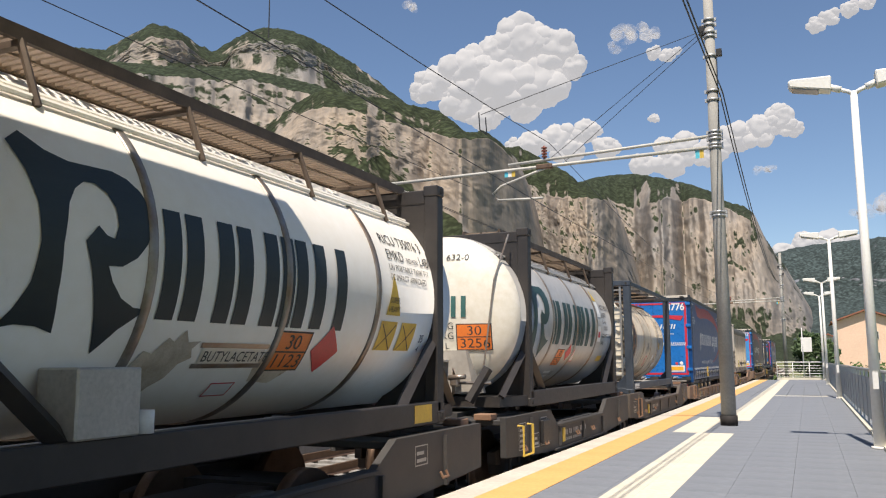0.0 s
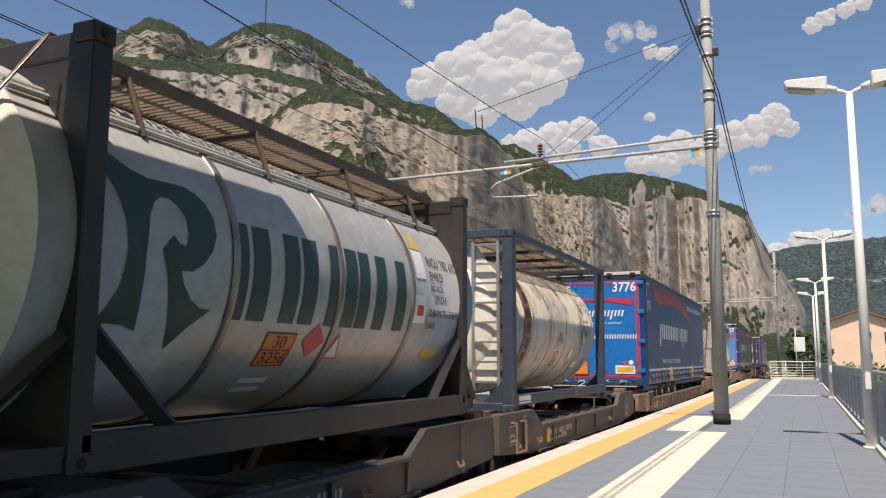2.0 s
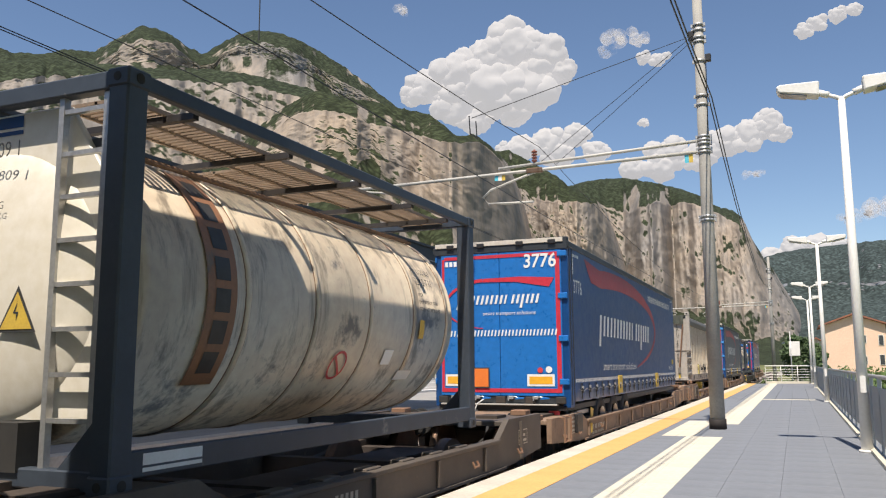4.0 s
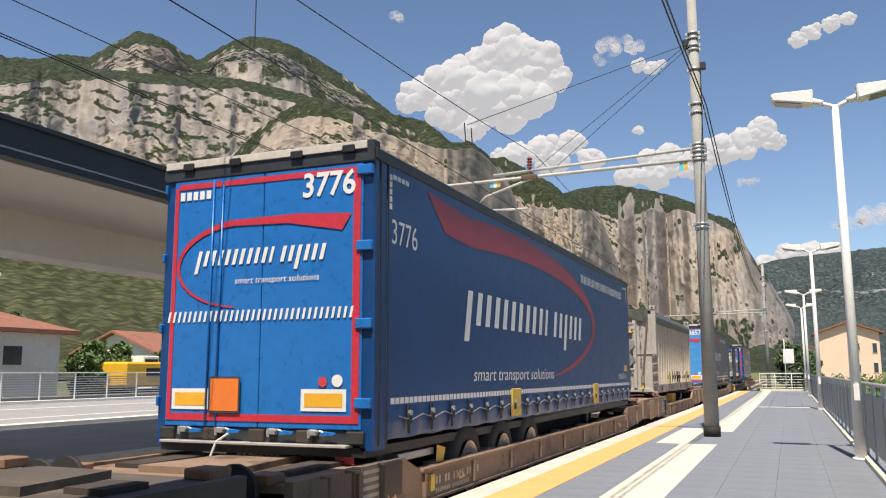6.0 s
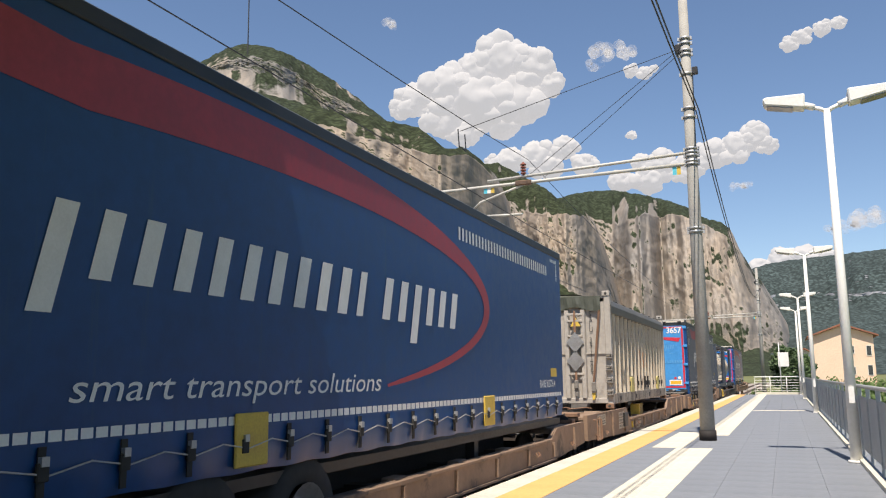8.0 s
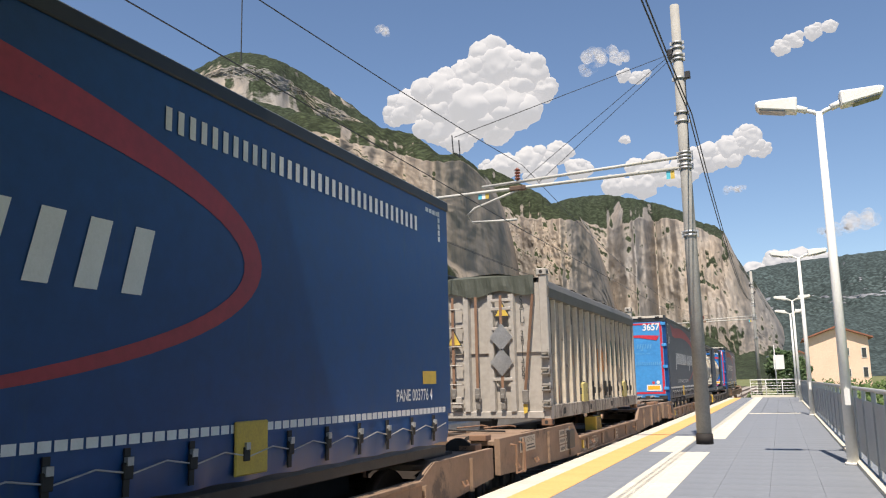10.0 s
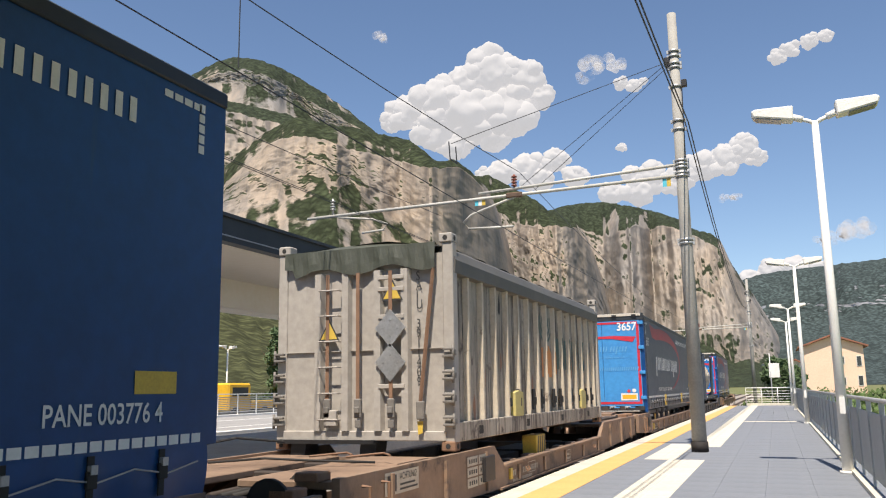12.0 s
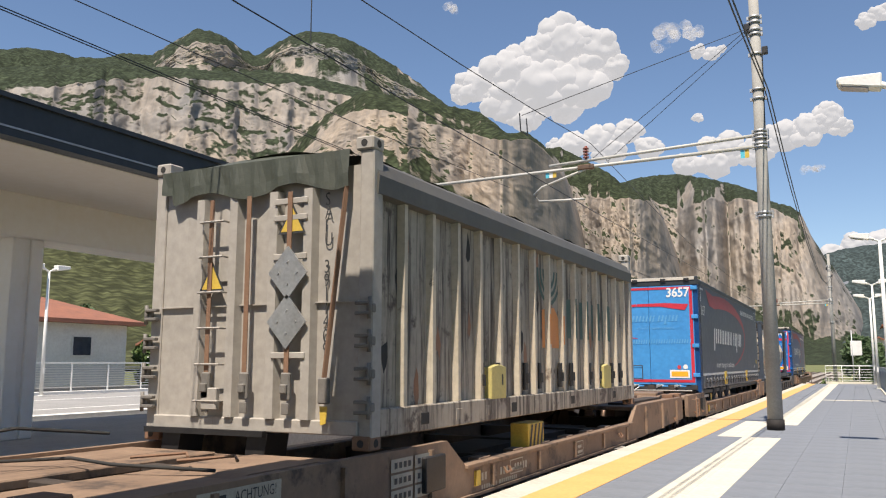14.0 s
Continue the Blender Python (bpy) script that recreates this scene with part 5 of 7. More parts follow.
    for (txt, y, z, size) in ids:
        part("lettering", on(letters(txt, size, 0, 0.9), y, z), "text_black", t)
    if dirty:
        part("yellow_sticker", on(flat([rect(0, 0.4, 0, 0.12)]), 2.05, 1.85), "yellow", t)
        part("white_sticker", on(flat([rect(0, 0.25, 0, 0.32)]), 1.6, 2.7), "text_white", t)
        part("white_sticker", on(flat([rect(0, 0.28, 0, 0.3)]), 1.55, 2.22), "text_white", t)
        part("red_mark", on(flat([rect(0.06, 0.22, 0.05, 0.16)]), 1.55, 2.25, 0.009), "hazard_red", t)
        part("yellow_sticker", on(flat([[(0, 0), (0.26, 0), (0.13, 0.26)]]), 1.62, 3.02), "yellow", t)
    else:
        part("yellow_sticker", on(flat([[(0, 0), (0.3, 0), (0.15, 0.42)]]), 1.68, 2.3), "yellow", t, "yellow warning triangle")
        part("sticker_text", on(moved(letters("SUPER", 0.085, 0, 0.9), 0.06, 0.12), 1.68, 2.3, 0.009), "text_black", t)
        part("sticker_text", on(moved(letters("HEAVY", 0.085, 0, 0.9), 0.04, 0.03), 1.68, 2.3, 0.009), "text_black", t)
        for y in (1.62, 2.06):
            part("yellow_sticker", on(flat([rect(0, 0.34, 0, 0.3)]), y, 1.96), "yellow", t)
            part("sticker_cross", on(flat([[(0.02, 0.01), (0.04, 0.01), (0.32, 0.27), (0.3, 0.27)], [(0.3, 0.01), (0.32, 0.01), (0.04, 0.27), (0.02, 0.27)]]), y, 1.96, 0.009), "text_black", t)
        put_side(t, "yellow_sticker", flat([rect(2.2, 2.62, 1.22, 1.4)]), "yellow", 1.214)
    # writing on the domed end
    def on_end(bm, x, z):
        top, low = max(v.co.y for v in bm.verts), min(v.co.y for v in bm.verts)
        def fn(u, v):
            px, pz = x + u, z + v - CZ
            q = min((px * px + pz * pz) / (R * R), 0.97)
            return Vector((px, -3.215 - 0.425 * math.sqrt(1 - q) - 0.012, CZ + pz))
        for k in range(1, 12):
            kk = low + (top - low) * k / 12
            bmesh.ops.bisect_plane(bm, geom=bm.verts[:] + bm.edges[:] + bm.faces[:], plane_co=(0, kk, 0), plane_no=(0, 1, 0))
        lo, hi = min(v.co.x for v in bm.verts), max(v.co.x for v in bm.verts)
        k = lo + 0.06
        while k < hi:
            bmesh.ops.bisect_plane(bm, geom=bm.verts[:] + bm.edges[:] + bm.faces[:], plane_co=(k, 0, 0), plane_no=(1, 0, 0))
            k += 0.06
        return place(bm, fn)
    if dirty:
        for txt, x, z, size, wd in (("RICU 782 632-0", -0.47, 3.3, 0.13, 0.96), ("EMKD", -0.28, 3.15, 0.13, 0.38), ("MAX GROSS", -0.9, 2.3, 0.14, 0.44), ("34000", -0.4, 2.29, 0.19, 0.48), ("KG", 0.13, 2.3, 0.14, 0.17),
                                ("TARE", -0.64, 2.16, 0.13, 0.22), ("4180", -0.14, 2.16, 0.14, 0.27), ("KG", 0.13, 2.16, 0.14, 0.17), ("VOLUME", -0.72, 2.02, 0.13, 0.31), ("24800 L", -0.2, 2.02, 0.13, 0.43)):
            part("lettering", on_end(sized(letters(txt, size), wd), x, z), "text_black", t)
        for i in range(9):
            part("block_mark", on_end(flat([rect(0, 0.07, 0, 0.3)]), -0.6 + i * 0.127 - 0.02 * (i % 2), 2.47), "letter_teal", t)
        part("emblem", on_end(flat([[(0, 0.05), (0.12, 0.05), (0.12, 0.42), (0, 0.45)], [(0.14, 0.26), (0.3, 0.3), (0.3, 0.45), (0.14, 0.48)], [(0.14, 0.2), (0.22, 0.2), (0.3, -0.05), (0.22, -0.08)]]), -0.93, 2.5), "letter_teal", t)
        part("warning_triangle", on_end(flat([[(0, 0), (0.3, 0), (0.15, 0.3)]]), -0.34, 2.82), "faded_orange", t, "faded warning triangle")
        hazard_board(t, "30", "3256", lambda bm, lift: on_end(bm, 0.34, 2.0), 1.25)
    return t


def iso_tank(yc):
    """Twenty-foot tank in a blue-grey box frame."""
    R, CZ, HL = 1.08, 2.38, 2.88
    t = rolling("tank_container", "stained cream tank container in a blue-grey box frame", "tank", yc, "tank containers")
    s = Shape()
    s.turn(dish(-1, -2.55, R, 0.3)[::-1] + [(R, -2.55), (R, 0), (R, 2.55)] + dish(1, 2.55, R, 0.3), 0, CZ, 72)
    part("shell", s, "tank_worn", t)
    for y in (-1.5, -0.5, 0.5, 1.5, 2.4):
        s = Shape()
        s.turn([(R, y - 0.03), (R + 0.012, y - 0.025), (R + 0.012, y + 0.025), (R, y + 0.03)], 0, CZ, 64)
        part("band", s, "tank_worn", t)
        for d in (-0.035, 0.035):
            s = Shape()
            s.turn([(R, y + d - 0.006), (R + 0.006, y + d), (R, y + d + 0.006)], 0, CZ, 64)
            part("seam", s, "strap", t)
    s = Shape()
    oct_ = [(-0.95, 1.5), (0.95, 1.5), (0.95, 3.0), (0.55, 3.56), (-0.55, 3.56), (-0.95, 3.0)]
    s.prism(oct_, "y", -2.8, -2.74, 0.01)
    part("end_panel", s, "tank_dish", t, "cream end panel with writing")
    s = Shape()
    s.turn(dish(-1, -2.76, 0.93, 0.16)[::-1], 0, CZ, 48)
    part("end_dish", s, "tank_dish", t, "cream domed end")
    for sy in (-1, 1):
        for sx in (-1, 1):
            s = Shape()
            s.box(sx * 1.14 - 0.08, sx * 1.14 + 0.08, sy * HL - 0.09, sy * HL + 0.09, 1.2, 3.57, 0.012)
            part("post", s, "frame_blue", t)
            for z in (1.09, 3.56):
                s = Shape()
                s.box(sx * 1.14 - 0.09, sx * 1.14 + 0.09, sy * HL - 0.1, sy * HL + 0.1, z, z + 0.12, 0.012)
                cc = part("corner_casting", s, "frame_blue", t)
                s = Shape()
                s.tube([(sx * 1.235, sy * HL, z + 0.06), (sx * 1.21, sy * HL, z + 0.06)], 0.035, 10)
                s.tube([(sx * 1.14, sy * (HL + 0.104), z + 0.06), (sx * 1.14, sy * (HL + 0.09), z + 0.06)], 0.03, 10)
                part("hole", s, "rubber", cc)
            s = Shape()
            s.prism([(sx * 1.06, 1.22), (sx * 1.06, 1.55), (sx * 0.75, 1.22)], "y", sy * HL - 0.04, sy * HL + 0.04)
            part("gusset", s, "frame_blue", t)
        for z in (1.11, 3.57):
            s = Shape()
            s.box(-1.06, 1.06, sy * HL - 0.05, sy * HL + 0.05, z, z + 0.12, 0.01)
            part("end_bar", s, "frame_blue", t)
    for sx in (-1, 1):
        s = Shape()
        s.box(sx * 1.18 - 0.035, sx * 1.18 + 0.035, -HL, HL, 1.18, 1.34, 0.008)
        part("bottom_rail", s, "frame_blue", t)
        s = Shape()
        s.box(sx * 1.18 - 0.035, sx * 1.18 + 0.035, -HL, HL, 3.57, 3.67, 0.008)
        part("top_rail", s, "frame_blue", t)
    part("walkway", grating(0.3, 0.85, -2.6, 2.8, 3.62), "grate", t, "dark walkway grating")
    part("walkway", grating(-0.3, 0.28, -0.6, 1.0, 3.62), "grate", t)
    for y in (-2.2, -1.0, 0.2, 1.4, 2.4):
        s = Shape()
        s.box(-1.1, 1.1, y - 0.03, y + 0.03, 3.56, 3.61)
        part("walkway_support", s, "frame_black", t)
    s = Shape()
    for a in (60, 63):
        x, z = (R + 0.03) * math.cos(radians(a)), CZ + (R + 0.03) * math.sin(radians(a))
        s.tube([(x, -2.4, z), (x, 2.5, z)], 0.018, 6)
    part("top_moulding", s, "strap", t)
    for x in (0.6, 0.98):
        s = Shape()
        s.box(x - 0.022, x + 0.022, -HL - 0.02, -HL + 0.03, 1.2, 3.62)
        part("ladder_rail", s, "alu", t)
    for k in range(8):
        s = Shape()
        s.box(0.6, 0.98, -HL - 0.015, -HL + 0.02, 1.5 + k * 0.28, 1.53 + k * 0.28)
        part("ladder_rung", s, "alu", t)
    for k in range(6):
        s = Shape()
        s.box(0.68, 1.1, -HL + 0.12, -HL + 0.18, 1.6 + k * 0.33, 1.67 + k * 0.33)
        part("step_plate", s, "frame_black", t)
    s = Shape()
    s.box(-0.75, 0.45, -2.95, -2.7, 1.2, 1.5)
    part("valve_recess", s, "rubber", t, "black valve recess")
    s = Shape()
    s.tube([(-0.1, -2.98, 1.3), (0.15, -2.98, 1.4)], 0.05, 10)
    s.box(0.0, 0.16, -3.02, -2.96, 1.36, 1.46, 0.01)
    part("valve", s, "galv", t)
    for txt, x, z, size in (("RLTU 201809 1", -0.52, 3.22, 0.15), ("22K2", -0.32, 2.98, 0.15), ("MAX GROSS 36000KG", -0.45, 2.87, 0.075), ("79365LB", -0.12, 2.79, 0.075), ("TARE     3670KG", -0.45, 2.7, 0.075), ("8090LB", -0.1, 2.62, 0.075), ("NET   32330KG", -0.45, 2.53, 0.075), ("71275LB", -0.12, 2.45, 0.075), ("MPGM", -0.2, 1.98, 0.075), ("ON UIC RAILWAYS", -0.38, 1.89, 0.075), ("36000KG", -0.24, 1.8, 0.075)):
        put_end(t, "lettering", moved(letters(txt, size, 0, 0.85), x, z), "text_black", -2.93)
    put_end(t, "orange_sign", flat([rect(-0.36, 0.0, 2.08, 2.42)]), "faded_orange", -2.928)
    put_end(t, "sign_shape", flat([rect(-0.31, -0.26, 2.2, 2.37), rect(-0.26, -0.19, 2.32, 2.37), rect(-0.16, -0.11, 2.18, 2.37), rect(-0.11, -0.04, 2.18, 2.23)]), "text_white", -2.932)
    put_end(t, "warning_triangle", flat([[(0.18, 2.06), (0.52, 2.06), (0.35, 2.36)]]), "text_black", -2.927)
    put_end(t, "triangle_field", flat([[(0.21, 2.08), (0.49, 2.08), (0.35, 2.32)]]), "yellow", -2.931, "yellow warning triangle")
    put_end(t, "bolt_mark", flat([[(0.35, 2.13), (0.37, 2.19), (0.34, 2.19), (0.36, 2.26), (0.32, 2.18), (0.35, 2.18)]]), "text_black", -2.934)
    put_end(t, "brand_bar", flat([rect(-0.3, 0.15, 3.46, 3.54), rect(-0.3, 0.15, 3.41, 3.44)]), "curtain", -2.806)

    def on(bm, y, z, lift=0.016):
        return wrap(bm, R, 0, CZ, y, z, lift)
    part("brown_panel", on(flat([rect(0, 0.34, 0, 1.75)]), -2.0, 1.72), "faded_brown", t, "faded brown name panel")
    part("panel_blocks", on(flat([rect(0.09, 0.26, 0.1 + k * 0.23, 0.27 + k * 0.23) for k in range(7)]), -2.0, 1.72, 0.02), "text_black", t, "dark block shapes")
    bm = flat([[(0.15 * math.cos(a), 0.15 * math.sin(a)), (0.15 * math.cos(b), 0.15 * math.sin(b)), (0.125 * math.cos(b), 0.125 * math.sin(b)), (0.125 * math.cos(a), 0.125 * math.sin(a))] for a, b in [(k * 0.3142, (k + 1) * 0.3142) for k in range(20)]] + [[(-0.1, 0.08), (-0.08, 0.1), (0.1, -0.08), (0.08, -0.1)]])
    part("no_entry_mark", on(bm, 0.05, 1.85), "hazard_red", t, "red ring mark")
    for txt, y, z, size in (("RLTU 201809 1", 1.62, 2.86, 0.1), ("22K2 T11", 1.62, 2.73, 0.13), ("UN PORTABLE TANK", 1.62, 2.52, 0.06), ("TC IMPACT APPROVED", 1.62, 2.44, 0.06), ("IMO4", 1.62, 2.6, 0.06)):
        part("lettering", on(letters(txt, size, 0, 0.9), y, z), "text_black", t)
    part("yellow_sticker", on(flat([rect(0, 0.12, 0, 0.2)]), 1.62, 2.14), "yellow", t)
    part("white_sticker", on(flat([rect(0, 0.35, 0, 0.12)]), 1.4, 1.7), "text_white", t)
    part("white_sticker", on(flat([rect(0, 0.2, 0, 0.16)]), 0.9, 1.86), "text_white", t)
    put_side(t, "brand_bar", flat([rect(-2.7, -2.15, 1.25, 1.32), rect(-2.7, -2.15, 1.21, 1.235)]), "text_white", 1.218)
    return t


def wheel_mesh(r=0.5, w=0.36):
    s = Shape()
    s.turn([(r * 0.55, -w / 2 + 0.03), (r * 0.6, -w / 2), (r * 0.93, -w / 2), (r, -w / 2 + 0.05), (r, w / 2 - 0.05), (r * 0.93, w / 2), (r * 0.6, w / 2), (r * 0.55, w / 2 - 0.03)], 0, 0, 32)
    return s


def trailer(yc, rear, side, number, label, near):
    """Curtain-sided semi-trailer: rear doors to the camera, 13.6 m long."""
    t = rolling("semi_trailer", label, "trailer", yc, "trailers")
    W, H0, H1, L = 1.275, 1.53, 4.0, 13.6
    XS = W
    ink = "text_white" if near else "faded_blue"
    for sx in (-1, 1):
        s = Shape()
        s.box(min(sx * (W - 0.03), sx * W), max(sx * (W - 0.03), sx * W), 0.28, L, H0 - 0.02, H1 - 0.08)
        part("curtain", s, side, t, "tarpaulin side curtain")
        s = Shape()
        s.box(sx * W - 0.05, sx * W + 0.02, 0.0, L, H1 - 0.09, H1 + 0.02, 0.01)
        part("roof_rail", s, "fascia", t)
        s = Shape()
        s.box(sx * 1.2 - 0.07, sx * 1.2 + 0.07, 0.0, 0.28, 1.1, H1 - 0.05, 0.015)
        part("corner_post", s, "curtain", t)
        s = Shape()
        s.box(sx * 1.19 - 0.05, sx * 1.19 + 0.086, 0.1, 0.13, 1.15, H1 - 0.08)
        s.box(sx * 1.19 - 0.05, sx * 1.19 + 0.088, 0.265, 0.29, 1.15, H1 - 0.08)
        part("seal", s, "rubber", t, "black door seal")
    s = Shape()
    s.box(-W, W, 0.0, L, H1 - 0.02, H1 + 0.03)
    part("roof", s, "cabinet", t)
    s = Shape()
    s.box(-W, W, -0.03, 0.1, H1 - 0.12, H1 + 0.1, 0.01)
    part("rear_header", s, "fascia", t)
    for x in (-0.95, -0.35, 0.4, 1.0):
        s = Shape()
        s.box(x - 0.07, x + 0.07, -0.07, 0.02, H1 - 0.02, H1 + 0.06, 0.01)
        part("header_buffer", s, "black", t)
    s = Shape()
    s.box(-1.26, 1.2, -0.05, 0.04, H1 + 0.01, H1 + 0.09, 0.004)
    part("header_plate", s, "edging", t, "cream roof edge plate")
    for sx in (-1, 1):
        s = Shape()
        s.box(min(0.004 * sx, sx * 1.15), max(0.004 * sx, sx * 1.15), -0.02, 0.03, 1.3, H1 - 0.12, 0.008)
        d = part("door", s, rear, t, "bright blue rear door leaf")
        for x in (0.5, 0.62) if sx < 0 else ():
            s = Shape()
            s.tube([(-x, -0.035, 1.32), (-x, -0.035, H1 - 0.15)], 0.011, 8)
            part("lock_rod", s, rear, d)
        for k in range(4):
            s = Shape()
            s.box(sx * 1.16 - 0.07, sx * 1.16 + 0.1 * sx, -0.05, 0.02, 1.5 + k * 0.75, 1.6 + k * 0.75, 0.01)
            part("hinge", s, rear, d)
    for r_ in (rect(-1.13, -1.08, 1.36, H1 - 0.2), rect(1.05, 1.13, 1.36, H1 - 0.16), rect(-1.08, 1.05, 1.36, 1.43), rect(-1.08, 1.05, H1 - 0.22, H1 - 0.16)):
        s = Shape()
        s.box(r_[0][0], r_[1][0], -0.028, -0.021, r_[0][1], r_[2][1])
        part("red_tape", s, "red_stripe", t, "red reflective border tape")
    # door latches above the sill
    for x in (-0.78, -0.32, 0.3, 0.76):
        s = Shape()
        s.box(x - 0.16, x - 0.06, -0.075, -0.02, 1.245, 1.3, 0.008)
        s.tube([(x - 0.1, -0.06, 1.27), (x - 0.02, -0.07, 1.29), (x + 0.06, -0.06, 1.265)], 0.012, 6)
        s.tube([(x - 0.14, -0.07, 1.3), (x - 0.14, -0.07, 1.22)], 0.014, 6)
        part("door_latch", s, "galv", t, "worn steel door latch")
        s = Shape()
        s.prism([(x - 0.02, 1.24), (x + 0.14, 1.25), (x + 0.15, 1.275), (x, 1.29)], "y", -0.075, -0.045, 0.004)
        part("latch_handle", s, rear, t, "blue latch handle")
    s = Shape()
    s.box(-1.12, 1.05, -0.12, 0.05, 1.14, 1.165, 0.004)
    part("rear_step", s, "cabinet", t, "scuffed grey rear step plate")
    s = Shape()
    s.tube([(-0.3, -0.08, 1.24), (-0.42, -0.11, 1.16), (-0.47, -0.12, 1.02)], 0.012, 6)
    part("loose_strap", s, "text_white", t, "loose pale strap end")
    for x0, x1 in ((-1.06, -0.6), (0.5, 1.0)):
        put_end(t, "reflector_rim", flat([rect(x0, x1, 1.47, 1.68)]), "text_white", -0.029)
        put_end(t, "reflector", flat([rect(x0 + 0.04, x1 - 0.04, 1.51, 1.64)]), "reflector", -0.032, "yellow reflector panel")
    put_end(t, "orange_plate", flat([rect(-0.56, -0.22, 1.46, 1.78)] if near else [rect(-1.1, -0.85, 1.5, 1.66)]), "orange", -0.05, "plain orange plate")
    put_end(t, "plate_rim", flat([rect(-0.58, -0.56, 1.44, 1.8), rect(-0.22, -0.2, 1.44, 1.8), rect(-0.56, -0.22, 1.44, 1.46), rect(-0.56, -0.22, 1.78, 1.8)]), "text_black", -0.048)
    put_end(t, "number", moved(sized(letters(number, 0.34, 0.05, 1.0, 0.02), 0.6), 0.47, 3.58), "text_white", -0.03)
    put_end(t, "maker_bar", flat([rect(-1.06 + i * 0.085, -1.0 + i * 0.085, 3.66, 3.75) for i in range(5)]), ink, -0.03)
    # red swoosh and name blocks on the doors
    arc = []
    n = 22
    for k in range(n):
        a, b = radians(95 + 170 * k / n), radians(95 + 170 * (k + 1) / n)
        w0, w1 = 0.015 + 0.05 * (1 - k / n), 0.015 + 0.05 * (1 - (k + 1) / n)
        f = lambda q, w: (-0.25 + (0.78 + w) * math.cos(q), 2.93 + (0.42 + w) * math.sin(q))
        arc.append([f(a, 0), f(b, 0), f(b, w1), f(a, w0)])
    arc.append([(-0.32, 3.345), (0.3, 3.33), (0.93, 3.22), (1.03, 3.38), (0.4, 3.42), (-0.31, 3.41)])
    put_end(t, "red_arc", flat(arc), "red_stripe", -0.0305, "red sweeping arc")
    for q in bm_name(0.16, 0.135):
        put_end(t, "name_block", moved(flat([q]), -0.82, 2.94), ink, -0.031)
    put_end(t, "slogan", moved(sized(letters("smart transport solutions", 0.095, 0.2), 1.0), -0.32, 2.74), ink, -0.031)
    for i in range(34):
        put_end(t, "address_bar", moved(bars_of(1, 0.028, 0.11, 0.038, 0.2), -1.16 + i * 0.066, 2.36), ink, -0.031)
    bm = flat([[(0.9 + 0.06 * math.cos(a), 1.76 + 0.06 * math.sin(a)) for a in [k * 0.4488 for k in range(14)]]])
    put_end(t, "round_sticker", bm, "text_white", -0.031)
    bm = flat([[(0.74 + 0.05 * math.cos(a), 1.75 + 0.05 * math.sin(a)) for a in [k * 0.4488 for k in range(14)]]])
    put_end(t, "round_sticker", bm, "hazard_red", -0.031)
    # side writing
    put_side(t, "corner_mark", flat([rect(0.3, 0.36, 3.46 + k * 0.075, 3.52 + k * 0.075) for k in range(5)] + [rect(0.38 + k * 0.1, 0.46 + k * 0.1, 3.78, 3.83) for k in range(4)]), "text_white", XS + 0.004)
    put_side(t, "corner_mark", flat([rect(13.3, 13.36, 3.5 + k * 0.075, 3.56 + k * 0.075) for k in range(5)] + [rect(12.94 + k * 0.1, 13.02 + k * 0.1, 3.8, 3.85) for k in range(4)]), "text_white", XS + 0.004)
    put_side(t, "number", moved(sized(letters(number, 0.36), 0.62), 0.36, 3.12), "text_white", XS + 0.004)
    arc, n = [], 40
    for k in range(n):
        def edge(u):
            q = radians(112 - 178 * u)
            w = 0.36 * (1 - u) ** 0.75 + 0.03
            cx, cz, rx, rz = 4.5, 2.75, 5.22, 1.08
            up = (cx + rx * math.cos(q), cz + rz * math.sin(q))
            return up, (cx + (rx - w * 1.1) * math.cos(q), cz + (rz - w) * math.sin(q))
        (a, b), (c, d) = edge(k / n), edge((k + 1) / n)
        arc.append([a, c, d, b])
    first = arc[0]
    arc.append([(1.23, 3.84), first[0], first[3], (1.78, 3.43)])
    put_side(t, "red_arc", flat(arc), "red_curtain", XS + 0.004, "broad faded red swoosh")
    for q in bm_name(0.42, 0.53):
        put_side(t, "name_block", moved(flat([q]), 2.4, 2.42), "text_white", XS + 0.006)
    put_side(t, "slogan", moved(sized(letters("smart transport solutions", 0.24, 0.2), 3.8), 2.67, 1.73), "text_white", XS + 0.006)
    for i in range(34):
        put_side(t, "address_bar", moved(bars_of(1, 0.06, 0.16, 0.062, 0.0), 8.6 + i * 0.122, 3.53), "text_white", XS + 0.006)
    put_side(t, "code", moved(letters("PANE 003776 4" if near else "003657", 0.17, 0, 0.85, 0.012), 12.1, 1.68), "text_white", XS + 0.006)
    put_side(t, "yellow_plate", flat([rect(12.78, 13.16, 1.85, 1.99)]), "yellow", XS + 0.006)
    # skirt: reflective line, folds, straps
    put_side(t, "reflective_line", flat([rect(0.35 + k * 0.11, 0.44 + k * 0.11, H0 - 0.0, H0 + 0.06) for k in range(119)]), "text_white", XS + 0.005)
    s = Shape()
    rnd = random.Random(3)
    cols = 136
    bm = s.bm
    prev = None
    for k in range(cols + 1):
        y = 0.3 + k * (13.2 / cols)
        o = 0.006 * math.sin(k * 1.07) + 0.012 * rnd.random()
        ring = [bm.verts.new((XS - 0.002, y, H0 + 0.0)), bm.verts.new((XS + o, y, H0 - 0.12)), bm.verts.new((XS + o * 1.4 - 0.01, y, H0 - 0.22)), bm.verts.new((XS - 0.03 + o, y, H0 - 0.34 + 0.006 * math.sin(k * 0.9)))]
        if prev:
            for i in range(3):
                f = bm.faces.new((prev[i], ring[i], ring[i + 1], prev[i + 1]))
                f.smooth = True
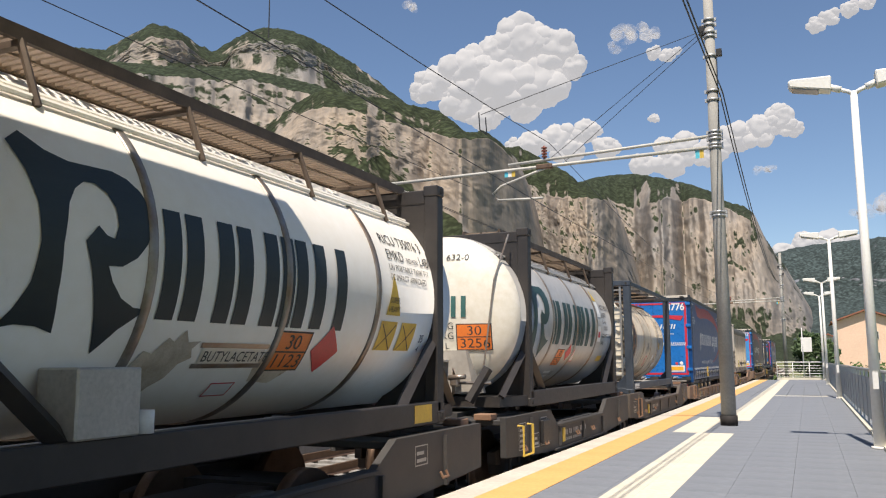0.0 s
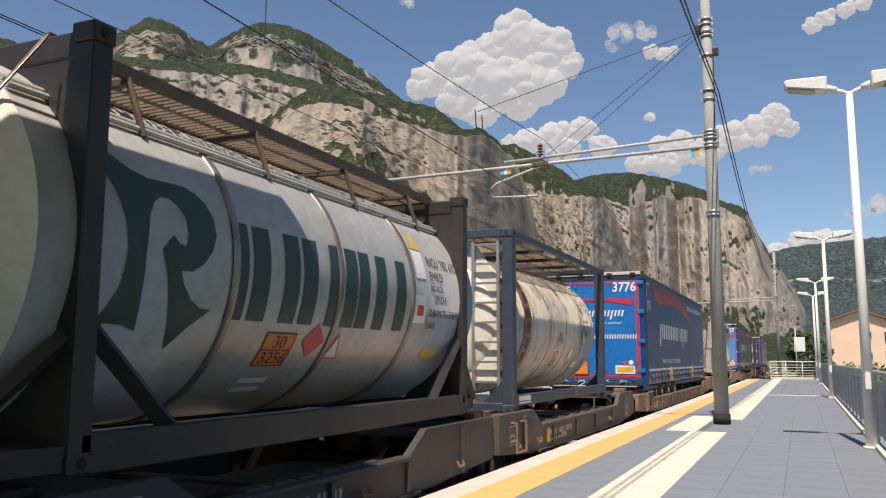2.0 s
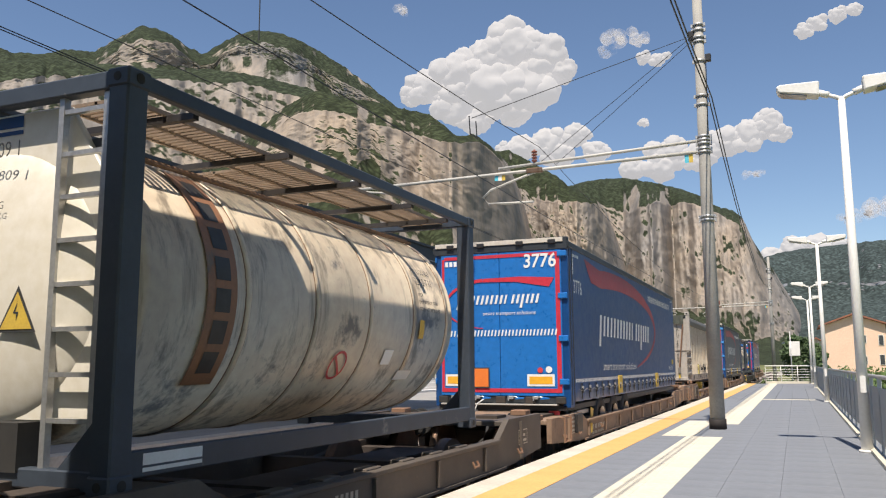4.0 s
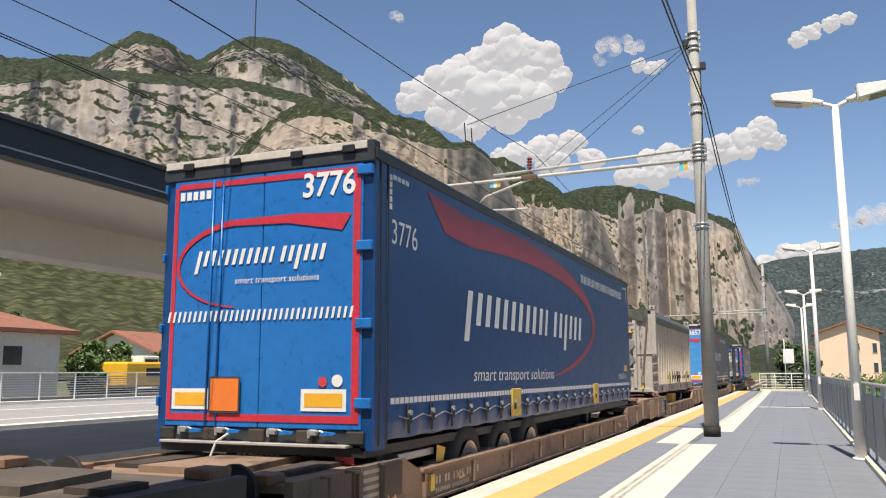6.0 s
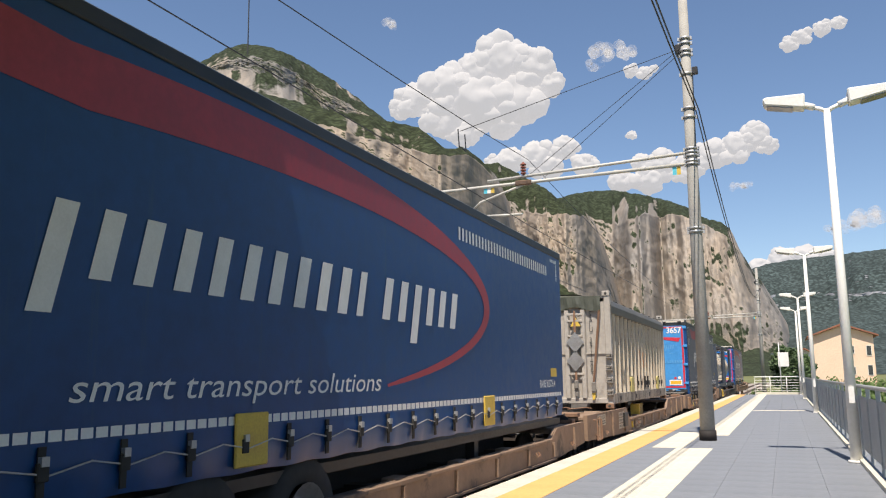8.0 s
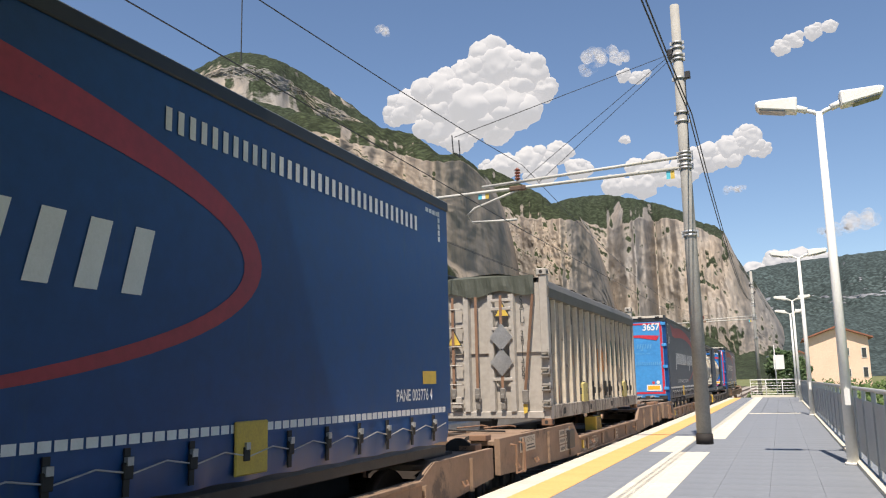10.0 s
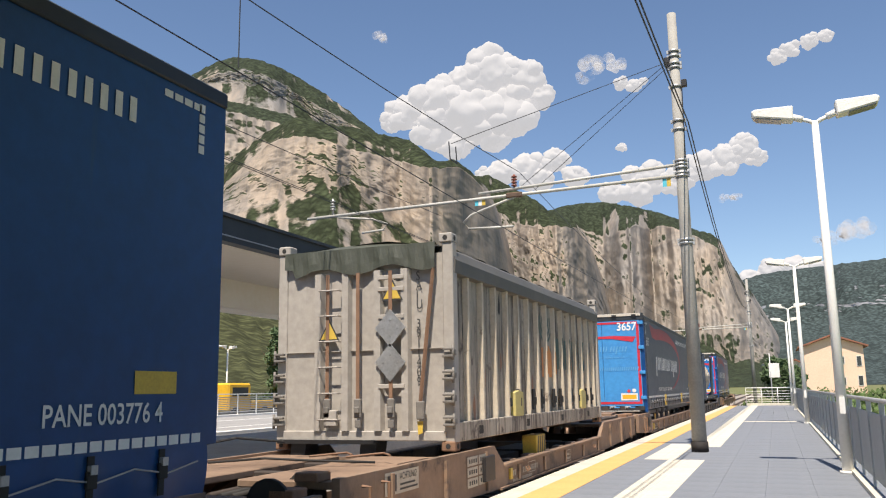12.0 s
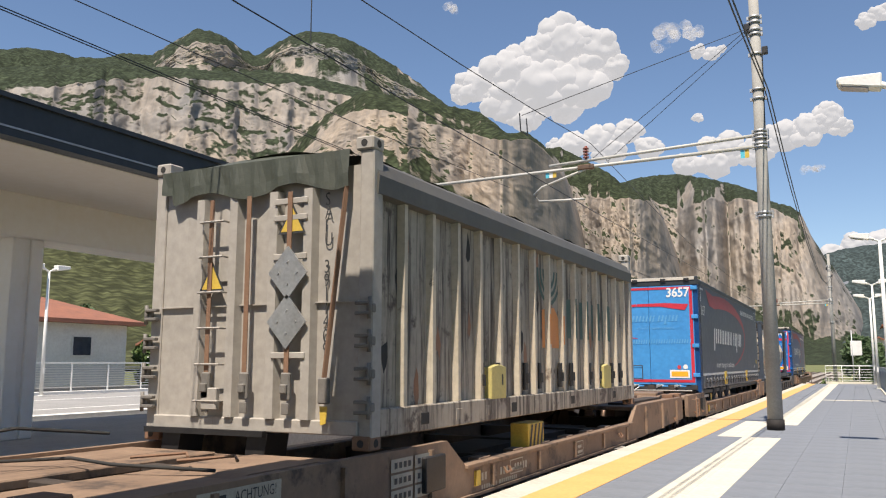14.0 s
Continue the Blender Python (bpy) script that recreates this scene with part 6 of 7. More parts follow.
        prev = ring
    part("skirt", s, side, t, "creased lower edge of the curtain")
    st = Shape()
    st.box(XS + 0.012, XS + 0.022, -0.025, 0.025, H0 - 0.3, H0 - 0.02)
    st.box(XS + 0.015, XS + 0.04, -0.04, 0.04, H0 - 0.2, H0 - 0.1, 0.006)
    strap_me = mesh_of("strap", st, "rubber")
    bk = Shape()
    bk.box(XS + 0.02, XS + 0.05, -0.025, 0.025, H0 - 0.12, H0 - 0.07)
    buckle_me = mesh_of("buckle", bk, "galv")
    for k in range(22):
        y = 0.75 + k * 0.585
        piece("strap", strap_me, t, (0, y, 0))
        piece("buckle", buckle_me, t, (0, y, 0))
    s = Shape()
    pts = []
    for k in range(45):
        y = 0.5 + k * 0.2925
        pts.append((XS + 0.03, y, H0 - 0.12 - (0.05 if k % 2 else 0.0)))
    s.tube(pts, 0.006, 5)
    part("tir_cable", s, "galv", t, "thin steel cable through the eyelets")
    for y in (4.15, 9.4):
        s = Shape()
        s.box(XS + 0.005, XS + 0.03, y, y + 0.4, H0 - 0.3, H0 + 0.08, 0.01)
        part("lifting_pad", s, "yellow", t, "scuffed yellow lifting point")
    # underframe
    for x in (-0.45, 0.45):
        s = Shape()
        s.box(x - 0.07, x + 0.07, 0.2, 12.5, 0.72, 1.15)
        part("chassis_beam", s, "black", t)
    s = Shape()
    s.box(-1.2, 1.2, 0.0, L, 1.05, 1.14)
    part("floor", s, "black", t)
    s = Shape()
    s.box(-1.2, 1.2, 0.0, 0.12, 1.16, 1.3, 0.01)
    part("rear_sill", s, "fascia", t)
    for x in (-1.1, -0.55, 0.0, 0.55, 1.1):
        s = Shape()
        s.box(x - 0.09, x + 0.09, -0.05, 0.05, 1.17, 1.29, 0.012)
        part("rear_buffer", s, "rubber" if abs(x) > 1 else "bogie", t)
    s = Shape()
    s.box(-1.15, 1.15, 0.05, 0.15, 0.78, 0.92, 0.01)
    part("underrun_bar", s, "black", t)
    put_end(t, "plate_bar", flat([rect(-0.26 + k * 0.065, -0.215 + k * 0.065, 0.97, 1.05) for k in range(8)]), "ink_grey", 0.03)
    put_end(t, "tail_lamp", flat([rect(0.86, 1.06, 0.98, 1.06)]), "hazard_red", 0.03)
    tyre = wheel_mesh(0.52, 0.38)
    bmesh.ops.rotate(tyre.bm, verts=tyre.bm.verts, matrix=Matrix.Rotation(radians(90), 3, "Z"))
    tyre_me = mesh_of("tyre", tyre, "rubber")
    rim = Shape()
    rim.turn([(0.001, 0.06), (0.1, 0.06), (0.12, 0.02), (0.2, 0.0), (0.27, 0.1), (0.3, 0.12)], 0, 0, 24)
    for k in range(10):
        a = k * 0.628
        rim.tube([(0.16 * math.cos(a), 0.0, 0.16 * math.sin(a)), (0.16 * math.cos(a), 0.07, 0.16 * math.sin(a))], 0.014, 6)
    bmesh.ops.rotate(rim.bm, verts=rim.bm.verts, matrix=Matrix.Rotation(radians(-90), 3, "Z"))
    rim_me = mesh_of("rim", rim, "alu")
    for y in (2.6, 3.9, 5.2):
        for sx in (-1, 1):
            w = piece("wheel", tyre_me, t, (sx * 1.03, y, 0.72))
            piece("rim", rim_me, w, (0.1, 0, 0))
        s = Shape()
        s.tube([(-1.0, y, 0.72), (1.0, y, 0.72)], 0.07, 8)
        part("axle", s, "black", t)
    s = Shape()
    s.box(0.95, 1.2, 0.7, 1.6, 0.95, 1.02)
    part("side_guard", s, "alu", t)
    put_side(t, "warning_flag", flat([[(1.55, 0.72), (1.72, 0.72), (1.85, 1.0), (1.6, 1.05)]]), "yellow", 1.24)
    for x in (1.05, -1.05):
        s = Shape()
        s.box(x - 0.06, x + 0.06, 9.5, 9.65, 0.55, 1.1)
        part("landing_leg", s, "black", t)
    return t


def bm_name(h, w):
    """Outlines of slanted upright strokes, a pair for each place, the first and eighth reaching below the line."""
    polys, u, sl = [], 0.0, 0.25
    for i in range(9):
        lw = w * (0.75 if i == 5 else 1.0)
        st = lw * 0.32
        low = -h * 0.5 if i in (0, 7) else 0.0
        for u0, z0 in ((u, low), (u + lw - st, 0.0))[: 1 if i == 5 else 2]:
            polys.append([(u0 + sl * z0, z0), (u0 + st + sl * z0, z0), (u0 + st + sl * h, h), (u0 + sl * h, h)])
        u += lw * 1.34
    return polys


def bulk_box(yc):
    """Ribbed bulk container with a tarpaulin roof, 9.1 m long."""
    t = rolling("bulk_container", "worn grey ribbed bulk container with a green tarpaulin roof", "container", yc)
    W, Z0, Z1, L = 1.25, 1.12, 3.66, 9.05
    for sx in (-1, 1):
        s = Shape()
        s.box(sx * (W - 0.1) - 0.02, sx * (W - 0.1) + 0.02, 0.1, L - 0.1, Z0 + 0.3, Z1 - 0.25)
        part("side_panel", s, "box_side", t, "dirty grey side sheet")
        s = Shape()
        s.box(min(sx * (W - 0.14), sx * W), max(sx * (W - 0.14), sx * W), 0.05, L - 0.05, Z0 + 0.1, Z0 + 0.34, 0.012)
        part("bottom_rail", s, "box_side", t)
        s = Shape()
        s.prism([(sx * (W - 0.12), Z1 - 0.38), (sx * (W + 0.02), Z1 - 0.36), (sx * (W + 0.03), Z1 - 0.2), (sx * (W - 0.02), Z1 - 0.08), (sx * (W - 0.15), Z1 + 0.0), (sx * (W - 0.2), Z1 - 0.1)], "y", 0.06, L - 0.04)
        part("tarp_edge", s, "tarp_side", t, "grey-brown tarpaulin folded over the edge")
        for k in range(15):
            y = 0.62 + k * 0.57
            s = Shape()
            s.prism([(sx * (W - 0.1), y - 0.06), (sx * (W - 0.012), y - 0.03), (sx * (W - 0.012), y + 0.03), (sx * (W - 0.1), y + 0.06)], "z", Z0 + 0.34, Z1 - 0.36)
            part("rib", s, "box_rib_lit", t)
    for y in (2.2, 3.55, 4.9, 6.3, 7.6):
        for d in (0.0, 0.5):
            s = Shape()
            s.box(W - 0.06, W - 0.02, y + 0.12 + d, y + 0.2 + d, 1.52, 1.85, 0.006)
            s.box(W - 0.05, W + 0.01, y + 0.14 + d, y + 0.18 + d, 1.6, 1.72)
            part("lashing_latch", s, "black", t)
    for y in (2.55, 7.1):
        s = Shape()
        s.prism([(y, 1.45), (y + 0.42, 1.45), (y + 0.42, 1.8), (y + 0.21, 1.83), (y, 1.8)], "x", W - 0.1, W + 0.008, 0.006)
        part("lifting_pocket", s, "pocket_yellow", t, "faded yellow lifting pocket")
    for k in range(11):
        s = Shape()
        y = 0.9 + k * 0.75
        s.box(W - 0.02, W + 0.004, y, y + 0.16, Z0 + 0.16, Z0 + 0.27, 0.004)
        part("rail_slot", s, "rubber" if k % 3 == 0 else "box_side", t)
    # tarpaulin roof
    s = Shape()
    bm = s.bm
    rows = []
    rnd = random.Random(8)
    for i in range(41):
        y = 0.0 + i * (L / 40)
        rows.append([bm.verts.new((-W + 0.12 + j * (2 * W - 0.24) / 12, y, Z1 - 0.02 + 0.1 * math.sin(math.pi * j / 12) + 0.02 * math.sin(i * 1.3 + j) + 0.012 * rnd.random())) for j in range(13)])
    for a, b in zip(rows, rows[1:]):
        for j in range(12):
            bm.faces.new((a[j], a[j + 1], b[j + 1], b[j])).smooth = True
    part("roof_tarp", s, "tarp", t)
    s = Shape()
    bm = s.bm
    prev = None
    for j in range(41):
        x = -W + 0.12 + j * 0.0545
        fold = 0.012 * math.sin(j * 1.4) + 0.012 * math.sin(j * 0.6) + 0.01 * rnd.random()
        drop = 0.27 + 0.05 * math.sin(j * 0.35 + 1) - (0.12 if j < 3 else 0)
        ring = [bm.verts.new((x, 0.02, Z1 + 0.0 + 0.08 * math.sin(math.pi * j / 40))), bm.verts.new((x, -0.055 + fold * 0.4, Z1 + 0.03)), bm.verts.new((x, -0.065 + fold * 1.3, Z1 - drop * 0.6)), bm.verts.new((x, -0.065 + fold, Z1 - drop))]
        if prev:
            for i in range(3):
                bm.faces.new((prev[i], ring[i], ring[i + 1], prev[i + 1]))
        prev = ring
    part("tarp_flap", s, "tarp", t, "creased green tarpaulin flap over the doors")
    # corner posts and castings
    for y in (0.08, L - 0.08):
        for sx in (-1, 1):
            s = Shape()
            s.box(sx * 1.19 - 0.07, sx * 1.19 + 0.07, y - 0.08, y + 0.08, Z0 + 0.1, Z1 + 0.02, 0.01)
            part("corner_post", s, "box_grey", t)
            for z in (Z0, Z1 + 0.02):
                s = Shape()
                s.box(sx * 1.17 - 0.09, sx * 1.17 + 0.09, y - 0.1, y + 0.09, z, z + 0.12, 0.014)
                cc = part("corner_casting", s, "strap" if z < 2 else "box_grey", t)
                s = Shape()
                s.tube([(sx * 1.17, y - 0.104, z + 0.06), (sx * 1.17, y - 0.08, z + 0.06)], 0.032, 10)
                s.tube([(sx * 1.264, y, z + 0.06), (sx * 1.24, y, z + 0.06)], 0.035, 10)
                part("hole", s, "rubber", cc)
    # end door
    s = Shape()
    s.box(-1.12, 1.12, 0.02, 0.08, Z0 + 0.2, Z1 - 0.1)
    part("end_door", s, "box_grey", t, "grey steel end door")
    s = Shape()
    s.box(-1.14, 1.14, -0.03, 0.08, Z0 + 0.12, Z0 + 0.24, 0.01)
    s.box(-1.12, 1.12, -0.01, 0.08, 2.36, 2.37)
    part("door_sill", s, "box_grey", t)
    for x in (-0.62, -0.22, 0.24, 0.62):
        s = Shape()
        s.prism([(x - 0.07, 0.02), (x - 0.045, -0.06), (x + 0.045, -0.06), (x + 0.07, 0.02)], "z", Z0 + 0.24, Z1 - 0.28)
        part("door_rib", s, "box_grey", t)
    for x in (-0.46, -0.02, 0.44):
        s = Shape()
        s.box(x - 0.025, x + 0.025, -0.085, -0.078, 1.72, Z1 - 0.3)
        part("strap", s, "strap", t, "rusty brown lashing strap")
        s = Shape()
        s.box(x - 0.05, x + 0.05, -0.1, -0.06, 1.52, 1.76, 0.012)
        s.box(x - 0.035, x + 0.035, -0.13, -0.09, 1.58, 1.66, 0.008)
        s.box(x - 0.04, x + 0.04, -0.09, -0.07, 1.4, 1.5, 0.006)
        part("ratchet", s, "hinge_steel", t, "grimy steel ratchet buckle")
    s = Shape()
    s.tube([(1.02, -0.06, Z1 - 0.3), (0.84, -0.08, 1.72)], 0.025, 4)
    part("strap", s, "strap", t)
    s = Shape()
    s.box(0.79, 0.89, -0.11, -0.05, 1.5, 1.72, 0.012)
    part("ratchet", s, "hinge_steel", t)
    put_end(t, "yellow_tag", flat([[(0.8, 1.32), (0.86, 1.34), (0.87, 1.48), (0.79, 1.48)]]), "yellow", -0.07)
    for k in range(6):
        s = Shape()
        z = 1.5 + k * 0.33
        s.tube([(-0.58, -0.02, z), (-0.58, -0.1, z), (-0.3, -0.1, z), (-0.3, -0.02, z)], 0.012, 6)
        part("ladder_rung", s, "box_grey", t)
    for z in (1.88, 2.75, 3.1, 3.25):
        s = Shape()
        s.box(0.26, 0.62, -0.075, -0.05, z, z + 0.055, 0.006)
        part("cross_bar", s, "box_grey", t)
    for z in (2.63, 2.2):
        s = Shape()
        bm = s.bm
        q = [bm.verts.new(p) for p in ((0.44 - 0.21, -0.1, z), (0.44, -0.1, z - 0.24), (0.44 + 0.21, -0.1, z), (0.44, -0.1, z + 0.24))]
        q2 = [bm.verts.new((v.co.x, -0.085, v.co.z)) for v in q]
        bm.faces.new(q), bm.faces.new(q2[::-1])
        for i in range(4):
            bm.faces.new((q[i], q2[i], q2[(i + 1) % 4], q[(i + 1) % 4]))
        pl = part("placard_holder", s, "alu", t, "blank grey diamond placard holder")
        s = Shape()
        for dx, dz in ((0.1, 0), (-0.1, 0), (0, 0.1), (0, -0.1)):
            s.tube([(0.44 + dx, -0.108, z + dz), (0.44 + dx, -0.1, z + dz)], 0.012, 6)
        part("rivet", s, "galv", pl)
    for x, z in ((-0.44, 2.5), (0.46, 2.98)):
        put_end(t, "triangle_rim", flat([[(x - 0.15, z), (x + 0.15, z), (x, z + 0.28)]]), "text_black", -0.072)
        put_end(t, "warning_triangle", flat([[(x - 0.12, z + 0.02), (x + 0.12, z + 0.02), (x, z + 0.24)]]), "yellow", -0.074, "yellow warning triangle")
    code = "SAIU 3911409"
    for i, ch in enumerate(code):
        if ch != " ":
            put_end(t, "lettering", moved(letters(ch, 0.17, 0, 0.75), 0.76, 3.22 - i * 0.12), "text_black", 0.0)
    s = Shape()
    s.box(-0.5, -0.32, -0.1, -0.04, 1.42, 1.62, 0.01)
    part("document_box", s, "box_grey", t)
    for sx in (-1, 1):
        for k in range(4):
            s = Shape()
            z = 1.42 + k * 0.275
            s.box(sx * 1.2 - 0.075, sx * 1.2 + 0.075, -0.075, -0.02, z, z + 0.03, 0.006)
            s.box(sx * 1.2 - 0.075, sx * 1.2 + 0.075, -0.075, -0.02, z + 0.085, z + 0.115, 0.006)
            s.tube([(sx * 1.265, -0.055, z - 0.035), (sx * 1.265, -0.055, z + 0.15)], 0.018, 8)
            s.box(sx * 1.25 - 0.03, sx * 1.25 + 0.03, -0.04, 0.03, z + 0.02, z + 0.095, 0.008)
            part("hinge", s, "hinge_steel", t, "grimy steel door hinge")
    s = Shape()
    for x in (-0.95, 0.05):
        s.prism([(x - 0.1, 0.85), (x + 0.1, 0.85), (x + 0.16, 1.22), (x - 0.06, 1.22)], "y", -0.02, 0.3)
    s.box(-1.2, 0.2, -0.08, 0.1, 1.2, 1.25)
    part("support_leg", s, "black", t)
    rnd = random.Random(12)
    for k in range(26):
        y, z = 0.25 + rnd.random() * 8.5, 1.5 + rnd.random() * 1.7
        n = 7
        poly = [(y + (0.03 + 0.05 * rnd.random()) * math.cos(i * 6.28 / n), z + (0.06 + 0.16 * rnd.random()) * math.sin(i * 6.28 / n)) for i in range(n)]
        put_side(t, "rust_patch", flat([poly]), "faded_brown" if k % 3 else "rubber", W - 0.0785)
    # faded emblem on the side
    x = W - 0.008
    ring = []
    for k in range(3):
        for i in range(10):
            a, b = math.pi * (1 + i / 10), math.pi * (1 + (i + 1) / 10)
            r0, r1 = 0.2 + k * 0.11, 0.26 + k * 0.11
            ring.append([(4.75 + r0 * math.cos(a), 3.1 + r0 * math.sin(a)), (4.75 + r1 * math.cos(a), 3.1 + r1 * math.sin(a)), (4.75 + r1 * math.cos(b), 3.1 + r1 * math.sin(b)), (4.75 + r0 * math.cos(b), 3.1 + r0 * math.sin(b))])
    put_side(t, "faded_emblem", flat(ring), "faded_green", W - 0.078)
    put_side(t, "faded_emblem", flat([[(4.45, 2.05), (5.2, 2.05), (5.2, 2.4), (4.95, 2.6), (4.45, 2.55)]]), "faded_orange", W - 0.076, "faded orange block")
    put_side(t, "faded_emblem", flat([[(5.5 + i * 0.62, 2.2), (5.98 + i * 0.62, 2.2), (5.98 + i * 0.62, 2.8), (5.5 + i * 0.62, 2.75)] for i in range(4)]), "faded_green", W - 0.077, "faded green blocks")
    for k in range(15):
        y = 0.62 + k * 0.57
        if 4.4 < y < 8.0:
            put_side(t, "faded_emblem", flat([rect(y - 0.028, y + 0.028, 2.1 if y < 5.2 else 2.2, 2.5 if y < 5.2 else 2.78)]), "faded_orange" if y < 5.2 else "faded_green", W - 0.009)
    return t


# ---- wagons ----
def wagon(y0, y1, material, label, bogies, marks, end_low=1.12, mid=0.86, flatend=2.2, well=0.0):
    w = rolling("flat_wagon", label, "wagon", y0, "wagons")
    L = y1 - y0
    prof = [(0.0, 0.62), (0.0, end_low), (flatend, end_low), (flatend + 0.45, mid), (L - flatend - 0.45, mid), (L - flatend, end_low), (L, end_low), (L, 0.62), (L - flatend + 0.2, 0.52), (flatend - 0.2, 0.52)]
    for sx in (-1, 1):
        s = Shape()
        s.prism(prof, "x", min(sx * 1.22, sx * 1.3), max(sx * 1.22, sx * 1.3))
        part("side_beam", s, material, w)
        s = Shape()
        s.box(min(sx * 1.18, sx * 1.335), max(sx * 1.18, sx * 1.335), flatend + 0.4, L - flatend - 0.4, mid - 0.01, mid + 0.03, 0.006)
        s.box(min(sx * 1.18, sx * 1.335), max(sx * 1.18, sx * 1.335), flatend + 0.2, L - flatend - 0.2, 0.5, 0.53)
        part("flange", s, material, w)
        k = 1.0
        while k < L - 0.6:
            s = Shape()
            hi = end_low - 0.05 if (k < flatend or k > L - flatend) else mid - 0.03
            s.prism([(min(sx * 1.3, sx * 1.34), 0), (max(sx * 1.3, sx * 1.34), 0), (max(sx * 1.3, sx * 1.34), 0.05), (min(sx * 1.3, sx * 1.34), 0.05)], "z", 0.56, hi)
            bmesh.ops.translate(s.bm, verts=s.bm.verts, vec=(0, k, 0))
            part("stiffener", s, material, w)
            k += 1.45
    for a, b in ((0, flatend), (L - flatend, L)):
        if well and a == 0:
            for x0, x1 in ((-1.22, -0.2), (0.22, 1.22)):
                s = Shape()
                s.box(x0, x1, a + 0.02, well, end_low - 0.1, end_low - 0.03, 0.01)
                part("end_deck", s, material, w, "dusty steel end deck")
            s = Shape()
            s.prism([(well - 0.02, end_low - 0.04), (well + 0.5, end_low - 0.3), (well + 0.5, end_low - 0.36), (well - 0.02, end_low - 0.11)], "x", -1.2, 1.2, 0.006)
            part("deck_ramp", s, material, w, "dusty sloping plate into the pocket")
            for k in range(3):
                s = Shape()
                s.tube([(-0.15 + k * 0.13, a + 0.1, end_low - 0.2), (-0.1 + k * 0.12, well * 0.5, end_low - 0.16), (-0.16 + k * 0.13, well, end_low - 0.2)], 0.03, 8)
                part("brake_pipe", s, "rubber" if k else "bogie", w, "dark pipe lying in the well")
            for y in (0.9, 1.9):
                s = Shape()
                s.box(-0.22, 0.24, y, y + 0.14, end_low - 0.16, end_low - 0.05, 0.01)
                part("well_bridge", s, "bogie", w)
            continue
        s = Shape()
        s.box(-1.22, 1.22, a + 0.02, b - 0.02, end_low - 0.1, end_low - 0.03, 0.01)
        part("end_deck", s, material, w, "dusty steel end deck")
        s = Shape()
        s.prism([(-0.5, a + 0.3), (0.5, a + 0.3), (0.35, b - 0.3), (-0.35, b - 0.3)], "z", end_low - 0.03, end_low + 0.03)
        part("deck_plate", s, material, w)
        # dark plates laid on the deck stand in for the shade in open slots
        for x in (-0.8, 0.8):
            s = Shape()
            s.box(x - 0.16, x + 0.16, a + 0.5, b - 0.6, end_low - 0.028, end_low + 0.012)
            part("deck_hatch", s, "bogie", w)
    s = Shape()
    s.box(-0.35, 0.35, flatend, L - flatend, 0.5, 0.72)
    part("centre_beam", s, "bogie", w)
    for k in range(1, int((L - 2 * flatend) / 2.2) + 1):
        s = Shape()
        y = flatend + k * 2.2
        if y < L - flatend:
            s.box(-1.22, 1.22, y - 0.1, y + 0.1, 0.55, 0.75)
            part("cross_beam", s, "bogie", w)
    for x in (-1, 1):
        for y in (0.05, L - 0.05):
            s = Shape()
            s.box(x * 1.0 - 0.12, x * 1.0 + 0.12, y - 0.12, y + 0.12, end_low - 0.03, end_low + 0.05, 0.01)
            part("twist_lock", s, "strap", w)
    for y in (0.6, 1.6, flatend + 1.4, L - flatend - 1.4, L - 1.2):
        s = Shape()
        s.tube([(1.34, y - 0.07, 0.72), (1.37, y - 0.07, 0.66), (1.37, y + 0.07, 0.66), (1.34, y + 0.07, 0.72)], 0.015, 6)
        part("tow_ring", s, "strap", w)
    s = Shape()
    s.tube([(1.34, 0.35, 1.0), (1.42, 0.35, 1.0), (1.42, 0.35, 0.62), (1.42, 0.75, 0.62), (1.42, 0.75, 1.0), (1.34, 0.75, 1.0)], 0.018, 6)
    part("shunter_handle", s, "yellow" if material == "wagon_black" else "strap", w, "bent shunter's handrail")
    for a in (0.3, L - 0.65):
        s = Shape()
        s.tube([(1.25, a, 0.6), (1.25, a, 0.28)], 0.014, 6)
        s.tube([(1.25, a + 0.35, 0.6), (1.25, a + 0.35, 0.28)], 0.014, 6)
        s.box(1.08, 1.3, a - 0.02, a + 0.37, 0.25, 0.28)
        part("step", s, "bogie", w, "hanging shunter's step")
    s = Shape()
    s.tube([(0.25, -0.02, 0.9), (0.28, -0.2, 0.7), (0.2, -0.34, 0.62)], 0.025, 8)
    part("brake_hose", s, "rubber", w)
    s = Shape()
    s.tube([(0.75, flatend + 1.2, 0.62), (0.75, flatend + 2.1, 0.62)], 0.15, 14)
    part("air_tank", s, "bogie", w)
    s = Shape()
    s.box(1.3, 1.33, flatend + 0.62, flatend + 0.72, 0.6, mid - 0.05)
    part("hook_plate", s, "yellow", w, "yellow painted hook plate")
    for k in range(6):
        s = Shape()
        q = flatend + 0.9 + k * (L - 2 * flatend - 1.8) / 6
        s.box(1.1, 1.24, q, q + 0.3, mid - 0.02, mid + 0.05, 0.01)
        part("container_stop", s, material, w)
    s = Shape()
    s.box(1.305, 1.36, flatend - 0.55, flatend - 0.15, 0.68, 1.0, 0.01)
    part("card_holder", s, "black", w, "black card holder")
    ink = "ink_grey" if material == "wagon_black" else "ink_tan"
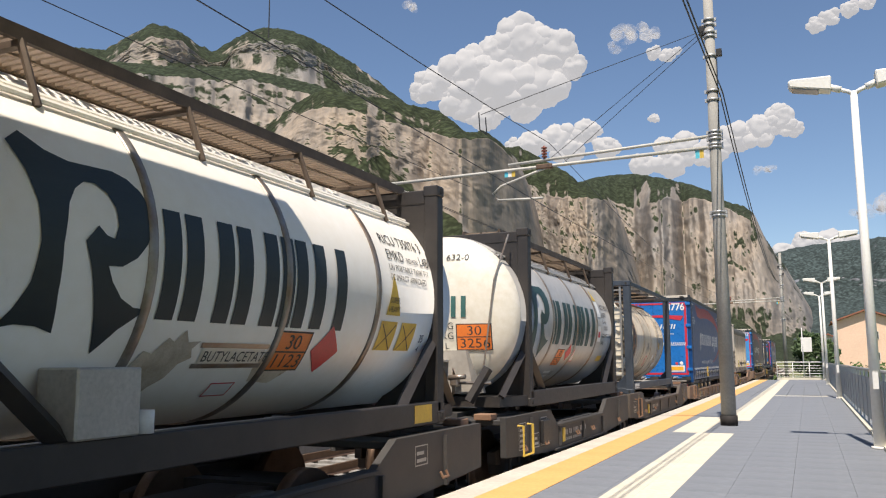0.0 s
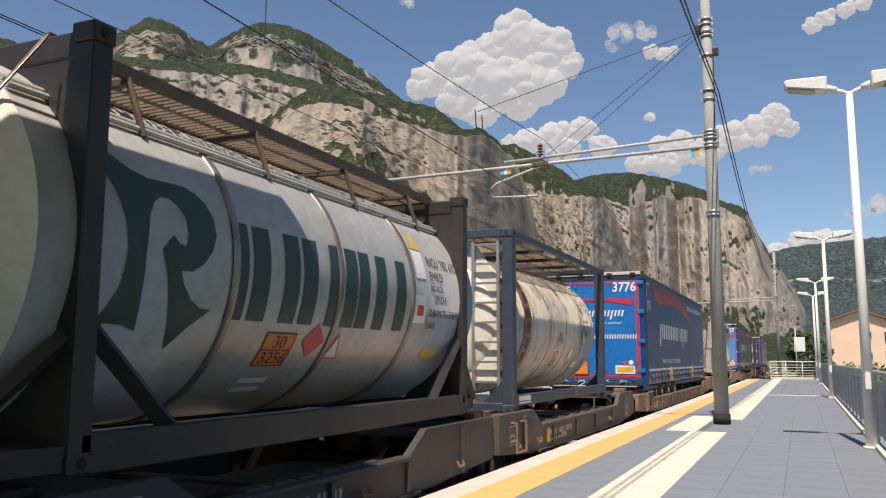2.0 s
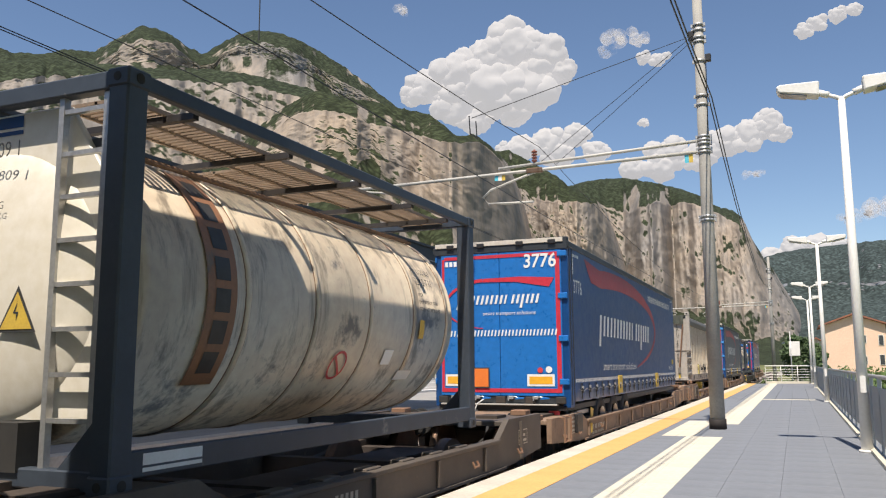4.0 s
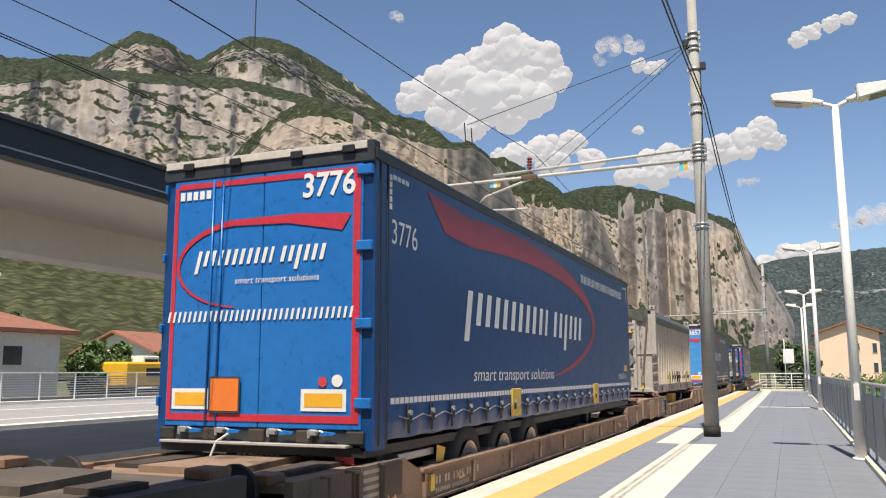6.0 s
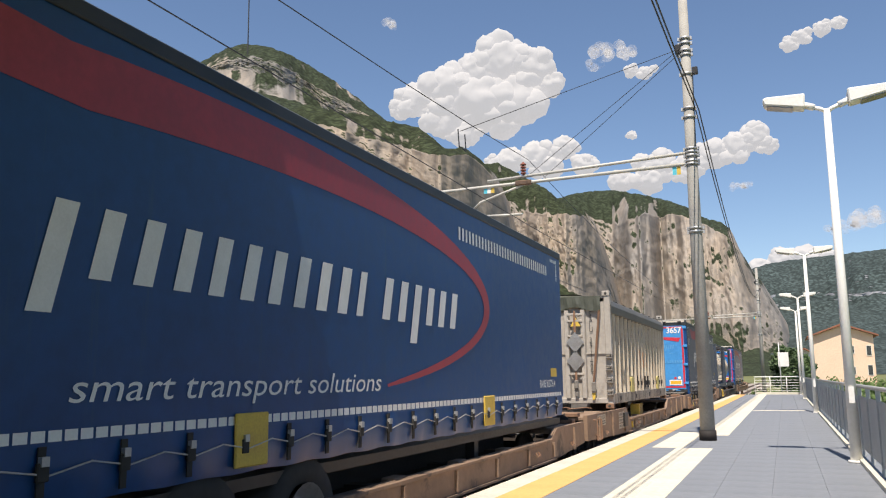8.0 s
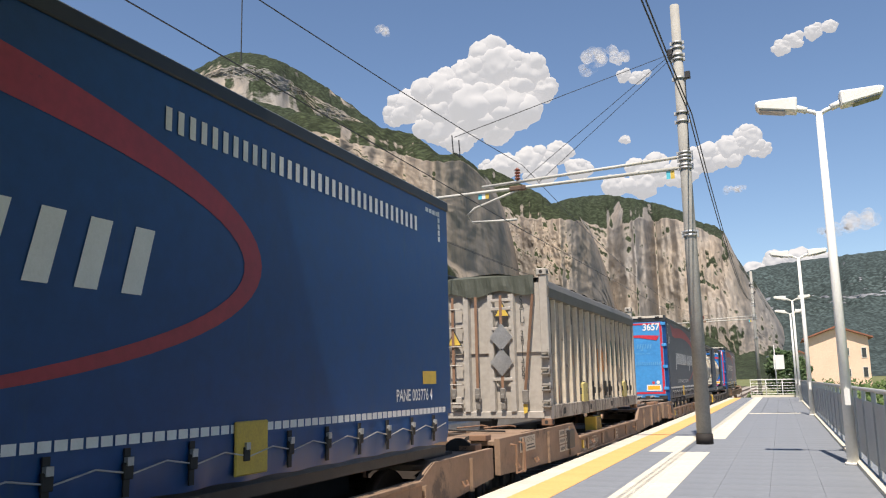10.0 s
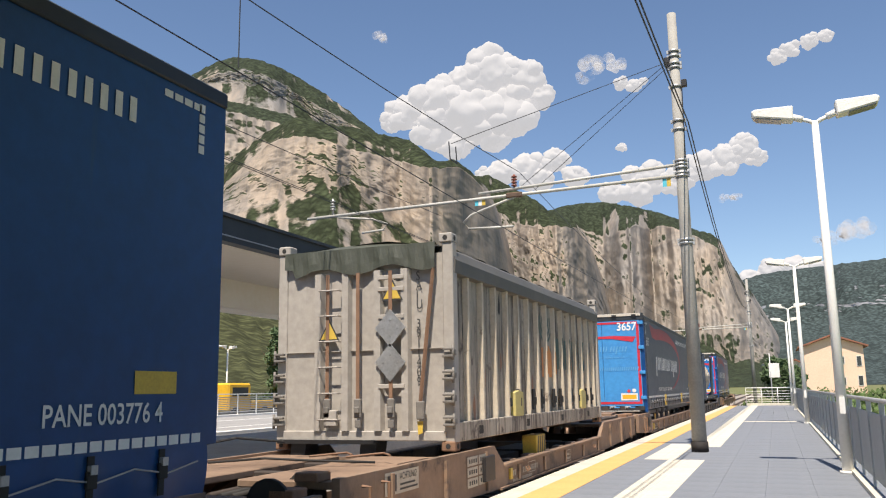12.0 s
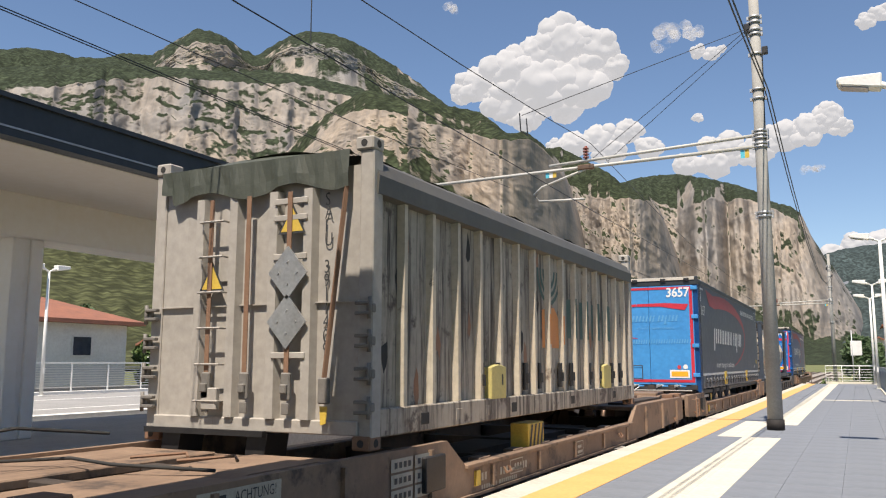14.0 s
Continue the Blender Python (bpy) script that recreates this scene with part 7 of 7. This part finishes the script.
    for (y, z, ww, hh) in marks:
        put_side(w, "mark_rim", flat([rect(y, y + ww, z, z + 0.012), rect(y, y + ww, z + hh - 0.012, z + hh), rect(y, y + 0.012, z, z + hh), rect(y + ww - 0.012, y + ww, z, z + hh)]), ink, 1.304)
        put_side(w, "mark_bars", flat([rect(y + 0.04, y + ww - 0.04 - 0.05 * (k % 2), z + 0.035 + k * 0.07, z + 0.07 + k * 0.07) for k in range(max(1, int((hh - 0.05) / 0.07)))]), ink, 1.304)
    put_side(w, "number_bars", flat([rect(flatend + 0.8 + k * 0.085, flatend + 0.85 + k * 0.085, mid - 0.17, mid - 0.09) for k in range(16) if k not in (2, 5, 10)]), ink, 1.304, "row of small number bars")
    put_side(w, "number_bars", flat([rect(flatend + 0.8 + k * 0.06, flatend + 0.84 + k * 0.06, mid - 0.26, mid - 0.215) for k in range(17) if k != 7]), ink, 1.304)
    for y in bogies:
        bg = None
        s = Shape()
        for sx in (-1, 1):
            s.prism([(y - 1.25, 0.5), (y - 0.5, 0.4), (y + 0.5, 0.4), (y + 1.25, 0.5), (y + 1.25, 0.66), (y + 0.45, 0.78), (y - 0.45, 0.78), (y - 1.25, 0.66)], "x", sx * 1.0 - 0.06, sx * 1.0 + 0.06, 0.01)
            for d in (-0.9, 0.9):
                s.box(sx * 1.0 - 0.13, sx * 1.0 + 0.13, y + d - 0.14, y + d + 0.14, 0.34, 0.6, 0.02)
        s.box(-1.0, 1.0, y - 0.2, y + 0.2, 0.45, 0.7)
        bg = part("bogie", s, "bogie", w, "grimy brown bogie frame")
        for d in (-0.9, 0.9):
            s = Shape()
            for sx in (-0.75, 0.75):
                s.tube([(sx - 0.07, y + d, 0.46), (sx + 0.06, y + d, 0.46)], 0.46, 28)
            s.tube([(-0.8, y + d, 0.46), (0.8, y + d, 0.46)], 0.08, 10)
            part("wheelset", s, "rail", bg, "steel wheelset")
        for d in (-0.3, 0.0, 0.3):
            s = Shape()
            s.tube([(1.04, y + d, 0.42), (1.04, y + d, 0.62)], 0.07, 10)
            part("spring", s, "rubber", bg)
    for a, sgn in ((0.0, -1), (L, 1)):
        for x in (-0.87, 0.87):
            s = Shape()
            s.tube([(x, a, 0.93), (x, a + sgn * 0.42, 0.93)], 0.1, 12)
            s.tube([(x, a + sgn * 0.42, 0.93), (x, a + sgn * 0.47, 0.93)], 0.21, 18)
            part("buffer", s, "rubber", w, "black buffer")
    return w


DARK = "soot-black flat wagon with container decks"
BROWN = "dusty brown pocket wagon with raised end decks"
wagon(-4.4, 9.3, "wagon_black", DARK, (2.0, 11.7), [(11.9, 0.82, 0.3, 0.2)])
wagon(10.2, 18.05, "wagon_black", DARK, (1.5, 7.0), [(0.5, 0.66, 0.3, 0.36), (1.15, 0.64, 0.26, 0.2), (1.5, 0.64, 0.3, 0.4)], flatend=2.0)
wagon(18.3, 27.6, "wagon_dark", "dark brown flat wagon with container decks", (1.3, 7.9), [(0.4, 0.7, 0.3, 0.25), (8.2, 0.75, 0.4, 0.2)], flatend=1.5)
wagon(28.2, 44.6, "wagon_brown", BROWN, (1.4, 15.2), [(1.1, 0.68, 0.5, 0.34)], end_low=1.0, mid=0.82, flatend=2.0)
wagon(44.9, 61.2, "wagon_brown", BROWN, (0.4, 14.8), [(5.9, 0.6, 0.4, 0.16), (8.4, 0.56, 0.3, 0.2)], end_low=1.1, mid=0.8, flatend=4.3, well=2.75)
wagon(61.9, 79.5, "wagon_brown", BROWN, (1.4, 16.2), [(1.0, 0.7, 0.4, 0.3)], end_low=1.1, mid=0.82)
wagon(80.2, 98.0, "wagon_black", DARK, (1.4, 16.2), [])
wagon(98.7, 120.0, "wagon_brown", BROWN, (1.4, 19.8), [])

hump = rolling("deck_ramp", "dusty brown raised deck plate with hoses between two pocket wagons", "deck plate", 45.3)
q = Shape()
q.prism([(0.9, 1.05), (1.2, 1.09), (2.0, 1.09), (2.3, 1.05)], "x", 0.3, 1.12, 0.008)
part("plate", q, "wagon_brown", hump)
q = Shape()
q.tube([(-1.0, 0.8, 1.1), (-0.4, 1.0, 1.14), (0.2, 0.85, 1.14), (0.9, 1.1, 1.11)], 0.013, 8)
part("hose", q, "rubber", hump)
q = Shape()
q.tube([(-1.1, 0.2, 1.04), (-0.9, 0.35, 1.3), (-0.5, 0.6, 1.38), (-0.35, 1.3, 1.3)], 0.014, 6)
part("cable", q, "rubber", hump)
for x in (0.1, 0.55):
    q = Shape()
    q.tube([(x, 1.1, 1.16), (x + 0.35, 1.3, 1.19), (x + 0.5, 1.15, 1.18)], 0.013, 6)
    part("lever", q, "strap", hump, "rusty lever")
q = Shape()
q.tube([(-1.15, -0.2, 1.07), (-1.15, -0.2, 1.26), (-0.7, -0.2, 1.26), (-0.7, -0.2, 1.07)], 0.022, 8)
part("handle", q, "strap", hump, "brown bent handrail")
put_side(hump, "sign_plate", flat([rect(0.48, 1.3, 0.84, 1.06)]), "ink_tan", 1.312)
put_side(hump, "warning_text", moved(sized(letters("ACHTUNG!", 0.1), 0.42), 0.82, 0.97), "text_black", 1.316)
put_side(hump, "text_bar", flat([rect(0.82, 1.26, 0.87, 0.89), rect(0.82, 1.2, 0.915, 0.935)]), "text_black", 1.316)
put_side(hump, "pictogram", flat([rect(0.53, 0.74, 0.87, 1.03)]), "text_black", 1.316)
for k in range(2):
    for j in range(3):
        put_side(hump, "load_table", flat([rect(2.8 + k * 0.42, 3.18 + k * 0.42, 0.66 + j * 0.13, 0.77 + j * 0.13)]), "ink_tan", 1.312)
        put_side(hump, "table_bar", flat([rect(2.85 + k * 0.42 + i * 0.08, 2.9 + k * 0.42 + i * 0.08, 0.69 + j * 0.13, 0.74 + j * 0.13) for i in range(4)]), "text_black", 1.316)
sb = rolling("support_block", "yellow and black striped container support on the wagon", "support", 51.9)
q = Shape()
q.box(0.98, 1.22, -0.28, 0.28, 0.8, 1.11, 0.01)
part("block", q, "yellow", sb)
for k in range(4):
    put_side(sb, "stripe", flat([[(-0.26 + k * 0.13, 0.83), (-0.2 + k * 0.13, 0.83), (-0.12 + k * 0.13, 1.09), (-0.18 + k * 0.13, 1.09)]]), "text_black", 1.225)
swap_tank(5.48, "tank_white", "letter_dark",
          [("RICU 735076 3", 1.72, 3.02, 0.17), ("EMKD", 1.76, 2.86, 0.16), ("RID/ADR", 2.2, 2.86, 0.08), ("L4BN", 2.52, 2.86, 0.16), ("UN PORTABLE TANK T11", 1.76, 2.75, 0.09), ("TC IMPACT APPROVED", 1.76, 2.65, 0.09), ("35", 2.55, 2.05, 0.12), ("4", 2.58, 1.95, 0.1)], False)
swap_tank(14.48, "tank_grey", "letter_deep",
          [("RICU 782 632-0", 1.95, 2.86, 0.16), ("EMKD", 1.95, 2.7, 0.15), ("RID/ADR", 1.95, 2.58, 0.1), ("(IMO4)", 2.05, 2.45, 0.13), ("D/BAM/70 1376/TC", 1.92, 2.3, 0.12), ("L4AN", 1.92, 2.17, 0.1)], True)
iso_tank(22.08)
trailer(29.58, "trailer_rear", "curtain", "3776", "dark blue curtain-sided semi-trailer with bright blue rear doors", True)
bulk_box(47.85)
trailer(64.0, "rear_light_blue", "curtain_grey", "3657", "grey curtain-sided semi-trailer with light blue rear doors", False)
far_tank = iso_tank(83.3)
tagged(far_tank, "grey tank container in a steel frame far down the train", "tank")
far_tank2 = iso_tank(90.5)
tagged(far_tank2, "cream tank container in a steel frame far down the train", "tank")
tr3 = trailer(97.5, "trailer_rear", "curtain", "3441", "dark blue curtain-sided semi-trailer far down the train", False)

# ---- paving pieces ----
slab = Shape()
slab.box(-0.299, 0.299, -0.299, 0.299, -0.03, 0.0, 0.0015)
slab_me = mesh_of("slab", slab, "paving")
count, rest = 0, []
for j in range(92):
    y = 7.0 + j * 0.6
    for i in range(7):
        x = -2.33 + i * 0.6
        if x > 1.3:
            continue
        if count < 300:
            piece("slab", slab_me, pf, (x, y, 0.0006 * math.sin(i * 7 + j * 3)))
            count += 1
        else:
            rest.append((x, y))
s = Shape()
for x, y in rest:
    s.box(x - 0.294, x + 0.294, y - 0.294, y + 0.294, -0.03, 0.0)
for j in range(78):
    for i in range(7):
        s.box(-2.33 + i * 0.6 - 0.294, -2.33 + i * 0.6 + 0.294, 6.4 - j * 0.6 - 0.294, 6.4 - j * 0.6 + 0.294, -0.03, 0.0)
tagged(part("far_slabs", s, "paving", pf), kind="stuff")


def strip(name, material, x0, x1, y0, y1, step, z=0.004, groove=True):
    h = step / 2 - 0.002
    sl = Shape()
    if groove:
        mid = (x1 - x0) / 2
        sl.box(0, mid - 0.02, -h, h, -0.03, z, 0.002)
        sl.box(mid + 0.02, x1 - x0, -h, h, -0.03, z, 0.002)
        sl.box(mid - 0.02, mid + 0.02, -h, h, -0.03, z - 0.003)
    else:
        sl.box(0, x1 - x0, -h, h, -0.03, z, 0.002)
    me = mesh_of(name, sl, material)
    y = y0 + step / 2
    while y < y1 - step / 2 + 0.01:
        piece(name, me, pf, (x0, y, 0))
        y += step


strip("edging_slab", "edging", -3.47, -3.132, -3.0, 62.0, 1.0, 0.002, False)
strip("yellow_slab", "yellow_strip", -3.13, -2.634, -3.0, 62.0, 1.0, 0.003, False)
strip("tactile_slab", "tactile", -1.98, -1.33, 0.0, 16.4, 0.82)
strip("tactile_slab", "tactile", -2.44, -1.86, 16.41, 20.9, 0.748)
strip("tactile_slab", "tactile", -1.855, -1.27, 20.0, 62.0, 1.0)
strip("cross_line", "tactile", -1.25, 0.6, 34.1, 34.5, 0.4, 0.004, False)


def motions():
    for ob, y in TRAIN:
        walk(ob, [(t, pose(TRACK, y - d, RAIL)) for t, d in TRAVEL])


motions()
